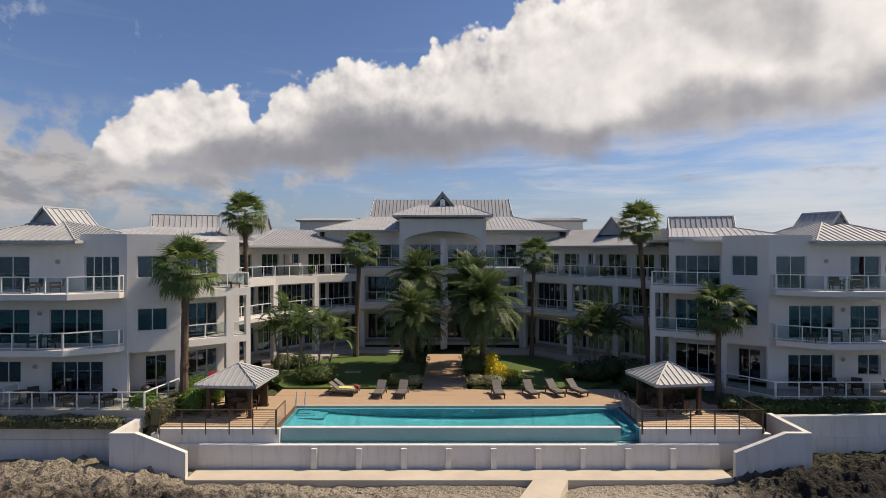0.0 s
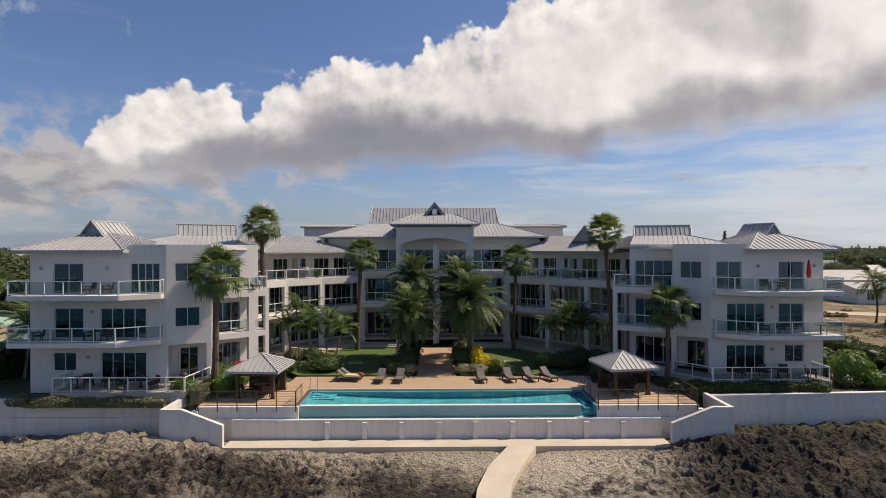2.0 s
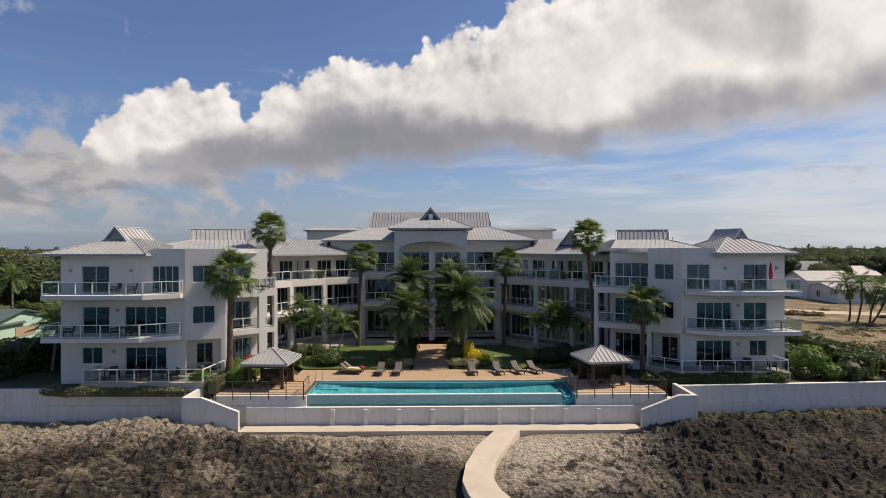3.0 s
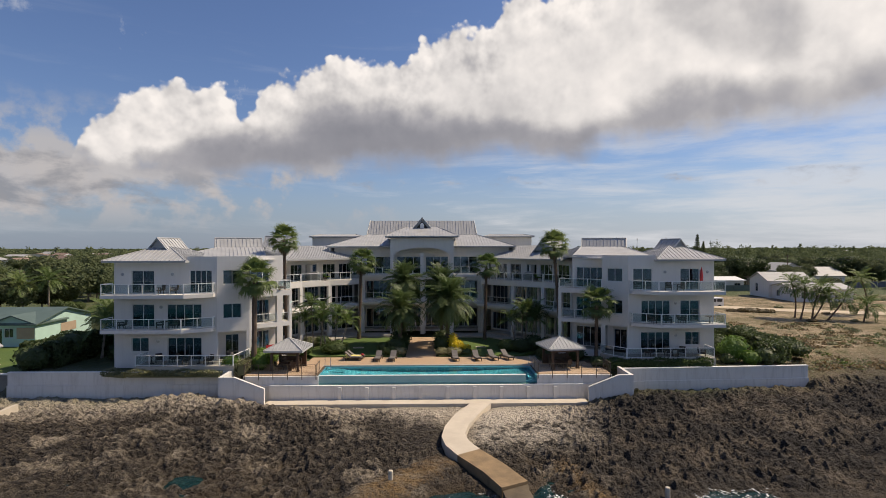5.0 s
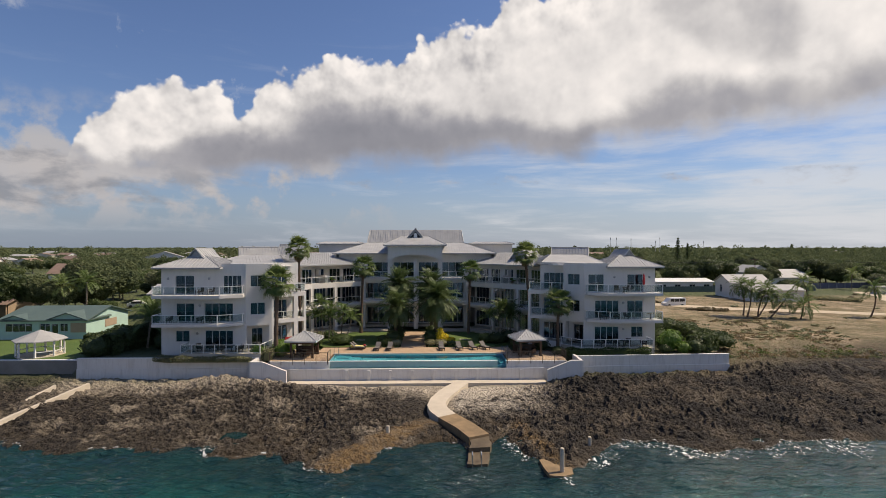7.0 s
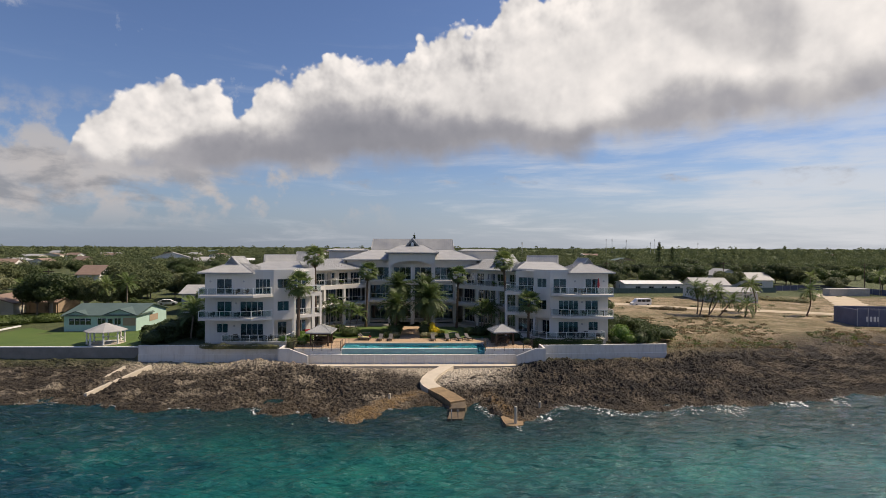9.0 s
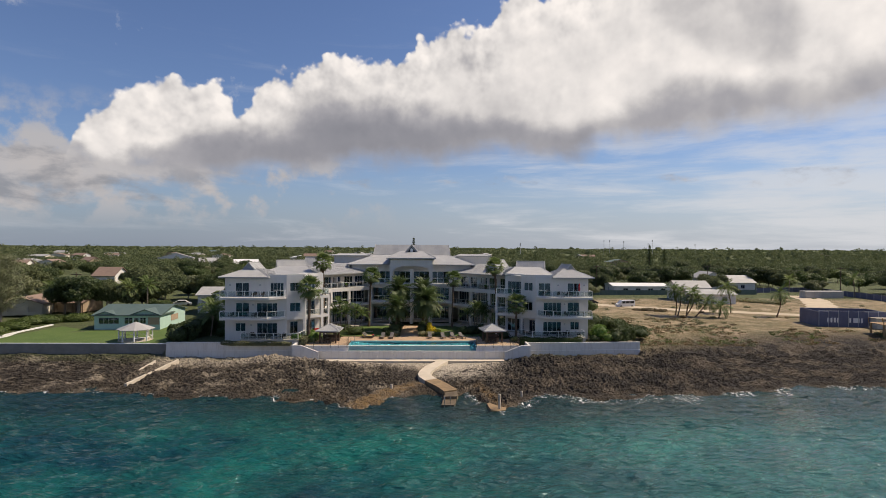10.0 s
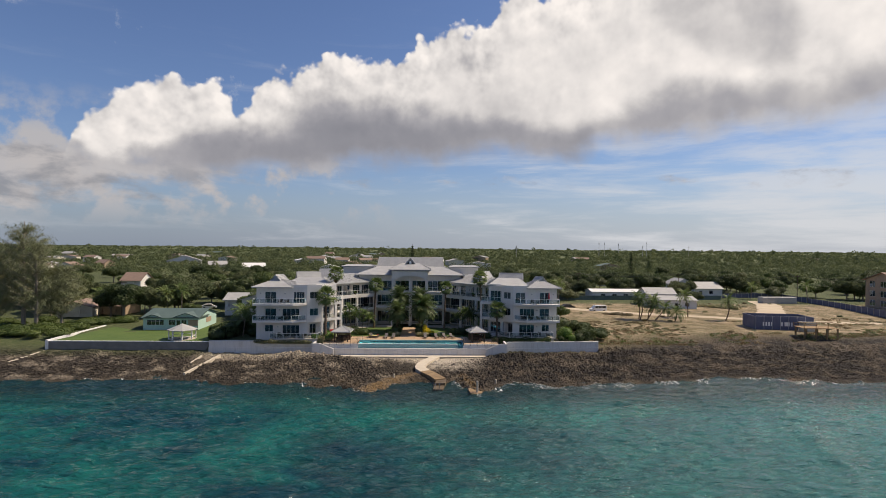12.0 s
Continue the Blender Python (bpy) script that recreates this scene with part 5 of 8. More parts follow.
for x0, x1, y0, y1 in ((-15.9, -9.2, 31.02, 37.4), (11.1, 17.9, 31.02, 37.4), (-11.4, 12.4, YB + 0.56, 39.2), (-1.5, 1.75, 39.22, 52.4)):
    plan_slab("deck_base", [(x0, y0), (x1, y0), (x1, y1), (x0, y1)], -2.2, DECK - 0.05 - 0.002 * x1 / 20, "soil_bed", "dark bearers under the deck boards", "deck")


# lawns and beds
def lawn(name, pts, z, label, mat="grass"):
    bm = B()
    prism(bm, pts, z - 0.5, z)
    return tagged(part(name, bm, mat), label, "lawn", kind="structure")


lawn("lawn_left", [(-11.3, 39.3), (-1.9, 39.3), (-1.9, 51.5), (-9.0, 51.5), (-12.5, 47.0), (-13.4, 42.0)], -0.84, "green mown garden lawn in palm shade")
lawn("lawn_right", [(2.1, 39.3), (10.5, 39.3), (13.0, 42.0), (12.0, 46.5), (8.6, 51.0), (2.1, 51.5)], -0.84, "green mown garden lawn half in shade")
plan_slab("terrace_path_left", [(-15.0, 46.0), (-12.6, 47.2), (-9.1, 51.7), (-1.9, 51.7), (-1.9, 54.7), (-8.5, 54.9), (-12.3, 52.3), (-16.0, 48.5)], -1.2, -0.70, "floor_tile", "beige paved garden terrace", "path")
plan_slab("terrace_path_right", [(2.1, 51.7), (8.7, 51.2), (12.2, 46.8), (14.0, 45.5), (15.5, 47.3), (11.8, 50.4), (8.1, 54.2), (2.1, 54.7)], -1.2, -0.70, "floor_tile", "beige paved garden terrace", "path")
plan_slab("patio_left", [(-26.2, 30.2 + 1.35), (-17.0, 30.2 + 1.35), (-16.6, 35.2), (-19.55, 34.05), (-26.2, 34.05)], -1.2, F1 - 0.03, "floor_tile", "beige tiled patio behind the white railing", "patio")
plan_slab("patio_right", [(20.4, 34.0), (29.3, 34.0), (29.3, 36.25), (21.4, 36.25), (19.2, 37.9), (18.6, 36.6)], -1.2, F1 - 0.03, "floor_tile", "beige tiled patio behind the white railing", "patio")
for sgn, wing, line in ((-1, left_wing, [(-26.1, 34.0), (-26.1, 31.65), (-17.1, 31.65), (-16.75, 35.1)]), (1, right_wing, [(18.7, 36.7), (20.5, 34.1), (29.2, 34.1), (29.2, 36.2)])):
    railing(wing, line, F1 - 0.03, 1.02)
for name, x, y in (("garden_light_box", -7.2, 44.2), ("garden_light_box", 7.0, 44.4)):
    bm = B()
    for q in ((x - 0.6, x + 0.6, y - 0.32, y - 0.2), (x - 0.6, x + 0.6, y + 0.2, y + 0.32), (x - 0.6, x - 0.48, y - 0.2, y + 0.2), (x + 0.48, x + 0.6, y - 0.2, y + 0.2)):
        box(bm, *q, -0.9, -0.80)
    tagged(part("drain_frame", bm, "concrete"), "pale concrete drain frame set in the lawn", "drain")


# pavilions beside the pool
def pavilion(at, rz, label):
    g = thing("pavilion", label, "pavilion", at, rz, "pool pavilions")
    h = 1.85
    hip_roof(g, [(h, h)[:0] or (-h, -h), (h, -h), (h, h), (-h, h)], 2.02, 0.92, [(-0.04, -0.04), (0.04, -0.04), (0.04, 0.04), (-0.04, 0.04)], 0.16, 0.36)
    for x in (-1.25, 1.25):
        for y in (-1.25, 1.25):
            bm = B()
            box(bm, x - 0.11, x + 0.11, y - 0.11, y + 0.11, 0, 1.84)
            box(bm, x - 0.15, x + 0.15, y - 0.15, y + 0.15, 0, 0.12)
            part("post", bm, "dark_wood", g, "dark timber post")
    for a, b in (((-1.25, -1.25), (1.25, -1.25)), ((1.25, 1.25), (-1.25, 1.25)), ((1.25, -1.25), (1.25, 1.25)), ((-1.25, 1.25), (-1.25, -1.25))):
        f = Face(a, b)
        bm = B()
        f.box(bm, 0.12, f.len - 0.12, -0.06, 0.06, 1.6, 1.84)
        part("beam", bm, "dark_wood", g)
    f = Face((1.25, 1.25), (-1.25, 1.25))
    bm = B()
    f.box(bm, 0.12, f.len - 0.12, -0.03, 0.03, 0.0, 1.0)
    part("back_panel", bm, "dark_wood", g)
    return g


def table(at, rz, r, h, mat, label):
    t = thing("table", label, "table", at, rz)
    bm = B()
    bmesh.ops.create_cone(bm, cap_ends=True, segments=20, radius1=r, radius2=r, depth=0.04, matrix=Matrix.Translation((0, 0, h)))
    part("tabletop", bm, mat, t)
    bm = B()
    tube(bm, [(0, 0, 0.03), (0, 0, h - 0.02)], 0.05)
    bmesh.ops.create_cone(bm, cap_ends=True, segments=14, radius1=r * 0.5, radius2=r * 0.3, depth=0.05, matrix=Matrix.Translation((0, 0, 0.025)))
    part("pedestal", bm, mat, t)
    return t


def chair(at, rz, mat="wicker", label="dark woven armchair with low back on the terrace", group="terrace chairs"):
    c = thing("armchair", label, "chair", at, rz, group)
    bm = B()
    box(bm, -0.3, 0.3, -0.3, 0.3, 0.32, 0.44)
    bmesh.ops.bevel(bm, geom=bm.edges[:], offset=0.03, segments=1, affect="EDGES")
    part("seat", bm, mat, c)
    bm = B()
    box(bm, -0.3, 0.3, 0.26, 0.34, 0.42, 0.92, pose(0, 0, 0, -8, 0, 0))
    part("backrest", bm, mat, c)
    for x in (-0.3, 0.3):
        bm = B()
        box(bm, x - 0.035, x + 0.035, -0.3, 0.26, 0.58, 0.64)
        part("armrest", bm, mat, c)
        for y in (-0.26, 0.24):
            bm = B()
            box(bm, x - 0.025, x + 0.025, y - 0.025, y + 0.025, 0, 0.58)
            part("leg", bm, mat, c)
    return c


pavilion((-12.55, 33.9, DECK), -3, "open pool pavilion with grey metal roof and dark posts")
pavilion((13.95, 34.3, DECK), 9, "open pool pavilion with grey metal roof and dark posts in shade")
for at in ((-12.6, 33.8, DECK), (13.9, 34.2, DECK)):
    table(at, 0, 0.5, 0.74, "dark_wood", "round dark timber table under the pavilion")
    for k in range(4):
        a = k * math.pi / 2 + 0.6
        chair((at[0] + 0.85 * math.cos(a), at[1] + 0.85 * math.sin(a), DECK), math.degrees(a) - 90, "dark_wood", "dark timber chair at the pavilion table", "pavilion chairs")


def cable_rail(line):
    """Slim bronze posts with cables and a flat cap."""
    r = thing("deck_railing", "slim bronze metal railing with horizontal cables along the deck", "railing", (0, 0, DECK), group="deck railings")
    for a, b in zip(line, line[1:]):
        f = Face(a, b)
        bm = B()
        f.box(bm, 0, f.len, -0.03, 0.03, 1.0, 1.04)
        part("cap", bm, "dark_metal", r)
        n = max(1, round(f.len / 1.4))
        for i in range(n + 1):
            bm = B()
            c = min(max(f.len * i / n, 0.03), f.len - 0.03)
            f.box(bm, c - 0.03, c + 0.03, -0.02, 0.02, -0.35, 1.0)
            part("post", bm, "dark_metal", r)
        for k in range(8):
            bm = B()
            f.box(bm, 0, f.len, -0.006, 0.006, 0.1 + 0.11 * k, 0.112 + 0.11 * k)
            part("cable", bm, "dark_metal", r)


cable_rail([(-15.8, 34.2), (-15.8, 30.7), (-9.25, 30.7), (-9.3, 32.6)])
cable_rail([(11.1, 32.8), (11.05, 30.7), (17.8, 30.7), (17.8, 33.0)])

# white plinth posts at the deck's corners
for x in (-15.98, 17.98):
    bm = B()
    box(bm, x - 0.2, x + 0.2, 30.6, 31.0, -3.2, -1.25)
    tagged(part("pier", bm, "seawall"), "short white stucco pier at the end of the deck", "pier")


# loungers
def lounger_build():
    g = thing("sun_lounger", "dark woven sun lounger on the pool deck", "sun lounger", (0, 0, 0), 0, "loungers by the pool")
    bm = B()
    for x in (-0.33, 0.33):
        box(bm, x - 0.03, x + 0.03, -1.0, 0.95, 0.26, 0.33)
    box(bm, -0.36, 0.36, -1.0, -0.94, 0.262, 0.328)
    box(bm, -0.36, 0.36, 0.9, 0.96, 0.262, 0.328)
    part("frame", bm, "wicker", g)
    for x in (-0.31, 0.31):
        for y in (-0.85, 0.7):
            bm = B()
            box(bm, x - 0.035, x + 0.035, y - 0.035, y + 0.035, 0, 0.27)
            part("leg", bm, "wicker", g)
    bm = B()
    box(bm, -0.31, 0.31, -0.97, 0.2, 0.33, 0.40)
    bmesh.ops.bevel(bm, geom=bm.edges[:], offset=0.025, segments=2, affect="EDGES")
    part("seat", bm, "sling", g)
    bm = B()
    box(bm, -0.31, 0.31, 0.0, 0.82, 0.0, 0.07)
    bmesh.ops.bevel(bm, geom=bm.edges[:], offset=0.025, segments=2, affect="EDGES")
    bmesh.ops.transform(bm, matrix=pose(0, 0.2, 0.34, 38, 0, 0), verts=bm.verts)
    part("backrest", bm, "sling", g)
    return g


first = lounger_build()
first.matrix_basis = pose(-4.3, 37.6, DECK, 0, 0, -6)
for x, y, rz in ((-2.78, 37.6, -5), (3.72, 37.6, 4), (5.95, 37.7, 10), (7.65, 37.9, 18), (9.15, 38.0, 24)):
    copy_thing(first, pose(x, y, DECK, 0, 0, rz))
towel_bed = copy_thing(first, pose(-6.9, 37.7, DECK, 0, 0, 84))
towel_bed2 = copy_thing(first, pose(-6.75, 38.55, DECK, 0, 0, 86))
bm = B()
box(bm, -0.85, 0.85, -0.3, 0.3, 0, 0.03, pose(-6.9, 38.1, DECK + 0.42, 0, 3, 0))
box(bm, -0.75, 0.1, -0.34, -0.30, -0.25, 0.03, pose(-6.9, 38.1, DECK + 0.42, 0, 3, 0))
tagged(part("towel", bm, "yellow"), "yellow striped towel spread over the loungers", "towel")
bm = B()
bmesh.ops.create_uvsphere(bm, u_segments=10, v_segments=7, radius=0.14, matrix=Matrix.Translation((-6.0, 38.2, DECK + 0.5)) @ Matrix.Diagonal((1.3, 1, 0.7, 1)))
tagged(part("bag", bm, "red"), "small red bag lying on the towel", "bag")

# a recliner on the upper terrace, a potted plant beside the divider
tagged(copy_thing(first, pose(-14.9, 38.4, F3 - 0.02, 0, 0, 52)), "dark woven recliner on the upper terrace", "sun lounger", "terrace loungers")
for x, y in ((-12.6, 52.6), (14.4, 49.2)):
    g = thing("potted_plant", "leafy green plant in a round clay pot on the terrace", "plant", (x, y, G3 - 0.08), 0, "terrace plants")
    bm = B()
    tube(bm, [(0, 0, 0), (0, 0, 0.3), (0, 0, 0.42)], [0.16, 0.23, 0.25], 12)
    part("pot", bm, "brown_roof", g)
    bm = B()
    for k in range(46):
        q, e = k * 2.4, radians(15 + 70 * ((k * 0.618) % 1))
        r = 0.55 + 0.25 * ((k * 0.37) % 1)
        d = Vector((math.cos(q) * math.cos(e), math.sin(q) * math.cos(e), math.sin(e)))
        w = Vector((-math.sin(q), math.cos(q), 0)) * 0.07
        b = Vector((0, 0, 0.4))
        bm.faces.new([bm.verts.new(p) for p in (b, b + d * r * 0.55 + w, b + d * r - Vector((0, 0, 0.1)), b + d * r * 0.55 - w)])
    part("leaves", bm, "leaf_bright", g)

# pool hand rails
for x, y in ((-9.3, 34.6), (11.0, 34.9)):
    g = thing("pool_handrail", "bent stainless steel handrail at the pool steps", "handrail", (x, y, DECK), 0, "pool handrails")
    for dx in (0.0, 0.55):
        bm = B()
        tube(bm, [(dx, 0.5, -0.05), (dx, 0.5, 0.75), (dx + 0.05, 0.35, 0.9), (dx + 0.1, 0.1, 0.85), (dx + 0.2, -0.6, 0.1), (dx + 0.22, -0.7, -0.3)], 0.022, 6)
        part("rail", bm, "steel", g)

# barbecue, towel and parasol on the terraces
g = thing("barbecue", "black kettle barbecue on thin legs on the patio", "barbecue", (-17.9, 33.3, F1 - 0.03))
bm = B()
bmesh.ops.create_uvsphere(bm, u_segments=16, v_segments=10, radius=0.28, matrix=Matrix.Translation((0, 0, 0.78)) @ Matrix.Diagonal((1, 1, 0.85, 1)))
part("kettle", bm, "black", g)
for k in range(3):
    bm = B()
    a = k * 2.1
    tube(bm, [(0.12 * math.cos(a), 0.12 * math.sin(a), 0.62), (0.3 * math.cos(a), 0.3 * math.sin(a), 0.0)], 0.015, 6)
    part("leg", bm, "black", g)
bm = B()
box(bm, -0.45, 0.45, -0.03, 0.03, -0.62, 0.05, Matrix.Translation((-15.2, 36.85, 0.8)) @ Matrix.Rotation(0.69, 4, "Z"))
tagged(part("towel", bm, "red"), "red towel hung over the patio railing", "towel")
g = thing("parasol", "closed red parasol standing on the upper balcony", "parasol", (28.6, 35.5, F3 - 0.02))
bm = B()
tube(bm, [(0, 0, 0), (0, 0, 2.35)], 0.025, 6)
part("pole", bm, "white", g)
bm = B()
tube(bm, [(0, 0, 0.95), (0, 0, 1.4), (0, 0, 2.1), (0, 0, 2.4)], [0.13, 0.17, 0.10, 0.02], 9)
part("canopy", bm, "red", g)
bm = B()
tube(bm, [(0, 0, 0), (0, 0, 0.08)], 0.25, 12)
part("base", bm, "concrete", g)

# furniture on the balconies
random.seed(4)
spots = []
for z in (F3 - 0.02, F2 - 0.02, F1 - 0.03):
    spots += [(-24.6, 33.2, z), (-23.4, 33.4, z), (25.2, 35.4, z), (26.6, 35.5, z)]
for x, y, z in spots + [(-28.2, 33.2, F2 - 0.02), (-21.9, 32.4, F1 - 0.03), (-19.8, 32.6, F1 - 0.03), (28.4, 34.9, F1 - 0.03), (23.2, 35.3, F1 - 0.03), (23.5, 35.2, F2 - 0.02)]:
    chair((x, y, z), random.uniform(-70, 70), "wicker")
for x, y, z in ((-24.0, 33.0, F2 - 0.02), (25.9, 35.0, F3 - 0.02), (25.9, 35.0, F1 - 0.03), (-20.8, 33.0, F1 - 0.03), (-25.2, 32.9, F1 - 0.03), (29.3, 35.2, F2 - 0.02)):
    table((x, y, z), 0, 0.45, 0.72, "wicker", "round dark woven table on the terrace")

# ---- concrete path over the rocks to the jetty ----
PATH = [((4.7, 28.69), (6.5, 28.69)), ((3.2, 25.6), (5.3, 25.9)), ((2.3, 22.6), (4.2, 23.0)), ((2.0, 20.3), (3.75, 21.0)), ((2.25, 18.6), (3.95, 19.4)), ((3.0, 16.9), (4.6, 18.0)), ((4.5, 14.4), (6.0, 15.6)), ((5.4, 12.4), (7.1, 13.3))]
for first_row, last_row, mat, label in ((0, 5, "concrete", "curving pale concrete path laid over the rocks"), (5, 8, "stained", "brown-stained lower end of the concrete path")):
    bm = B()
    rows = []
    for i, (l, r) in list(enumerate(PATH))[first_row:last_row + 1]:
        z = -2.95 - 0.02 * i - 0.045 * max(0, i - 4) ** 1.6
        rows.append([bm.verts.new((*l, z)), bm.verts.new((*r, z)), bm.verts.new((*r, z - 1.6)), bm.verts.new((*l, z - 1.6))])
    for a, b in zip(rows, rows[1:]):
        for k in range(4):
            bm.faces.new((a[k], a[(k + 1) % 4], b[(k + 1) % 4], b[k]))
    bm.faces.new(rows[0][::-1]), bm.faces.new(rows[-1])
    bmesh.ops.recalc_face_normals(bm, faces=bm.faces)
    tagged(part("path", bm, mat), label, "path", kind="structure")
jetty = thing("jetty", "low stained concrete landing with steel ladder at the water", "jetty", (0, 0, 0))
bm = B()
prism(bm, [(5.25, 10.5), (6.9, 10.65), (7.12, 11.6), (7.02, 12.3), (7.1, 13.2), (5.45, 12.3), (5.5, 11.4)], -5.5, -3.5)
part("slab", bm, "wet_concrete", jetty)
bm = B()
prism(bm, [(4.95, 8.25), (5.6, 8.1), (6.45, 8.2), (6.7, 9.2), (6.85, 10.6), (5.2, 10.46), (5.12, 9.3)], -5.5, -3.84)
part("lower_step", bm, "wet_concrete", jetty)
for x in (5.35, 6.0):
    bm = B()
    tube(bm, [(x, 8.75, -3.85), (x, 8.75, -3.15), (x, 8.45, -3.0), (x, 8.1, -3.15), (x, 8.02, -4.8)], 0.03, 6)
    part("ladder_rail", bm, "steel", jetty)
for name, x, y, h in (("bollard", 11.6, 6.9, 1.25), ("bollard", 15.0, 11.9, 0.3), ("bollard", -1.2, 13.6, 0.75)):
    bm = B()
    tube(bm, [(x, y, -4.6), (x, y, -3.5 + h - 0.05), (x, y, -3.5 + h)], [0.15, 0.15, 0.12], 12)
    tagged(part(name, bm, "concrete"), "pale concrete mooring post on the rocks", "bollard", group="mooring posts")
bm = B()
prism(bm, [(10.6, 6.3), (11.5, 6.1), (12.3, 6.5), (12.5, 7.9), (12.0, 8.8), (11.2, 9.6), (10.4, 9.1), (10.45, 7.6)], -5.5, -3.92)
tagged(part("landing", bm, "stained"), "broken brown concrete landing among the rocks", "landing", kind="structure")
for a, b, w in (((-35.6, 16.2), (-34.2, 28.0), 0.32), ((-69.6, 22.4), (-68.4, 31.6), 0.4), ((-37.9, 23.0), (-37.3, 27.4), 0.25)):
    f = Face(a, b)
    bm = B()
    n = 9
    rows = []
    for i in range(n + 1):
        u, zz = f.len * i / n, -3.32 + 0.7 * i / n + random.uniform(-0.04, 0.04)
        e = w * random.uniform(0.54, 0.62)
        rows.append([bm.verts.new(f.at(u, k, q)) for k, q in ((-e, zz - 1.2), (e, zz - 1.2), (e, zz), (-e, zz))])
    for q, r in zip(rows, rows[1:]):
        for k in range(4):
            bm.faces.new((q[k], q[(k + 1) % 4], r[(k + 1) % 4], r[k]))
    bm.faces.new(rows[0]), bm.faces.new(rows[-1])
    bmesh.ops.recalc_face_normals(bm, faces=bm.faces)
    tagged(part("concrete_strip", bm, "concrete"), "weathered concrete strip crossing the rocks", "concrete strip", kind="stuff")

# ---- plants ----
rng = np.random.default_rng(7)


def tri_mesh(name, verts, faces, mat):
    me = bpy.data.meshes.new(name)
    v, fc = np.asarray(verts, np.float32), np.asarray(faces, np.int32)
    me.vertices.add(len(v))
    me.vertices.foreach_set("co", v.reshape(-1))
    me.loops.add(fc.size)
    me.loops.foreach_set("vertex_index", fc.reshape(-1))
    me.polygons.add(len(fc))
    me.polygons.foreach_set("loop_start", np.arange(0, fc.size, fc.shape[1], dtype=np.int32))
    me.update(calc_edges=True)
    me.materials.append(M[mat])
    return me


def leaf_cloud(centres, normals, size, r=rng, jitter=0.7, slim=0.55):
    """Small pointed leaves (a diamond each) at the centres, roughly facing the normals."""
    n = len(centres)
    nn = normals + r.normal(0, jitter, (n, 3))
    nn /= np.linalg.norm(nn, axis=1, keepdims=True) + 1e-9
    a = np.cross(nn, r.normal(0, 1, (n, 3)))
    a /= np.linalg.norm(a, axis=1, keepdims=True) + 1e-9
    b = np.cross(nn, a)
    s = (size * r.uniform(0.6, 1.35, n))[:, None] if np.isscalar(size) else (size * r.uniform(0.6, 1.35, n))[:, None]
    v = np.stack([centres - a * s, centres - b * s * slim + nn * s * 0.12, centres + a * s, centres + b * s * slim + nn * s * 0.12], 1).reshape(-1, 3)
    return v, np.arange(n * 4).reshape(n, 4)


def blob_points(n, centre, radii, r=rng, shell=0.55):
    d = r.normal(0, 1, (n, 3))
    d /= np.linalg.norm(d, axis=1, keepdims=True)
    rad = shell + (1 - shell) * r.random(n) ** 0.6
    wob = 1 + 0.22 * np.sin(d[:, 0] * 5 + centre[0]) * np.sin(d[:, 1] * 6 + centre[1] * 2) * np.cos(d[:, 2] * 5)
    return np.array(centre) + d * (rad * wob)[:, None] * np.array(radii), d


def crown_mesh(name, lobes, per, size, mat, seed):
    r = np.random.default_rng(seed)
    vs, fs, o = [], [], 0
    for c, rad in lobes:
        p, d = blob_points(int(per * rad[0] * rad[1] / 2.0), c, rad, r)
        v, f = leaf_cloud(p, d + np.array((0, 0, 0.4)), size, r)
        vs.append(v), fs.append(f + o)
        o += len(v)
    return tri_mesh(name, np.concatenate(vs), np.concatenate(fs), mat)


def lobes_for(seed, h, w, n):
    r = np.random.default_rng(seed)
    out = [((0, 0, h * 0.62), (w * 0.36, w * 0.36, h * 0.26))]
    for i in range(n):
        a = i * 2.4 + r.uniform(-0.4, 0.4)
        q = w * r.uniform(0.22, 0.40)
        out.append(((q * math.cos(a), q * math.sin(a), h * r.uniform(0.48, 0.86)), tuple(w * r.uniform(0.15, 0.24) * np.array((1, 1, 0.75)))))
    return out


def tree_build(seed, h, w, n, mat, size=0.20, per=700, label="spreading green broadleaf tree", trunk="bark_grey"):
    g = thing("tree", label, "tree", group="trees")
    lob = lobes_for(seed, h, w, n)
    part("crown", crown_mesh("crown", lob, per, size, mat, seed), mat, g)
    bm = B()
    tube(bm, [(0, 0, -0.3), (0.05, 0.03, h * 0.2), (0.0, 0.08, h * 0.4), (0, 0, h * 0.62)], [0.035 * h, 0.026 * h, 0.02 * h, 0.008 * h], 8)
    for c, rad in lob[1:]:
        tube(bm, [(0, 0.05, h * 0.3), (c[0] * 0.5, c[1] * 0.5, h * 0.3 + (c[2] - h * 0.3) * 0.6), c], [0.014 * h, 0.009 * h, 0.003 * h], 5)
    part("trunk", bm, trunk, g)
    return g


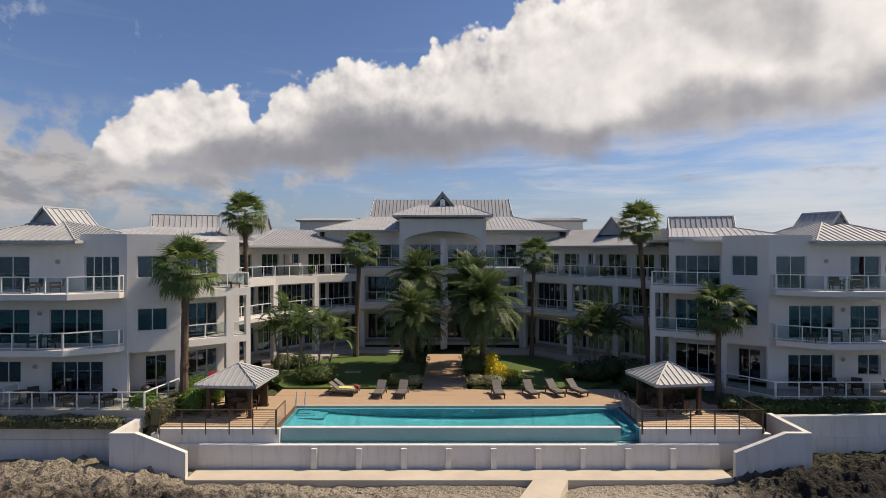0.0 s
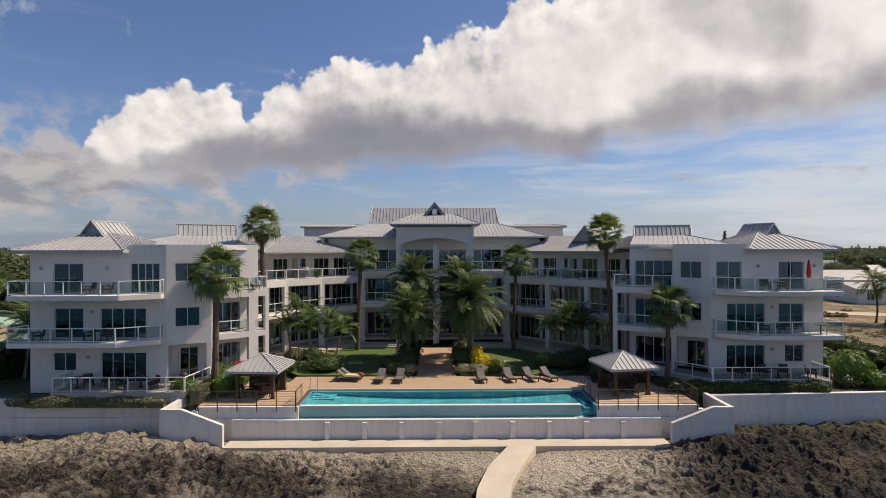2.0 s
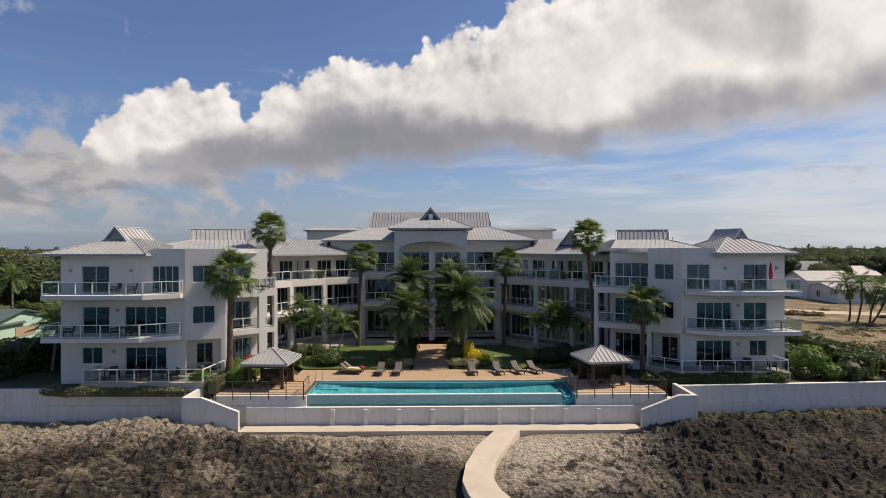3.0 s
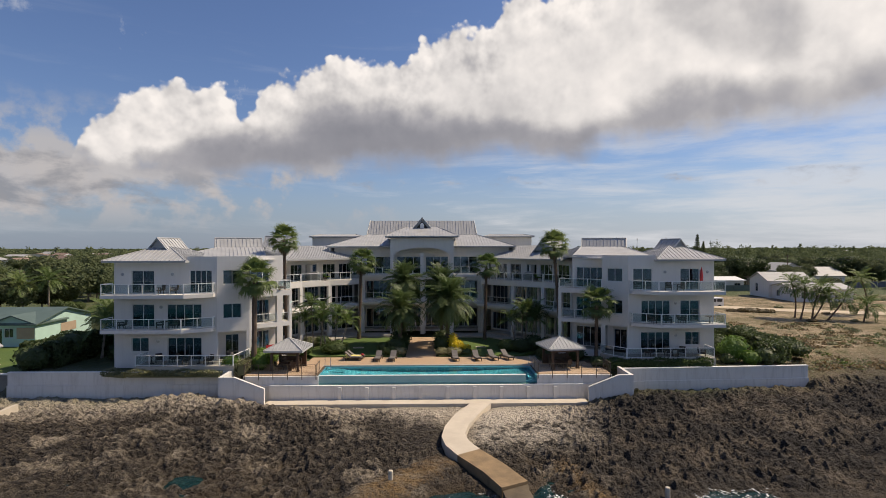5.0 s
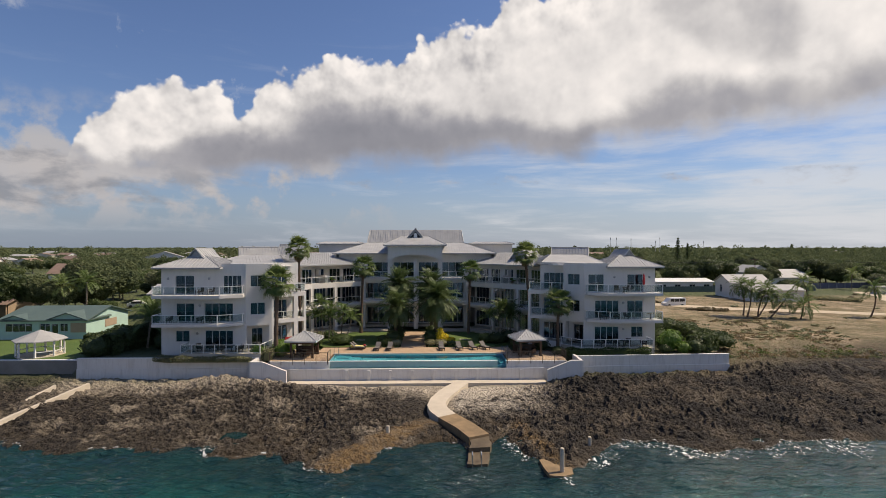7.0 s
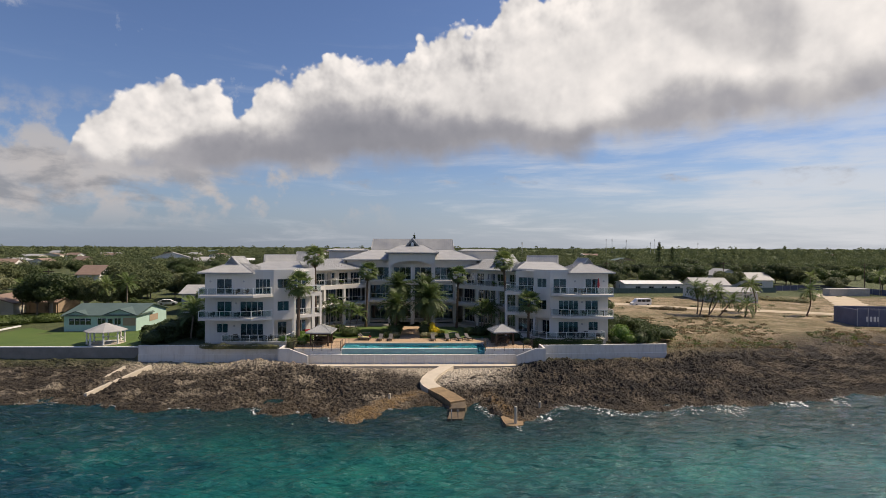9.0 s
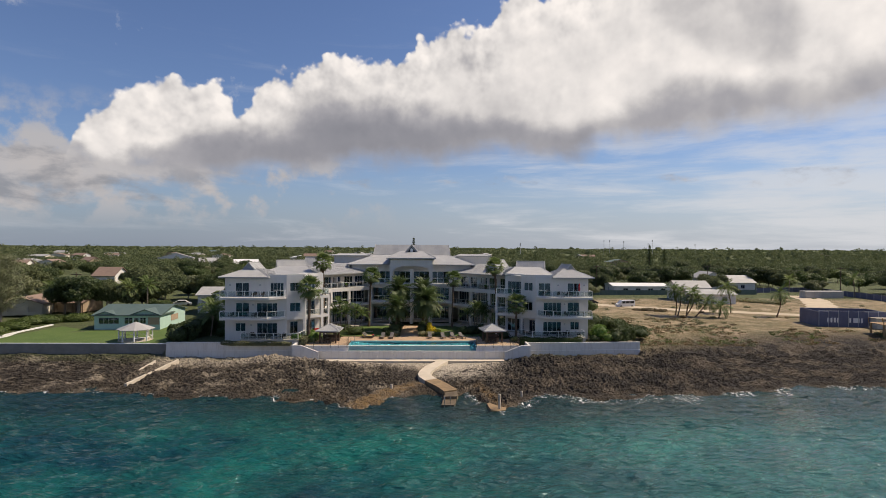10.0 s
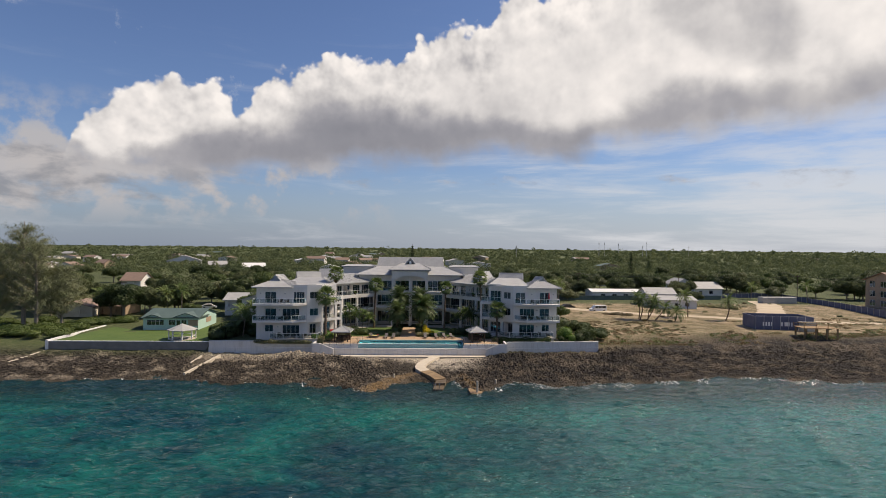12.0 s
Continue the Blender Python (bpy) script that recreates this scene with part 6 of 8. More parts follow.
def fan_leaf(name, seed, petiole=1.0, blade=0.95, mat="leaf_palm"):
    """One fan-shaped palm leaf, stalk along +x, drooping tips."""
    r = np.random.default_rng(seed)
    vs, fs = [], []

    def quad(p):
        o = len(vs)
        vs.extend(p)
        fs.append((o, o + 1, o + 2, o + 3))
    quad([(0, -0.02, 0), (petiole, -0.012, 0.05), (petiole, 0.012, 0.05), (0, 0.02, 0)])
    n = 24
    for i in range(n):
        a = math.radians(-82 + 164 * i / (n - 1))
        L = blade * (0.82 + 0.2 * math.cos(a)) * r.uniform(0.9, 1.08)
        w = 0.042
        d = np.array((math.cos(a), math.sin(a)))
        q = np.array((-d[1], d[0])) * w
        b = np.array((petiole, 0))
        m = b + d * L * 0.58
        e = b + d * L
        zm, ze = 0.05 + 0.05 * math.cos(a), -0.10 - 0.34 * r.random()
        quad([(*b, 0.05), (*(m - q), zm), (*(m + d * 0.06), zm + 0.03), (*(m + q), zm)])
        quad([(*(m - q), zm), (*e, ze), (*e, ze), (*(m + q), zm)][0:2] + [(*(e + q * 0.15), ze), (*(m + q), zm)])
    return tri_mesh(name, vs, fs, mat)


def feather_leaf(name, seed, length=2.6, leaflet=0.5, arch=0.8, pairs=26, mat="leaf_date", wide=0.035):
    """One feather-shaped frond along +x, arching over and down."""
    r = np.random.default_rng(seed)
    vs, fs = [], []

    def spine(t):
        return np.array((length * (t - 0.18 * arch * t ** 3), 0.0, length * (0.28 * t - arch * 0.62 * t ** 2.2)))
    for i in range(8):
        a, b = spine(i / 8), spine((i + 1) / 8)
        w = 0.028 * (1 - i / 9)
        o = len(vs)
        vs += [a + (0, -w, 0), b + (0, -w * 0.9, 0), b + (0, w * 0.9, 0), a + (0, w, 0)]
        fs.append((o, o + 1, o + 2, o + 3))
    for i in range(pairs):
        t = 0.12 + 0.88 * (i + 0.5) / pairs
        p, q = spine(t), spine(min(1, t + 0.02))
        d = (q - p) / (np.linalg.norm(q - p) + 1e-9) if t < 0.99 else np.array((0.6, 0, -0.8))
        L = leaflet * (math.sin(math.pi * min(1, 0.18 + 0.8 * t)) ** 0.7) * r.uniform(0.85, 1.15)
        for s in (-1, 1):
            side = np.array((0.0, s, 0.28 + r.uniform(-0.15, 0.25)))
            v = d * 0.75 + side * 0.85
            v = v / np.linalg.norm(v)
            tip = p + v * L + np.array((0, 0, -0.32 * L * r.uniform(0.6, 1.4)))
            mid = p + v * L * 0.5
            o = len(vs)
            vs += [p, mid + d * wide, tip, mid - d * wide]
            fs.append((o, o + 1, o + 2, o + 3))
    return tri_mesh(name, vs, fs, mat)


FANS = [fan_leaf("fan", k) for k in range(3)]
DRY = [fan_leaf("dry_fan", 11, 0.6, 0.8, "leaf_dry")]
DATES = [feather_leaf("date_frond", k, 2.7, 0.5, a, 44, "leaf_date", 0.028) for k, a in enumerate((0.55, 0.8, 1.05))]
COCOS = [feather_leaf("coconut_frond", 20 + k, 2.3, 0.6, a, 20, "leaf_palm", 0.05) for k, a in enumerate((0.6, 0.9))]
ARECAS = [feather_leaf("areca_frond", 30 + k, 1.7, 0.46, a, 22, "leaf_palm", 0.035) for k, a in enumerate((0.75, 1.05))]
YOUNG = [feather_leaf("green_frond", 40 + k, 1.7, 0.5, a, 22, "leaf", 0.035) for k, a in enumerate((0.75, 1.05))]


def palm(at, h, lean, meshes, count, label, up=(80, -45), scale=1.0, trunk_r=0.17, name="palm_tree", group="palms", skirt=0, bark_mat="bark", bend=0.0):
    g = thing(name, label, "palm", at, 0, group)
    bm = B()
    path, rad = [], []
    n = 14
    for i in range(n + 1):
        t = i / n
        path.append((lean[0] * t + bend * math.sin(t * math.pi) * 0.5, lean[1] * t, -0.3 + (h + 0.3) * t))
        rad.append(trunk_r * (1.35 - 0.5 * min(1, t * 3) + (0.05 if i % 2 else -0.03)))
    tube(bm, path, rad, 9)
    # old leaf bases make the trunk rough
    for i in range(int(h * 16)):
        t = random.uniform(0.25, 1.0)
        a = random.uniform(0, 6.28)
        c = Vector((lean[0] * t + bend * math.sin(t * math.pi) * 0.5, lean[1] * t, h * t))
        o = Vector((math.cos(a), math.sin(a), 0))
        s = Vector((-o.y, o.x, 0)) * 0.05
        b = c + o * trunk_r * 0.8
        e = c + o * (trunk_r * 1.35 + 0.05) + Vector((0, 0, 0.14))
        bm.faces.new([bm.verts.new(p) for p in (b - s, b + s, e)])
    part("trunk", bm, bark_mat, g)
    top = Vector((lean[0], lean[1], h))
    for i in range(count):
        t = (i + 0.5) / count
        el = up[0] + (up[1] - up[0]) * t ** 0.9 + random.uniform(-8, 8)
        az = i * 137.5 + random.uniform(-14, 14)
        me = meshes[i % len(meshes)]
        ob = new("frond", me)
        ob.parent = g
        s = scale * random.uniform(0.88, 1.1)
        ob.matrix_basis = Matrix.Translation(top + Vector((0, 0, 0.05 * (1 - t)))) @ pose(0, 0, 0, random.uniform(-12, 12), -el, az) @ Matrix.Diagonal((s, s, s, 1))
    for i in range(skirt):
        ob = new("dead_frond", DRY[0])
        ob.parent = g
        ob.matrix_basis = Matrix.Translation(top - Vector((0, 0, 0.15 + 0.02 * i))) @ pose(0, 0, 0, 0, random.uniform(62, 82), i * 51) @ Matrix.Diagonal((scale, scale, scale, 1))
    return g


random.seed(12)
FAN = "tall fan palm with rough brown trunk and round crown"
palm((-15.1, 43.0, -0.95), 12.5, (-0.3, 0.0), FANS, 32, FAN, scale=1.06, trunk_r=0.20, skirt=5)
palm((-16.0, 34.1, -0.95), 8.6, (0.15, 0.0), FANS, 32, "fan palm with thick trunk beside the lit white wall", scale=1.2, trunk_r=0.26, skirt=5)
palm((-8.0, 50.6, -0.95), 9.8, (0.35, 0.0), FANS, 32, FAN, scale=1.08, trunk_r=0.21, skirt=5)
palm((7.95, 49.7, -0.95), 9.2, (0.25, 0.0), FANS, 32, FAN, scale=1.02, trunk_r=0.18, skirt=4)
palm((16.2, 43.2, -0.95), 11.8, (-0.9, 0.0), FANS, 32, "tall leaning fan palm beside the shaded wing", scale=1.04, trunk_r=0.20, skirt=5)
palm((18.2, 36.6, -0.95), 5.85, (0.05, 0.0), FANS, 32, "short fan palm standing in the shade of the wing", scale=1.1, trunk_r=0.2, skirt=4)
DATE = "dense feathery date palm on the garden lawn"
palm((-2.35, 43.3, -0.95), 4.6, (0, 0), DATES, 104, DATE, up=(82, -55), scale=1.2, trunk_r=0.24)
palm((-2.1, 47.4, -0.95), 7.4, (0, 0), DATES, 96, DATE, up=(84, -50), scale=1.2, trunk_r=0.24)
palm((3.0, 43.0, -0.95), 5.6, (0.2, 0), DATES, 112, DATE, up=(80, -55), scale=1.38, trunk_r=0.26)
palm((2.5, 47.3, -0.95), 7.0, (0, 0), DATES, 96, DATE, up=(82, -50), scale=1.25, trunk_r=0.24)
ARE = "slim clustered garden palm with drooping green fronds"
for x, y, h, lx in ((-10.6, 43.2, 3.3, -0.7), (-9.9, 43.6, 3.9, 0.4), (-9.2, 43.0, 3.1, 0.9), (-12.4, 44.5, 4.9, -0.3), (-11.7, 44.6, 4.2, 0.4), (-12.9, 44.0, 3.4, -0.5),
                    (11.1, 44.0, 3.1, -0.6), (11.8, 44.4, 3.9, 0.1), (12.6, 43.8, 3.2, 0.6), (12.2, 44.8, 4.3, 0.3), (13.4, 45.0, 3.8, 0.2)):
    palm((x, y, -0.95), h, (lx, 0), ARECAS if x < 0 else YOUNG, 15, ARE, up=(78, -12), scale=1.3, trunk_r=0.075, group="garden palms", bark_mat="bark_grey")


def bush(at, rad, mat, label, size=0.09, n=None, name="bush"):
    """A clipped or loose shrub: leaves over a dark inner body."""
    n = n or int(420 * (rad[0] * rad[1] + rad[0] * rad[2]) / (size / 0.09) ** 2)
    p, d = blob_points(n, (0, 0, rad[2]), rad, rng, 0.88)
    keep = p[:, 2] > -0.05
    v, f = leaf_cloud(p[keep], d[keep], size)
    g = thing(name, label, "bush", at, 0, "garden shrubs")
    part("leaves", tri_mesh("leaves", v, f, mat), mat, g)
    bm = B()
    bmesh.ops.create_icosphere(bm, subdivisions=2, radius=1.0, matrix=Matrix.Translation((0, 0, rad[2] * 0.95)) @ Matrix.Diagonal((rad[0] * 0.84, rad[1] * 0.84, rad[2] * 0.86, 1)))
    part("inner_body", bm, mat, g)
    return g


def hedge(pts, w, h, z, mat, label, size=0.09, per=200, name="hedge"):
    """A clipped hedge along pts."""
    g = thing(name, label, "hedge", (0, 0, 0), 0, "hedges")
    P, D = [], []
    bm = B()
    for a, b in zip(pts, pts[1:]):
        f = Face(a, b)
        n = int(per * f.len * (w + 2 * h) / (size / 0.09) ** 2)
        u, k = rng.random(n) * f.len, rng.random(n) * (w + 2 * h)
        ww = np.where(k < h, w / 2, np.where(k < h + w, w / 2 - (k - h), -w / 2))
        zz = np.where(k < h, k, np.where(k < h + w, h, k - h - w))
        bump = 0.14 * np.sin(u * 2.1) * np.sin(u * 0.77 + 1) + rng.normal(0, 0.05, n)
        nx = np.where(k < h, 1.0, np.where(k < h + w, 0.0, -1.0))
        nz = np.where((k >= h) & (k < h + w), 1.0, 0.0)
        loc = np.stack([u, ww + nx * bump, zz + nz * bump], 1)
        m = np.array(f.m.to_3x3())
        P.append(loc @ m.T + np.array((a[0], a[1], z)))
        D.append(np.stack([u * 0, nx, nz], 1) @ m.T)
        e = 0.16 if w < 1.5 else 0.5
        f.box(bm, e, f.len - e, -w / 2 + e, w / 2 - e, z - 0.1, z + h - e)
    v, fc = leaf_cloud(np.concatenate(P), np.concatenate(D), size)
    part("leaves", tri_mesh("leaves", v, fc, mat), mat, g)
    part("inner_body", bm, mat, g)


hedge([(-29.0, 31.0 + 1.1 - 0.2), (-26.5, 31.15)], 0.9, 0.42, -1.0, "leaf_hedge", "low grey-green clipped hedge behind the seawall")
hedge([(-26.5, 31.15), (-18.0, 31.05)], 0.8, 0.42, -0.95, "leaf_hedge", "low grey-green clipped hedge below the patio railing")
hedge([(-16.4, 31.4), (-16.3, 34.6)], 0.9, 0.95, -0.95, "leaf_hedge", "low grey-green clipped hedge beside the deck")
# darker leaf than the left hedges: the wing's shade put into the colour
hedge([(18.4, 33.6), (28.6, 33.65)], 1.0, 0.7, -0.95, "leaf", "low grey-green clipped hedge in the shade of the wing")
for x, y, r, h in ((-17.6, 32.6, 0.9, 0.8), (-15.2, 33.4, 0.85, 0.75), (-15.7, 35.0, 1.0, 0.9), (-14.9, 36.2, 0.8, 0.65), (-15.9, 36.4, 0.9, 0.8)):
    bush((x, y, -0.95), (r, r, h), "leaf_bright", "rounded bright green shrub beside the pavilion")
bush((-9.35, 40.9, -0.95), (1.55, 1.2, 0.75), "leaf", "large clipped dome of green shrub on the lawn")
bush((-12.8, 40.5, -0.95), (1.0, 0.8, 0.55), "leaf", "low green shrub at the edge of the lawn")
bush((-13.6, 38.7, -0.95), (0.9, 0.8, 0.6), "leaf_hedge", "loose green shrub behind the pavilion")
for x, y, r, h, m in ((-3.2, 40.1, 0.9, 0.5, "leaf"), (-2.2, 40.2, 0.8, 0.45, "leaf_hedge"), (-2.6, 41.6, 1.2, 0.9, "leaf_dark"), (-4.0, 41.8, 0.8, 0.6, "leaf"), (2.4, 40.1, 0.8, 0.42, "leaf_hedge"), (3.7, 40.0, 1.0, 0.45, "leaf_hedge"), (2.4, 42.2, 1.0, 0.9, "leaf_dark"), (5.0, 40.2, 0.7, 0.35, "leaf"),
                      (-2.4, 45.3, 1.2, 1.0, "leaf_dark"), (2.6, 45.3, 1.1, 1.0, "leaf_dark"), (9.8, 42.0, 1.1, 0.7, "leaf"), (11.2, 41.4, 1.2, 0.8, "leaf_dark"), (12.8, 42.2, 1.2, 0.9, "leaf_dark"), (14.2, 41.0, 1.1, 0.9, "leaf_dark"),
                      (-11.8, 46.2, 1.1, 0.6, "leaf"), (-13.2, 45.6, 1.0, 0.6, "leaf_hedge"), (13.2, 38.4, 0.9, 0.6, "leaf_dark"), (16.2, 37.0, 1.0, 0.7, "leaf_dark"), (17.6, 34.0, 0.8, 0.5, "leaf_dark")):
    bush((x, y, -0.95), (r, r * 0.9, h), m, "rounded garden shrub under the palms")
for x, y, r, h in ((4.1, 41.0, 0.8, 0.75), (4.7, 40.7, 0.6, 0.5), (3.7, 41.6, 0.6, 1.1), (5.2, 41.3, 0.5, 0.45)):
    bush((x, y, -0.92), (r, r, h), "leaf_yellow", "bright yellow-leaved croton shrub in the flower bed", 0.11)

# shrubs and hedges at the building's outer ends
bush((32.2, 36.0, -0.95), (1.5, 1.3, 1.35), "leaf_bright", "large rounded bright green shrub at the wing's end", 0.12)
bush((33.2, 34.6, -0.95), (1.0, 0.9, 0.7), "leaf_bright", "rounded bright green shrub at the wing's end", 0.12)
hedge([(34.8, 35.0), (37.0, 36.6), (38.2, 40.0), (38.4, 47.0)], 2.4, 1.7, -0.9, "leaf_dark", "tall loose sea-grape hedge along the plot's edge", 0.17, 480)
for x, y, r, h in ((31.0, 35.0, 0.8, 0.5), (31.9, 38.9, 1.2, 1.2), (37.0, 47.5, 1.6, 1.3), (34.2, 47.0, 1.8, 1.6)):
    bush((x, y, -0.95), (r, r, h), "leaf_dark", "dark green loose shrub at the plot's edge", 0.15)
hedge([(-37.0, 34.4), (-36.6, 40.0), (-34.2, 46.0)], 3.4, 2.3, -0.9, "leaf_dark", "tall dark hedge between the building and the next plot", 0.17, 480)
for x, y, h in ((-33.8, 39.5, 3.4), (-34.8, 42.5, 4.2), (-33.0, 44.5, 4.6), (-36.2, 46.0, 4.0)):
    palm((x, y, -0.95), h, (random.uniform(-0.6, 0.6), 0), COCOS, 22, "bushy coconut palm beside the building", up=(75, -25), scale=1.25, trunk_r=0.13, bark_mat="bark_grey")

for x, y, r, h in ((-37.0, 33.9, 1.6, 1.2), (-36.2, 38.0, 1.9, 1.6), (-34.4, 46.4, 2.0, 1.7), (-32.6, 42.0, 1.5, 1.4), (-31.6, 38.6, 1.0, 0.9), (34.6, 34.5, 1.2, 0.9), (38.6, 45.4, 1.7, 1.2), (40.2, 38.5, 1.4, 0.8), (41.2, 42.0, 1.6, 0.8)):
    bush((x, y, -0.95), (r, r, h), "leaf_dark", "dark green loose shrub at the plot's edge", 0.15)

# ---- the plots beside the building ----
lawn("lawn_neighbour", [(-67.5, 32.6), (-37.9, 32.6), (-37.9, 45.0), (-44.0, 52.5), (-58.5, 46.0), (-66.0, 50.5)], -0.93, "sunlit green lawn behind a low grey wall")
# the grey holds real stains and also the shade on the wall's front
strip("wall_neighbour", (-68.5, 32.2), (-37.7, 32.2), 0.35, -3.4, -1.05, "grey_wall", "low weathered concrete wall, greyed for stains and shade, with a white cap", "wall")
strip("wall_cap", (-68.5, 32.18), (-37.7, 32.18), 0.4, -1.046, -0.93, "white", "white cap of the low wall", "wall")
strip("wall_side", (-69.0, 52.0), (-68.6, 32.0), 0.5, -2.6, -0.75, "white", "low white side wall of the lawn", "wall")


def seg_roof(parent, a, b, y0, y1, z, rise, axis, mat, over=0.4):
    """A gable roof over x a..b, y y0..y1 with its ridge along axis."""
    bm = B()
    t = 0.14
    if axis == "x":
        m = (y0 + y1) / 2
        prof = [(y0 - over, z - over * rise / (m - y0)), (m, z + rise), (y1 + over, z - over * rise / (m - y0))]
        rings = [[(x, y, zz + d) for d in (0, -t) for y, zz in (prof if d == 0 else prof[::-1])] for x in (a - over, b + over)]
    else:
        m = (a + b) / 2
        prof = [(b + over, z - over * rise / (m - a)), (m, z + rise), (a - over, z - over * rise / (m - a))]
        rings = [[(x, y, zz + d) for d in (0, -t) for x, zz in (prof if d == 0 else prof[::-1])] for y in (y0 - over, y1 + over)]
    r = [[bm.verts.new(p) for p in ring] for ring in rings]
    n = len(r[0])
    bm.faces.new(r[0]), bm.faces.new(r[1][::-1])
    for i in range(n):
        bm.faces.new((r[0][i], r[1][i], r[1][(i + 1) % n], r[0][(i + 1) % n]))
    bmesh.ops.recalc_face_normals(bm, faces=bm.faces)
    roof = part("roof", bm, mat, parent)
    # gable ends
    ends = []
    for k in (0, 1):
        bm = B()
        if axis == "x":
            x = b - 0.2 if k else a
            v = [[bm.verts.new(p) for p in ((xx, y0, z - 0.004), (xx, y1, z - 0.004), (xx, (y0 + y1) / 2, z + rise - 0.15))] for xx in (x, x + 0.2)]
        else:
            y = y1 - 0.2 if k else y0
            v = [[bm.verts.new(p) for p in ((a, yy, z - 0.004), (b, yy, z - 0.004), ((a + b) / 2, yy, z + rise - 0.15))] for yy in (y, y + 0.2)]
        bm.faces.new(v[0]), bm.faces.new(v[1][::-1])
        for i in range(3):
            bm.faces.new((v[0][i], v[1][i], v[1][(i + 1) % 3], v[0][(i + 1) % 3]))
        bmesh.ops.recalc_face_normals(bm, faces=bm.faces)
        ends.append(bm)
    return roof, ends


def house(at, rz, w, d, h, rise, wall, roof, label, axis="x", wins=(), name="house", group="houses", side=True):
    g = thing(name, label, "house", at, rz, group)
    hw, hd = w / 2, d / 2
    front = Face((-hw, -hd), (hw, -hd))
    right = Face((hw, -hd + 0.2), (hw, hd))
    left = Face((-hw, hd), (-hw, -hd + 0.2))
    back = Face((hw - 0.2, hd), (-hw + 0.2, hd))
    for f, ops in ((front, wins), (right, [(d * 0.4, d * 0.4 + 1.2, h * 0.35, h * 0.78, 2)] if side else []), (left, [(d * 0.3, d * 0.3 + 1.2, h * 0.35, h * 0.78, 2)] if side else []), (back, [])):
        bm = B()
        fill_wall(bm, f, -0.4, h, 0.2, [o[:4] for o in ops])
        part("wall", bm, wall, g)
        for o in ops:
            window(g, f, *o[:4], o[4])
    bm = B()
    box(bm, -hw + 0.3, hw - 0.3, hd - 1.0, hd - 0.8, 0, h - 0.1)
    part("inner_wall", bm, "interior", g)
    r, ends = seg_roof(g, -hw, hw, -hd, hd, h, rise, axis, roof)
    for e in ends:
        part("gable", e, wall, g)
    return g


gh = house((-51.8, 52.2, -0.9), 2, 11.6, 11.5, 2.75, 1.35, "mint", "green_roof", "mint-green single-storey house with dark green shingle roof", "x",
           [(0.7, 4.3, 1.0, 2.15, 4), (5.3, 6.7, 1.0, 2.15, 2), (6.9, 7.8, 0.0, 2.1, 1), (8.0, 9.1, 1.0, 2.15, 2)], name="bungalow")
r, ends = seg_roof(gh, 0.6, 5.8, -5.75, 0.0, 2.76, 0.95, "y", "green_roof", 0.3)
for e in ends:
    part("gable", e, "mint", gh)
r, ends = seg_roof(gh, -5.6, -2.0, -5.75, 0.0, 2.762, 0.6, "y", "green_roof", 0.3)
for e in ends:
    part("gable", e, "mint", gh)
bm = B()
box(bm, 3.7, 5.7, -5.80, -5.752, 0.9, 2.2)
part("shutter", bm, "tan_board", gh, "tan boarded shutter over a window")
bm = B()
box(bm, 5.802, 5.85, -1.0, 2.2, 1.0, 2.1)
part("shutter", bm, "tan_board", gh, "tan boarded shutter over a window")


def garden_gazebo(at):
    g = thing("gazebo", "white octagonal garden gazebo with pale roof on the lawn", "gazebo", at)
    g.scale = (1.2, 1.2, 1.1)
    n, r = 8, 2.35
    bm = B()
    prev = None
    ring = [bm.verts.new((r * math.cos(i * 2 * math.pi / n + 0.39), r * math.sin(i * 2 * math.pi / n + 0.39), 1.75)) for i in range(n)]
    low = [bm.verts.new((v.co.x, v.co.y, 1.65)) for v in ring]
    top = bm.verts.new((0, 0, 2.75))
    for i in range(n):
        j = (i + 1) % n
        bm.faces.new((ring[i], ring[j], top))
        bm.faces.new((low[i], low[j], ring[j], ring[i]))
    bm.faces.new(low[::-1])
    part("roof", bm, "grey_roof", g, "pale grey pointed roof")
    pts = [(2.0 * math.cos(i * 2 * math.pi / n + 0.39), 2.0 * math.sin(i * 2 * math.pi / n + 0.39)) for i in range(n)]
    for x, y in pts:
        bm = B()
        box(bm, x - 0.07, x + 0.07, y - 0.07, y + 0.07, 0, 1.66)
        part("post", bm, "white", g)
    for i in range(n):
        if i in (5,):
            continue
        f = Face(pts[(i + 1) % n], pts[i])
        bm = B()
        f.box(bm, 0.08, f.len - 0.08, -0.03, 0.03, 0.55, 0.62)
        part("rail", bm, "white", g)
    bm = B()
    prism(bm, [(2.15 * math.cos(i * 2 * math.pi / n + 0.39), 2.15 * math.sin(i * 2 * math.pi / n + 0.39)) for i in range(n)], -0.2, 0.08)
    part("floor", bm, "concrete", g)


garden_gazebo((-44.2, 35.2, -0.93))

# east plot: buildings, a van, fences, a blue cabin on the shore
house((79.5, 93.0, -0.55), -4, 11.5, 9.0, 3.0, 0.9, "stucco", "grey_roof", "white cottage with grey metal roof on the dry plot", "x", [(1.5, 2.8, 1.0, 2.2, 2), (5.0, 6.0, 0, 2.1, 1), (8.0, 9.4, 1.0, 2.2, 2)], name="cottage")
house((78.0, 100.5, -0.5), -4, 9.0, 8.0, 4.2, 1.6, "stucco", "grey_roof", "taller white gabled rear part of the cottage", "x", [(2.0, 3.2, 2.2, 3.4, 2)], name="cottage")
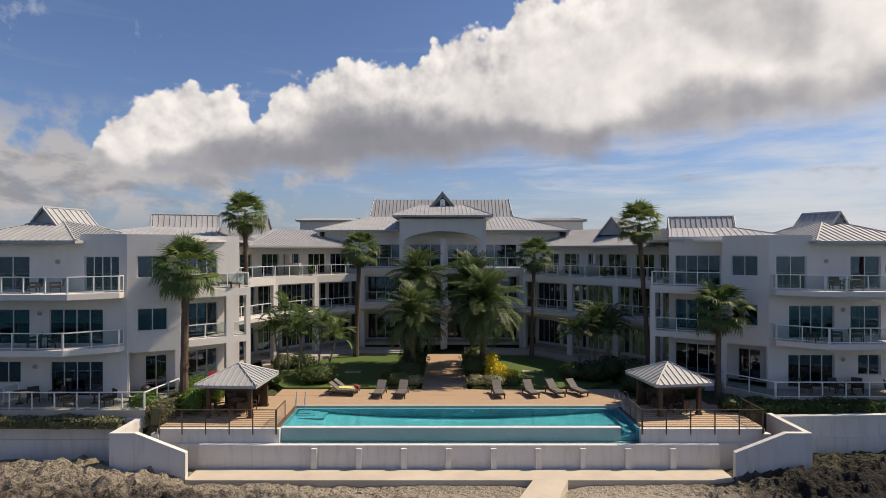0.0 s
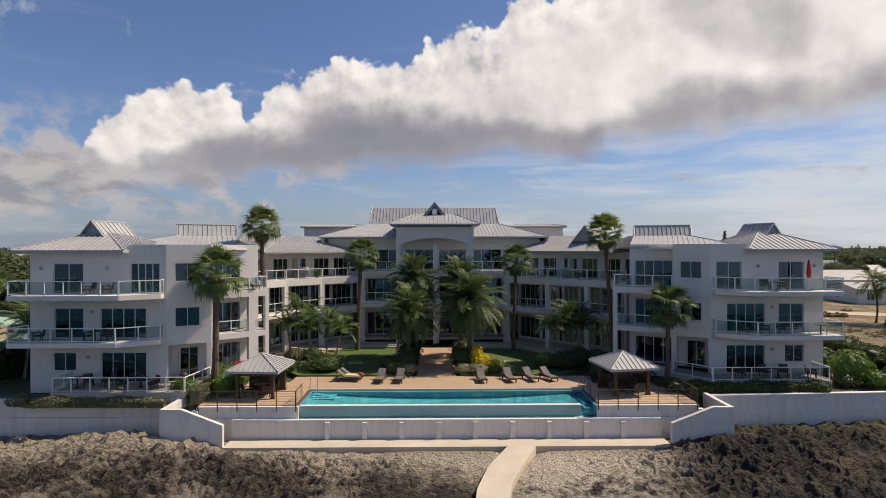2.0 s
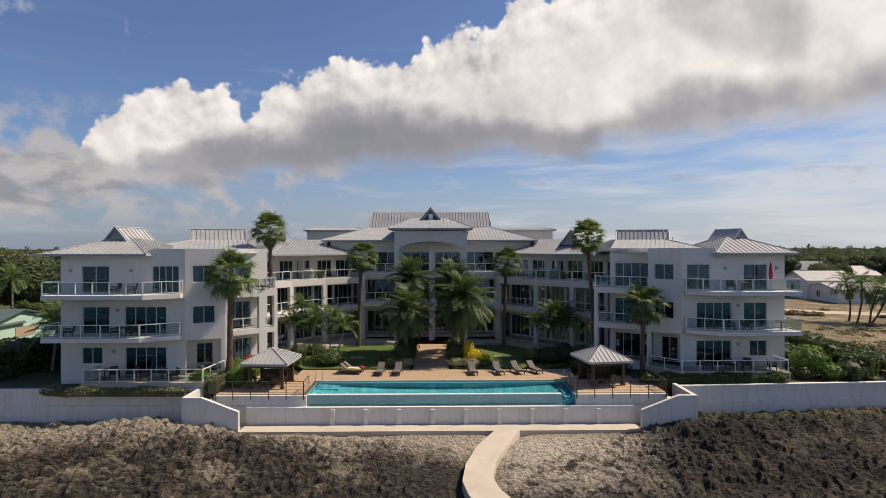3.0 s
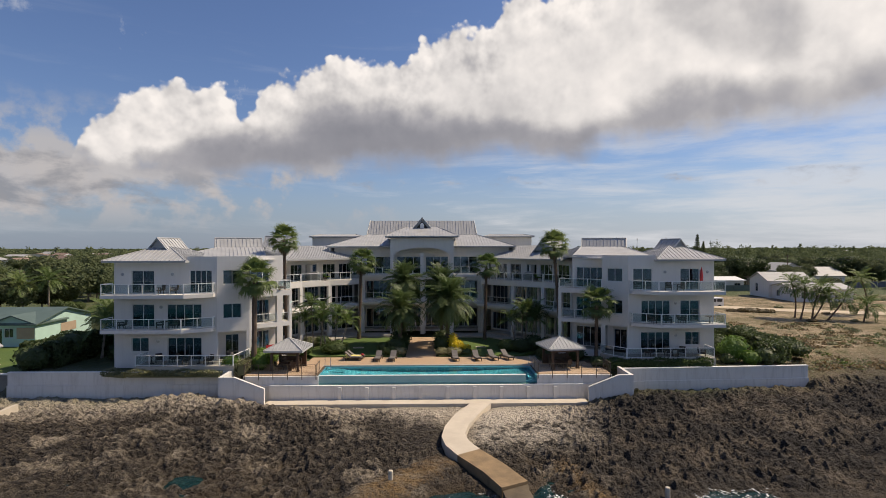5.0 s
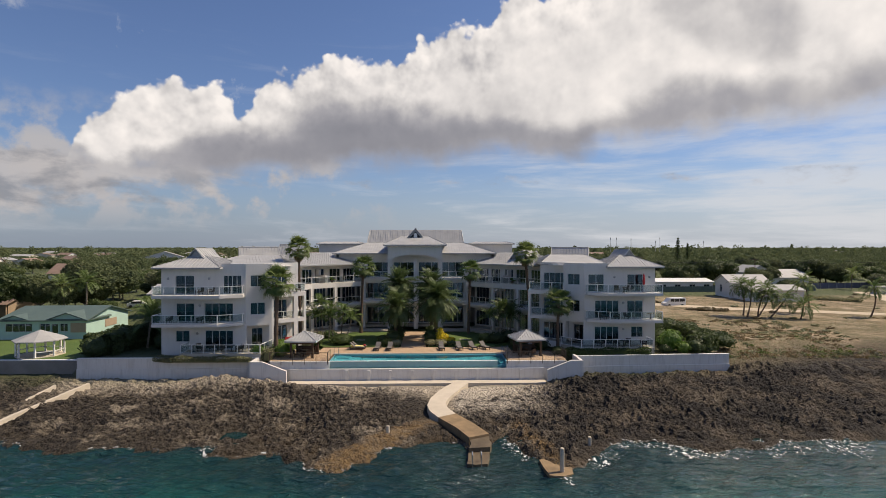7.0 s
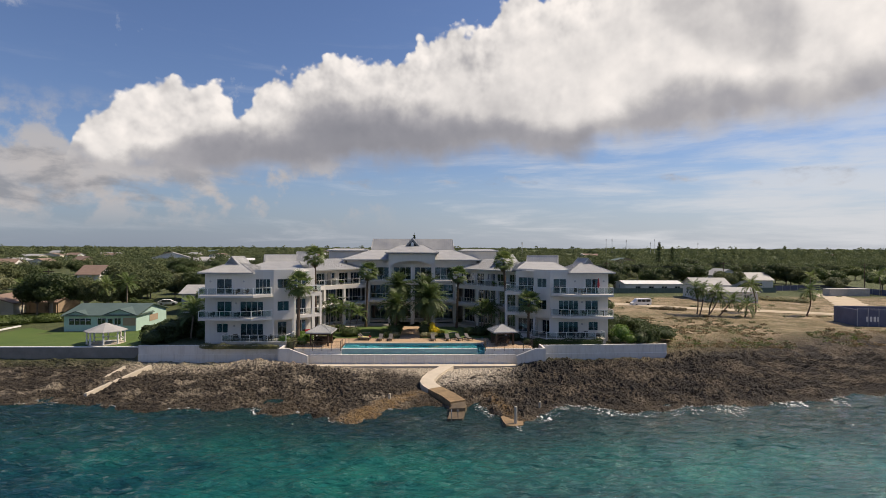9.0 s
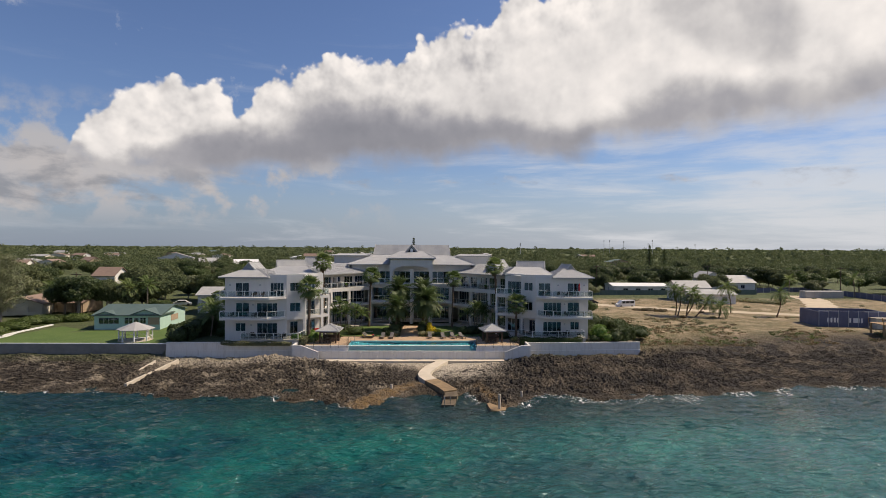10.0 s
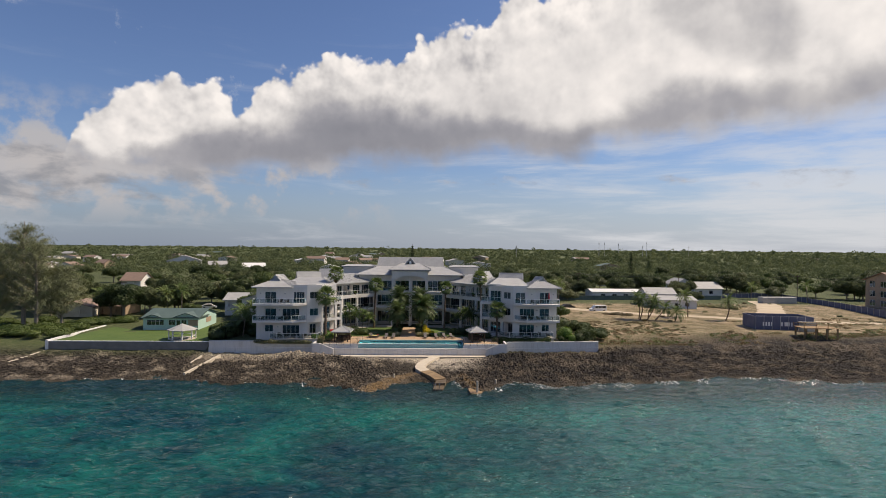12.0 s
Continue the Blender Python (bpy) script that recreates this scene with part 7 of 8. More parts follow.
house((71.0, 122.0, -0.4), 0, 17.4, 9.0, 2.9, 0.7, "stucco", "white", "long low white building with a shallow pale roof", "x", [(3.0 + 4 * i, 4.6 + 4 * i, 1.0, 2.1, 2) for i in range(4)], name="long_house")
house((111.0, 137.0, -0.3), 0, 11.0, 10.0, 3.2, 2.2, "stucco", "grey_roof", "white house with a grey gabled roof", "x", [(2.0, 3.4, 1.0, 2.2, 2), (6.0, 7.4, 1.0, 2.2, 2)])
house((103.0, 139.0, -0.3), 0, 8.0, 9.0, 4.6, 2.0, "stucco", "grey_roof", "white house with a steep grey roof", "y", [(2.0, 3.4, 2.4, 3.6, 2)])

flats = thing("apartment_block", "brown-roofed cream three-storey block behind the fence", "apartment building", (155.0, 92.0, -0.3))
f = Face((-9.5, -7.0), (9.5, -7.0))
bm = B()
ops = [(1.2 + 4.4 * i, 3.6 + 4.4 * i, 0.6 + 3.0 * k, 2.5 + 3.0 * k, 2) for i in range(4) for k in range(3)]
fill_wall(bm, f, -0.4, 9.0, 0.3, [o[:4] for o in ops])
part("wall", bm, "tan_board", flats)
for o in ops:
    window(flats, f, *o)
f2 = Face((-9.5, 7.0), (-9.5, -7.0))
bm = B()
ops = [(1.6 + 4.2 * i, 3.8 + 4.2 * i, 0.6 + 3.0 * k, 2.5 + 3.0 * k, 2) for i in range(3) for k in range(3)]
fill_wall(bm, f2, -0.4, 9.0, 0.3, [o[:4] for o in ops])
part("wall", bm, "tan_board", flats)
for o in ops:
    window(flats, f2, *o)
bm = B()
box(bm, -9.0, 9.5, -6.6, 7.0, -0.4, 0.3)
box(bm, -3.0, 9.5, -1.0, 7.0, 0.3, 8.9)
part("inner_wall", bm, "interior", flats)
r, ends = seg_roof(flats, -9.5, 9.5, -7.0, 7.0, 9.0, 2.4, "x", "brown_roof", 0.8)
for e in ends:
    part("gable", e, "tan_board", flats)

cabin = thing("site_cabin", "dark blue painted site cabin with white letter-like marks", "cabin", (87.5, 52.5, -0.75), -9)
f = Face((-7.2, -3.6), (5.4, -3.6))
bm = B()
fill_wall(bm, f, 0, 3.1, 0.15, [(9.2, 10.4, 0.1, 2.2)])
part("front_wall", bm, "blue_paint", cabin)
for a, b in (((5.4, -3.45), (5.4, 3.6)), ((-7.2, 3.6), (-7.2, -3.45))):
    ff = Face(a, b)
    bm = B()
    ff.box(bm, 0, ff.len, -0.15, 0, 0, 3.1)
    part("side_wall", bm, "blue_paint", cabin)
bm = B()
box(bm, -7.05, 5.25, 3.4, 3.6, 0, 3.1)
part("back_wall", bm, "blue_paint", cabin)
for i in range(8):
    x = -7.1 + 12.4 * i / 7
    bm = B()
    box(bm, x - 0.04, x + 0.04, -3.68, -3.602, 0, 3.35)
    part("upright", bm, "fascia", cabin)
bm = B()
box(bm, -7.2, 5.4, -3.67, -3.61, 3.25, 3.31)
part("top_bar", bm, "fascia", cabin)
for x0, w in ((-5.6, 0.35), (-5.0, 0.35), (-4.4, 0.35), (-3.8, 0.3), (-1.6, 0.3), (-0.9, 1.1), (0.5, 0.3)):
    bm = B()
    box(bm, x0, x0 + w, -3.63, -3.603, 1.0, 1.9)
    part("mark", bm, "white", cabin)
bm = B()
box(bm, 2.1, 4.9, -5.6, -3.7, 0, 2.1)
box(bm, 1.9, 5.1, -5.8, -3.7, 2.1, 2.2)
part("annex", bm, "cream", cabin)

dock = thing("timber_platform", "raised timber platform on posts beside the site cabin", "platform", (87.4, 40.6, -0.9), -4)
for x in (-3.4, -1.1, 1.2, 3.4):
    for y in (-1.6, 1.6):
        bm = B()
        box(bm, x - 0.13, x + 0.13, y - 0.13, y + 0.13, -1.2, 2.1)
        part("post", bm, "timber", dock)
for k in range(14):
    bm = B()
    box(bm, -3.75 + 0.54 * k, -3.27 + 0.54 * k, -1.9, 1.9, 2.1, 2.2)
    part("plank", bm, "timber", dock)
for y in (-1.85, 1.85):
    bm = B()
    box(bm, -3.75, 3.8, y - 0.05, y + 0.05, 2.9, 3.0)
    part("rail", bm, "timber", dock)
    for x in (-3.65, -1.2, 1.25, 3.7):
        bm = B()
        box(bm, x - 0.05, x + 0.05, y - 0.05, y + 0.05, 2.2, 2.9)
        part("baluster", bm, "timber", dock)


def board_fence(name, pts, z, h, mat, label):
    for a, b in zip(pts, pts[1:]):
        f = Face(a, b)
        g = thing(name, label, "fence", (0, 0, 0), 0, "fences")
        n = max(2, int(f.len / 2.6))
        for i in range(n):
            bm = B()
            f.box(bm, f.len * i / n + 0.03, f.len * (i + 1) / n - 0.03, -0.04, 0.04, z, z + h)
            part("board", bm, mat, g)
        for i in range(n + 1):
            bm = B()
            c = f.len * i / n
            f.box(bm, c - 0.06, c + 0.06, -0.12, -0.041, z - 0.2, z + h + 0.1)
            part("post", bm, "fascia", g)


board_fence("fence", [(128.0, 66.0), (132.0, 92.0), (134.0, 128.0), (112.0, 124.0)], -0.7, 2.2, "blue_paint", "blue hoarding fence round the dry plot")
board_fence("fence", [(40.0, 112.0), (78.0, 114.5), (108.0, 117.0)], -0.6, 2.0, "green_roof", "dark green screen fence at the back of the plot")
bm = B()
box(bm, -6.0, 6.0, -1.3, 1.3, 0, 2.6)
bmesh.ops.bevel(bm, geom=bm.edges[:], offset=0.06, segments=1, affect="EDGES")
c = tagged(part("shipping_container", bm, "grey_roof"), "pale grey ribbed shipping container by the fence", "container")
for i in range(14):
    bm = B()
    box(bm, -5.8 + 0.85 * i, -5.4 + 0.85 * i, -1.34, -1.302, 0.15, 2.45)
    part("rib", bm, "grey_roof", c)
c.matrix_basis = pose(121.0, 106.0, -0.6, 0, 0, 3)


def van(at, rz):
    g = thing("van", "white delivery van parked on the sandy track", "van", at, rz)
    bm = B()
    prof = [(-2.3, 0.35), (2.25, 0.35), (2.35, 0.9), (1.75, 1.1), (1.15, 1.9), (-2.2, 1.95), (-2.35, 1.7)]
    a = [bm.verts.new((x, -0.85, z)) for x, z in prof]
    b = [bm.verts.new((x, 0.85, z)) for x, z in prof]
    bm.faces.new(a), bm.faces.new(b[::-1])
    for i in range(len(prof)):
        j = (i + 1) % len(prof)
        bm.faces.new((a[i], b[i], b[j], a[j]))
    bmesh.ops.bevel(bm, geom=bm.edges[:], offset=0.07, segments=2, affect="EDGES")
    part("body", bm, "white", g)
    for x0, x1 in ((0.3, 1.1), (-0.8, 0.2), (-2.0, -0.95)):
        for y in (-0.87, 0.87):
            bm = B()
            box(bm, x0, x1, y - 0.01, y + 0.01, 1.2, 1.75)
            part("side_window", bm, "black", g)
    for x in (-1.45, 1.4):
        for y in (-0.8, 0.8):
            bm = B()
            bmesh.ops.create_cone(bm, cap_ends=True, segments=16, radius1=0.34, radius2=0.34, depth=0.22, matrix=Matrix.Translation((x, y, 0.34)) @ Matrix.Rotation(radians(90), 4, "X"))
            part("wheel", bm, "black", g)


van((53.3, 82.6, -0.62), 186)


def car(at, rz, mat, label):
    g = thing("car", label, "car", at, rz, "parked cars")
    bm = B()
    prof = [(-2.1, 0.3), (2.1, 0.3), (2.15, 0.7), (1.2, 0.9), (0.6, 1.4), (-0.9, 1.42), (-1.7, 0.95), (-2.15, 0.85)]
    a = [bm.verts.new((x, -0.8, z)) for x, z in prof]
    b = [bm.verts.new((x, 0.8, z)) for x, z in prof]
    bm.faces.new(a), bm.faces.new(b[::-1])
    for i in range(len(prof)):
        j = (i + 1) % len(prof)
        bm.faces.new((a[i], b[i], b[j], a[j]))
    bmesh.ops.bevel(bm, geom=bm.edges[:], offset=0.08, segments=2, affect="EDGES")
    part("body", bm, mat, g)
    for y in (-0.82, 0.82):
        bm = B()
        box(bm, -1.2, 0.75, y - 0.01, y + 0.01, 0.92, 1.32)
        part("side_window", bm, "black", g)
        for x in (-1.3, 1.3):
            bm = B()
            bmesh.ops.create_cone(bm, cap_ends=True, segments=14, radius1=0.32, radius2=0.32, depth=0.2, matrix=Matrix.Translation((x, y, 0.32)) @ Matrix.Rotation(radians(90), 4, "X"))
            part("wheel", bm, "black", g)


car((132.5, 80.0, -0.6), 80, "white", "white car parked along the blue fence")
car((134.0, 74.0, -0.6), 80, "black", "black car parked along the blue fence")
car((46.5, 90.0, -0.6), 10, "black", "dark car parked on the sandy track")
car((-58.0, 84.0, -0.6), 20, "white", "white car parked behind the bungalow")


def track(name, pts, w, z, mat, label):
    """A worn track with uneven edges."""
    bm = B()
    rows = []
    fine = []
    for a, b in zip(pts, pts[1:]):
        n = max(2, int((Vector(b) - Vector(a)).length / 2))
        fine += [Vector(a).lerp(Vector(b), i / n) for i in range(n)]
    fine.append(Vector(pts[-1]))
    for i, p in enumerate(fine):
        d = (fine[min(i + 1, len(fine) - 1)] - fine[max(i - 1, 0)]).normalized()
        s = Vector((-d.y, d.x)) * w * 0.5
        hgt = [float(height(np.array([q.x]), np.array([q.y]))[0]) + z for q in (p + s, p - s)]
        j = random.uniform(-0.4, 0.4)
        rows.append((bm.verts.new((*(p + s * (1 + j * 0.3)), hgt[0])), bm.verts.new((*p, max(hgt) + 0.04)), bm.verts.new((*(p - s * (1 - j * 0.3)), hgt[1]))))
    for a, b in zip(rows, rows[1:]):
        bm.faces.new((a[0], a[1], b[1], b[0])), bm.faces.new((a[1], a[2], b[2], b[1]))
    bmesh.ops.recalc_face_normals(bm, faces=bm.faces)
    tagged(part(name, bm, mat), label, "track", kind="structure")


track("track", [(38.0, 92.0), (50.0, 84.0), (62.0, 77.0), (78.0, 71.5), (92.0, 66.0), (104.0, 62.0), (122.0, 60.0)], 4.2, 0.05, "dirt", "pale sandy vehicle track across the dry plot")
track("road", [(92.0, 66.0), (104.0, 82.0), (114.0, 100.0), (118.0, 112.0)], 7.0, 0.07, "dirt", "pale sandy yard beside the fence")

# leaning coconut palms on the dry plot
random.seed(31)
for x, y, h, lx, b in ((58.8, 65.4, 5.8, 0.8, 0.6), (60.0, 64.6, 4.2, 2.4, 0.5), (61.2, 66.0, 5.4, 1.4, -0.7), (59.4, 67.6, 6.2, -0.4, 0.9), (62.0, 64.2, 3.6, 3.0, 0.2),
                       (66.6, 62.6, 2.6, 0.6, 0.2), (74.0, 71.0, 6.6, -1.0, 0.9), (80.9, 65.0, 5.8, 0.8, 1.2)):
    palm((x, y, -0.65), h * 0.9, (lx, 0), COCOS, 24, "wind-bent coconut palm on the dry plot", up=(72, -48), scale=1.2, trunk_r=0.13, bark_mat="bark", bend=b)
for x, y, h in ((-78.5, 66.0, 5.5), (-71.0, 74.0, 5.0), (-61.0, 66.0, 6.0), (-58.5, 67.5, 6.4), (-63.5, 69.0, 5.2), (47.0, 105.0, 6.0), (133.0, 108.0, 6.0), (121.0, 121.0, 5.0)):
    palm((x, y, -0.7), h, (random.uniform(-0.8, 0.8), 0), COCOS, 20, "coconut palm among the garden trees", up=(70, -40), scale=1.35, trunk_r=0.15, bark_mat="bark_grey")


# ---- trees ----
def place(seeds, spots):
    for i, (x, y, s) in enumerate(spots):
        t = seeds[i % len(seeds)]
        copy_thing(t, pose(x, y, -0.75, 0, 0, (i * 97) % 360) @ Matrix.Diagonal((s, s, s, 1)))


def copy_scaled(ob, x, y, s, rz):
    c = copy_thing(ob, pose(x, y, -0.75, 0, 0, rz))
    c.scale = (s, s, s * (0.9 + 0.2 * ((x * 7 + y * 3) % 1)))
    return c


PROTO = [tree_build(1, 8.0, 10.0, 8, "leaf_far", 0.20, 640), tree_build(2, 7.0, 9.0, 7, "leaf", 0.19, 640), tree_build(3, 9.0, 9.0, 9, "leaf_dark", 0.20, 640), tree_build(4, 6.0, 8.5, 7, "leaf_grey", 0.19, 600, "spreading grey-green broadleaf garden tree")]
HOME = [(-66.0, 66.5), (-45.0, 86.0), (-52.5, 90.0), (47.0, 116.0)]
for t, (x, y) in zip(PROTO, HOME):
    t.matrix_basis = pose(x, y, -0.75)
r2 = random.Random(5)
near = [(-74, 70, 1.1), (-70, 62, 0.9), (-78, 80, 1.1), (-62, 78, 1.15), (-40, 92, 1.25), (-36, 84, 1.1), (-48, 100, 1.2), (-58, 98, 1.0), (-34, 60, 0.9), (-30, 72, 1.0), (-40, 68, 0.8), (-86, 90, 1.1), (-95, 76, 1.1),
        (-104, 88, 1.2), (-92, 104, 1.2), (-112, 70, 1.0), (-118, 96, 1.1), (-27, 88, 1.1), (-20, 96, 1.1), (36, 60, 0.7), (33, 70, 0.8), (30, 84, 0.9), (38, 96, 0.9), (46, 126, 1.1), (56, 132, 1.2), (66, 138, 1.2),
        (78, 134, 1.1), (88, 130, 1.2), (97, 124, 1.0), (92, 104, 0.6), (120, 140, 1.2), (130, 146, 1.2), (141, 140, 1.2), (150, 128, 1.1), (160, 118, 1.1), (168, 104, 1.1), (172, 90, 1.1), (52, 112, 0.8), (84, 142, 1.3), (104, 152, 1.3), (128, 134, 0.9)]


def in_gap(x, y):
    """A gap in the trees before the white gabled house."""
    return 62 < y < 136 and abs(x + 35.0 + 0.516 * y) < 6.0


for x, y, s in near:
    if in_gap(x, y):
        continue
    s = s * (1.3 if x < -30 else 1.0)
    copy_scaled(PROTO[r2.randrange(4)], x, y, s, r2.uniform(0, 360))
for k in range(60):
    x, y = r2.uniform(-125, -26), r2.uniform(60, 150)
    if in_gap(x, y) or -60 < x < -42 and y < 62 or (-46 < x < -30 and y < 78):
        continue
    copy_scaled(PROTO[r2.randrange(4)], x, y, r2.uniform(0.5, 0.95), r2.uniform(0, 360))
for k in range(260):
    y = r2.uniform(105, 230)
    x = r2.uniform(-1.0, 1.0) * (y + 75)
    if in_gap(x, y) or abs(x) < 25 and y < 112 or (40 < x < 140 and y < 122) or (125 < x < 165 and y < 108):
        continue
    copy_scaled(PROTO[r2.randrange(4)], x, y, r2.uniform(0.65, 1.05), r2.uniform(0, 360))


def casuarina(at, h, w, seed):
    g = thing("casuarina_tree", "tall feathery casuarina with thin drooping grey-green foliage", "tree", at, 0, "casuarinas")
    r = np.random.default_rng(seed)
    bm = B()
    tube(bm, [(0, 0, -0.3), (0.1, 0, h * 0.3), (-0.1, 0.1, h * 0.65), (0.1, 0, h)], [0.02 * h, 0.015 * h, 0.009 * h, 0.002 * h], 7)
    P, D = [], []
    for i in range(150):
        t = 0.12 + 0.78 * r.random()
        a = r.random() * 6.28
        L = w * 0.5 * (1.15 - t) ** 0.6 * r.uniform(0.5, 1.1)
        b = np.array((0, 0, h * t))
        e = b + np.array((math.cos(a) * L, math.sin(a) * L, L * 0.55))
        tube(bm, [tuple(b), tuple((b + e) / 2 + (0, 0, 0.1)), tuple(e)], [0.05, 0.03, 0.012], 4, False)
        k = 70
        q = r.random((k, 1)) ** 0.7
        P.append(b + (e - b) * q + r.normal(0, 0.28, (k, 3)) * (0.4 + 0.9 * q))
        D.append(np.tile(e - b, (k, 1)) / max(L, 0.1))
    v, f = leaf_cloud(np.concatenate(P), np.concatenate(D), 0.36, r, 0.7, 0.10)
    part("foliage", tri_mesh("foliage", v, f, "leaf_grey"), "leaf_grey", g)
    part("trunk", bm, "bark_grey", g)


for i, (x, y, h, w) in enumerate(((-81.0, 47.5, 20.5, 11.0), (-85.5, 50.0, 23.5, 12.0), (-89.0, 47.0, 18.0, 10.0), (-78.5, 52.0, 14.0, 9.0), (-93.0, 52.0, 17.0, 9.0))):
    casuarina((x, y, -0.95), h, w * 1.3, 50 + i)
for x, y, s in ((-76, 43, 1.4), (-82, 42, 1.6), (-88, 42, 1.5), (-73, 47, 1.3), (-95, 43, 1.7), (-79, 39.5, 1.1), (-86, 38.8, 1.2), (-93, 38.0, 1.2), (-72.5, 55, 1.6), (-68, 58, 1.5), (-101, 40, 1.6)):
    bush((x, y, -1.2), (s * 2.3, s * 1.5, s * 0.6), "leaf_scrub", "loose green seaside scrub", 0.16)
for k in range(34):
    x, y, s = r2.uniform(-108, -70), r2.uniform(36, 58), r2.uniform(0.7, 1.5)
    bush((x, y, -1.15), (s * r2.uniform(1.4, 2.4), s * 1.4, s * r2.uniform(0.35, 0.75)), "leaf_scrub", "loose green seaside scrub", 0.16)
for k in range(60):
    x, y = r2.uniform(44, 120), r2.uniform(36, 104)
    if 80 < x < 96 and y < 58 or (72 < x < 88 and 86 < y < 106):
        continue
    s = r2.uniform(0.25, 0.6)
    bush((x, y, float(height(np.array([x]), np.array([y]))[0]) - 0.08), (s * 1.4, s, s * 0.45), "leaf_hedge" if k % 3 else "leaf_dry", "low dry scrub on the sandy plot", 0.13)
hedge([(86.0, 99.0), (98.0, 88.0)], 4.0, 1.0, -0.65, "leaf_hedge", "low spreading green scrub beside the cottage", 0.22)


def woods():
    """Trees out to the horizon, in one mesh: a small cloud of leaf clumps each."""
    r = np.random.default_rng(99)
    P, D, S = [], [], []
    for y0, y1, n, per, size in ((205, 420, 1500, 170, 0.40), (420, 800, 2000, 70, 0.8), (800, 1500, 1900, 26, 1.9), (1500, 3400, 1700, 14, 4.0)):
        yy = y0 + (y1 - y0) * r.random(n) ** 0.8
        xx = (r.random(n) * 2 - 1) * (yy + 80) * 0.95
        hh = r.uniform(2.6, 6.6, n) * (1 + 0.2 * (y0 > 1000)) * (0.65 + 0.9 * fbm(xx / 60.0, yy / 60.0, 2, 91))
        ww = r.uniform(5.0, 11.0, n) * (1 + (y0 > 700) * 0.8 + (y0 > 1400) * 1.5)
        tall = r.random(n) > 0.94
        hh = hh + tall * r.uniform(2.0, 9.0, n) * (1 + 0.5 * (y0 > 700))
        ww = np.where(tall, ww * 0.7, ww)
        open_land = fbm(xx / 130.0, yy / 130.0, 3, 77) < 0.33
        keep = ~open_land
        xx, yy, hh, ww = xx[keep], yy[keep], hh[keep], ww[keep]
        d = r.normal(0, 1, (len(xx), per, 3))
        d /= np.linalg.norm(d, axis=2, keepdims=True)
        d[..., 2] = np.abs(d[..., 2]) * 1.1 - 0.25
        lump = 0.75 + 0.35 * r.random((len(xx), per, 1))
        p = d * lump * np.stack([ww * 0.55, ww * 0.55, hh * 0.5], 1)[:, None, :] + np.stack([xx, yy, hh * 0.5 - 0.6], 1)[:, None, :]
        P.append(p.reshape(-1, 3)), D.append(d.reshape(-1, 3)), S.append(np.full(len(xx) * per, size))
    v, f = leaf_cloud(np.concatenate(P), np.concatenate(D) + np.array((0, 0, 0.3)), np.concatenate(S), r, 0.42, 0.7)
    tagged(part("woods", tri_mesh("woods", v, f, "leaf_far"), "leaf_far"), "low green woods and gardens reaching to the horizon", "woods", kind="stuff")


def scrub():
    """Low dry growth between the rocks and the sandy plot, too dense to count."""
    r = np.random.default_rng(41)
    for mat, n, tall, label in (("leaf_grey", 700, 0.24, "low grey-green salt scrub over the sandy plot"), ("leaf_dry", 1300, 0.24, "dead brown grass tufts over the sandy plot"), ("leaf_scrub", 170, 0.4, "green creeping scrub along the edge of the rocks")):
        x = r.uniform(32.5, 135, n)
        y = 35.5 + 1.2 * smooth(x, 60, 130) * 8 + (26 if mat != "leaf_scrub" else 9) * r.random(n) ** 1.5
        keep = (fbm(x / 7.0, y / 4.0, 3, 45) > 0.44) & ~((x > 60) & (x < 100) & (y > 44) & (y < 62)) & ~((x < 37.5) & (y > 36))
        x, y = x[keep], y[keep]
        z = height(x, y)
        per = 26
        d = r.normal(0, 1, (len(x), per, 3))
        d /= np.linalg.norm(d, axis=2, keepdims=True)
        d[..., 2] = np.abs(d[..., 2])
        s = r.uniform(0.5, 1.5, len(x))[:, None, None]
        p = d * s * np.array((0.75, 0.6, tall)) * r.uniform(0.5, 1.0, (len(x), per, 1)) + np.stack([x, y, z], 1)[:, None, :]
        v, f = leaf_cloud(p.reshape(-1, 3), d.reshape(-1, 3), 0.15, r, 0.6, 0.5)
        tagged(part("scrub", tri_mesh("scrub", v, f, mat), mat), label, "scrub", kind="stuff")


woods()
scrub()

# houses among the woods
r3 = random.Random(21)
WALLS, ROOFS = ("stucco", "cream", "stucco", "tan_board"), ("grey_roof", "brown_roof", "white", "grey_roof", "green_roof")


def far_house(x, y, w, d, h, rise, wall, roof, rz):
    g = thing("house", "%s house with a %s roof among the trees" % ({"stucco": "white", "cream": "cream", "tan_board": "tan"}[wall], {"grey_roof": "grey", "brown_roof": "brown", "white": "white", "green_roof": "green"}[roof]), "house", (x, y, -0.6), rz, "far houses")
    bm = B()
    f = Face((-w / 2, -d / 2), (w / 2, -d / 2))
    n = max(2, int(w / 3))
    fill_wall(bm, f, 0, h, 0.2, [(w * (i + 0.3) / n, w * (i + 0.7) / n, h - 2.0, h - 0.8) for i in range(n)])
    box(bm, -w / 2, w / 2, -d / 2 + 0.5, d / 2, 0, h)
    part("wall", bm, wall, g)
    r, ends = seg_roof(g, -w / 2, w / 2, -d / 2, d / 2, h, rise, "x" if r3.random() < 0.6 else "y", roof, 0.5)
    for e in ends:
        part("gable", e, wall, g)


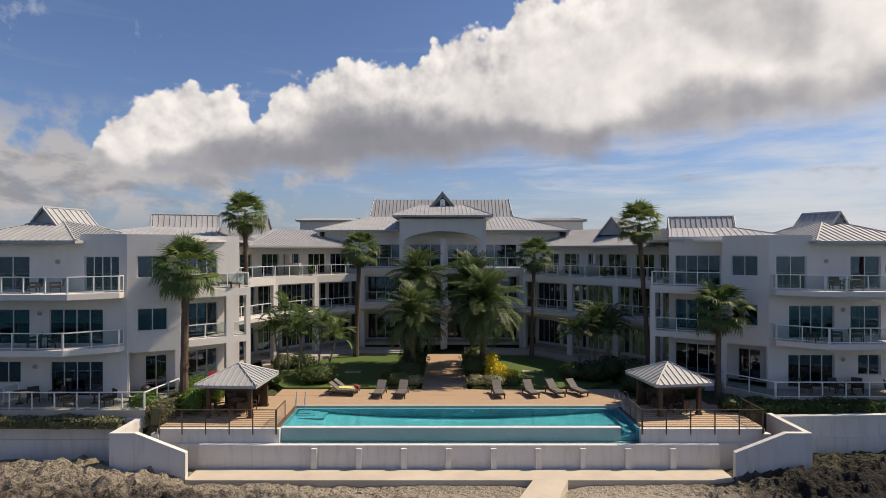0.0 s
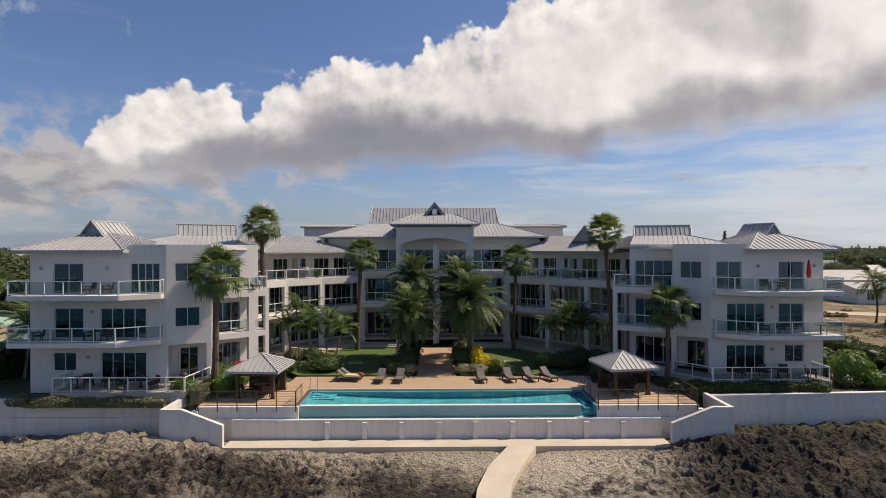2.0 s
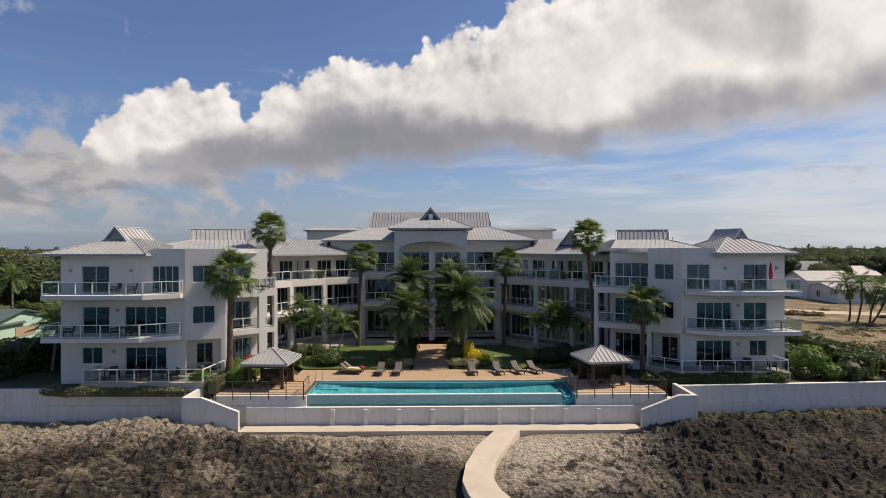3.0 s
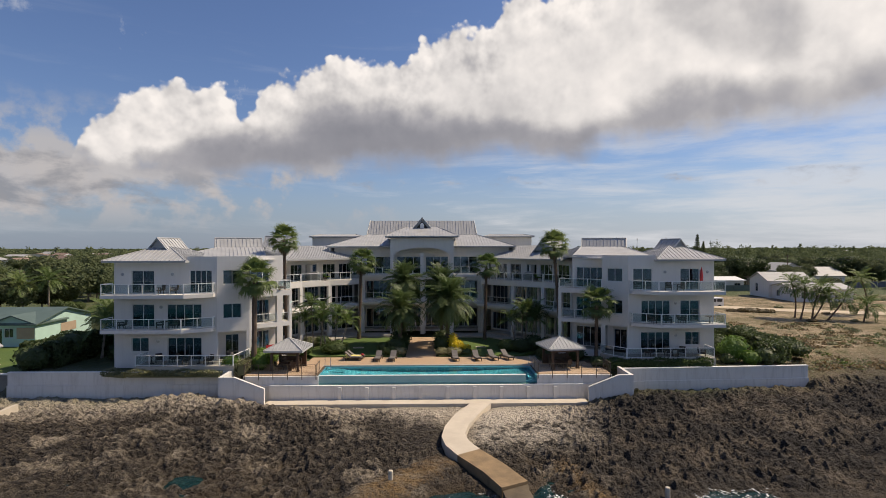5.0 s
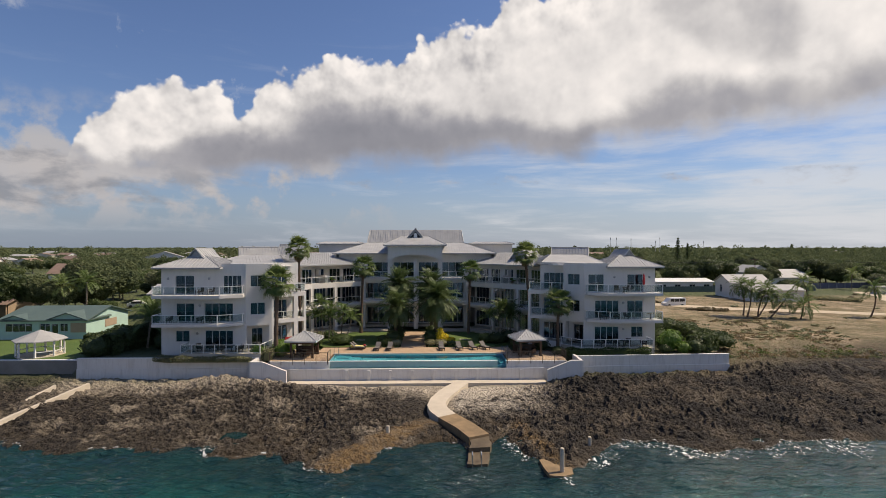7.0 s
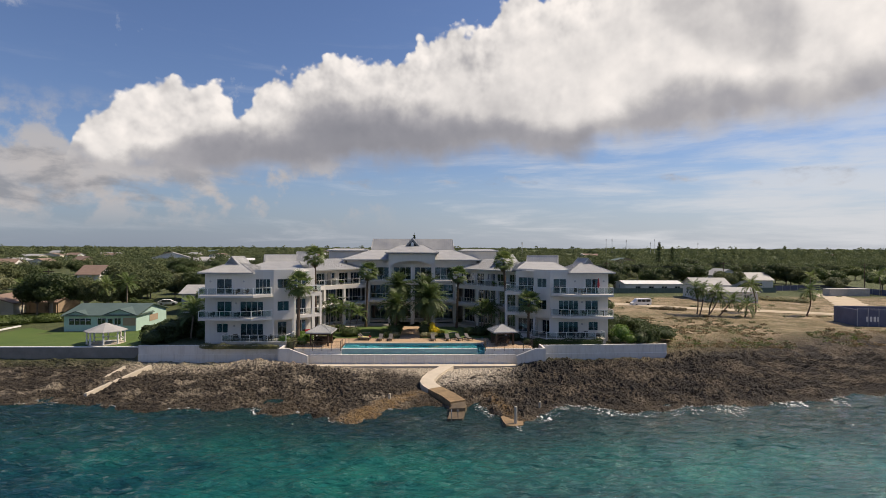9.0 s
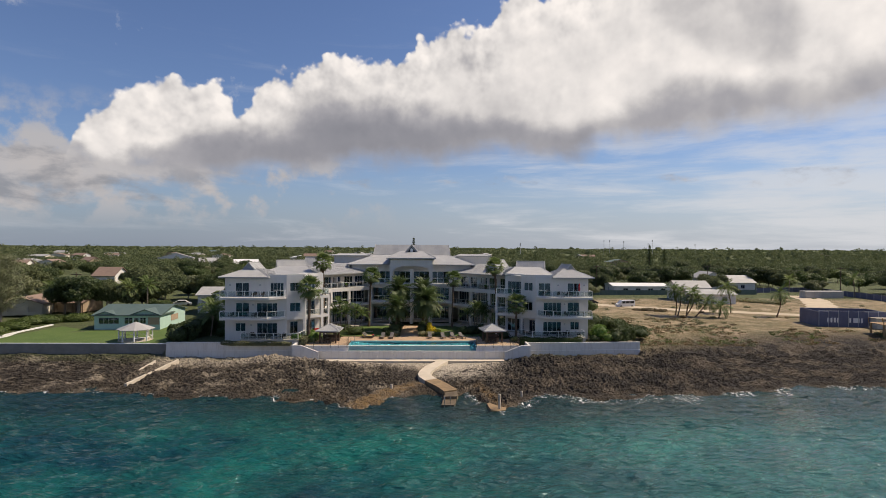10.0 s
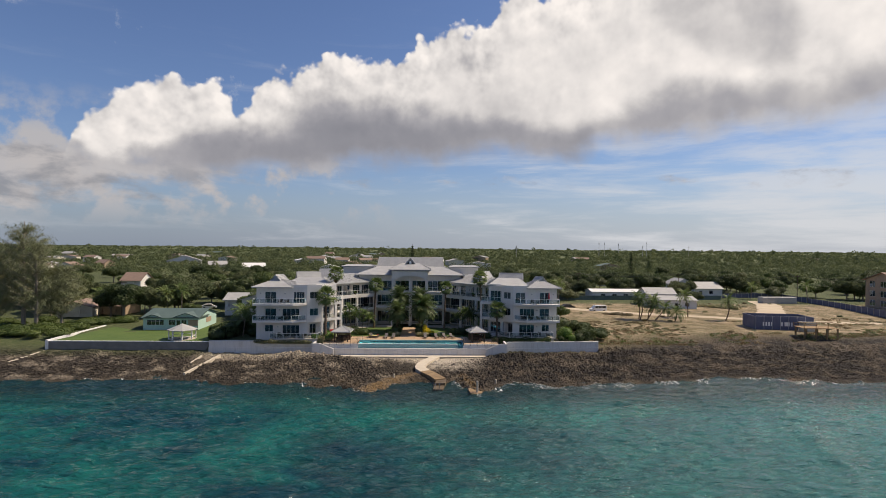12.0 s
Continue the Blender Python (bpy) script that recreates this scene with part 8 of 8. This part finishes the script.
far_house(-105.0, 136.0, 7.0, 9.0, 5.0, 2.6, "stucco", "brown_roof", 0)
far_house(-198.0, 392.0, 26.0, 12.0, 5.0, 4.2, "stucco", "grey_roof", 20)
far_house(-84.0, 68.0, 8.0, 8.0, 2.6, 1.4, "cream", "brown_roof", 10)
far_house(-77.0, 73.0, 7.0, 7.0, 2.4, 1.2, "tan_board", "brown_roof", -5)
far_house(-42.5, 74.0, 12.0, 9.0, 4.2, 1.4, "stucco", "grey_roof", 4)
far_house(-37.5, 66.0, 8.0, 8.0, 5.0, 1.3, "stucco", "grey_roof", 0)
far_house(-21.0, 112.0, 16.0, 12.0, 9.6, 1.0, "stucco", "white", 0)
for k in range(46):
    y = r3.uniform(190, 900)
    x = r3.uniform(-0.9, 0.35 if k % 3 else 0.9) * (y + 75)
    far_house(x, y, r3.uniform(10, 20), r3.uniform(8, 12), r3.uniform(3.6, 5.8), r3.uniform(1.4, 2.6), r3.choice(WALLS), r3.choice(ROOFS), r3.uniform(-30, 30))

# masts and poles
for x, y, h in ((120.0, 640.0, 26.0), (310.0, 900.0, 36.0), (322.0, 905.0, 36.0), (345.0, 900.0, 34.0), (420.0, 980.0, 30.0), (428.0, 980.0, 38.0), (520.0, 1000.0, 30.0)):
    g = thing("mast", "thin grey lattice radio mast on the skyline", "mast", (x, y, -0.6), 0, "masts")
    bm = B()
    tube(bm, [(0, 0, 0), (0, 0, h * 0.8)], [0.4, 0.22], 5)
    part("shaft", bm, "fascia", g)
    bm = B()
    tube(bm, [(0, 0, h * 0.8 - 4), (0, 0, h * 0.8 - 1)], 0.65, 6)
    part("antenna", bm, "grey_roof", g)
POLES = [(-70.5, 62.0), (60.0, 128.0), (98.0, 128.5), (136.0, 118.0), (176.0, 100.0)]
tops = []
for x, y in POLES:
    g = thing("utility_pole", "wooden utility pole with a crossarm", "utility pole", (x, y, -0.7), 0, "utility poles")
    bm = B()
    tube(bm, [(0, 0, 0), (0, 0, 9.5)], [0.15, 0.10], 7)
    part("pole", bm, "bark", g)
    bm = B()
    box(bm, -1.1, 1.1, -0.06, 0.06, 8.9, 9.05)
    part("crossarm", bm, "bark", g)
for (x0, y0), (x1, y1) in zip(POLES[1:], POLES[2:]):
    for off in (-0.9, 0.9):
        bm = B()
        tube(bm, [(x0 + off + (x1 - x0) * t, y0 + (y1 - y0) * t, 8.4 - 1.1 * 4 * t * (1 - t)) for t in [i / 10 for i in range(11)]], 0.025, 4)
        tagged(part("overhead_wire", bm, "black"), "thin dark overhead wire between the poles", "wire", group="overhead wires")

# surf along the rocks
def surf(x0, x1, w, seed):
    xs = np.arange(x0, x1, 0.4)
    base = shore_y(xs) + 1.2
    out = base - 1.2 - w * (0.3 + 1.0 * fbm(xs / 3.0, xs * 0 + seed, 3, seed))
    rows = []
    for k in range(9):
        y = base + (out - base) * k / 8
        rows.append(np.stack([xs, y, swell(xs, y) + 0.07], 1))
    n = len(xs)
    f = [(i + n * (k + 1), i + n * (k + 1) + 1, i + n * k + 1, i + n * k) for k in range(8) for i in range(n - 1)]
    tagged(part("surf", tri_mesh("surf", np.concatenate(rows), f, "foam"), "foam"), "thin white foam where small waves meet the rocks", "surf", kind="stuff")


surf(-70, 8, 1.2, 3)
surf(8, 130, 3.6, 4)


def conifer(at, h, w, seed):
    """A slim pine with whorls of drooping branches."""
    g = thing("pine_tree", "slim dark pine rising above the woods", "tree", at, 0, "pines")
    r = np.random.default_rng(seed)
    P, D = [], []
    for i in range(22):
        z = h * (0.12 + 0.86 * i / 22)
        rad = w * 0.5 * (1.02 - i / 22) ** 0.8
        for k in range(7):
            a = k * 0.9 + i * 0.5 + r.uniform(-0.2, 0.2)
            t = r.random((26, 1))
            e = np.array((math.cos(a) * rad, math.sin(a) * rad, -0.12 * rad))
            P.append(np.array((0, 0, z)) + e * t + r.normal(0, 0.12, (26, 3)))
            D.append(np.tile(e / max(rad, 0.1), (26, 1)))
    v, f = leaf_cloud(np.concatenate(P), np.concatenate(D), 0.24, r, 0.8, 0.3)
    part("foliage", tri_mesh("foliage", v, f, "leaf_dark"), "leaf_dark", g)
    bm = B()
    tube(bm, [(0, 0, -0.3), (0, 0, h * 0.5), (0, 0, h)], [0.02 * h, 0.012 * h, 0.002 * h], 7)
    part("trunk", bm, "bark", g)


for i, (x, y, h, w) in enumerate(((103.0, 190.0, 17.0, 5.0), (-2.5, 170.0, 19.5, 4.5), (140.0, 260.0, 15.0, 5.0))):
    conifer((x, y, -0.7), h, w, 70 + i)
for x, y, s in ((56.0, 74.5, 1.0), (58.5, 73.6, 0.8), (53.8, 75.4, 0.7)):
    bush((x, y, -0.7), (s * 2.2, s * 0.9, s * 0.5), "leaf_dry", "heap of dry brown branches on the plot", 0.18, name="brush_pile")
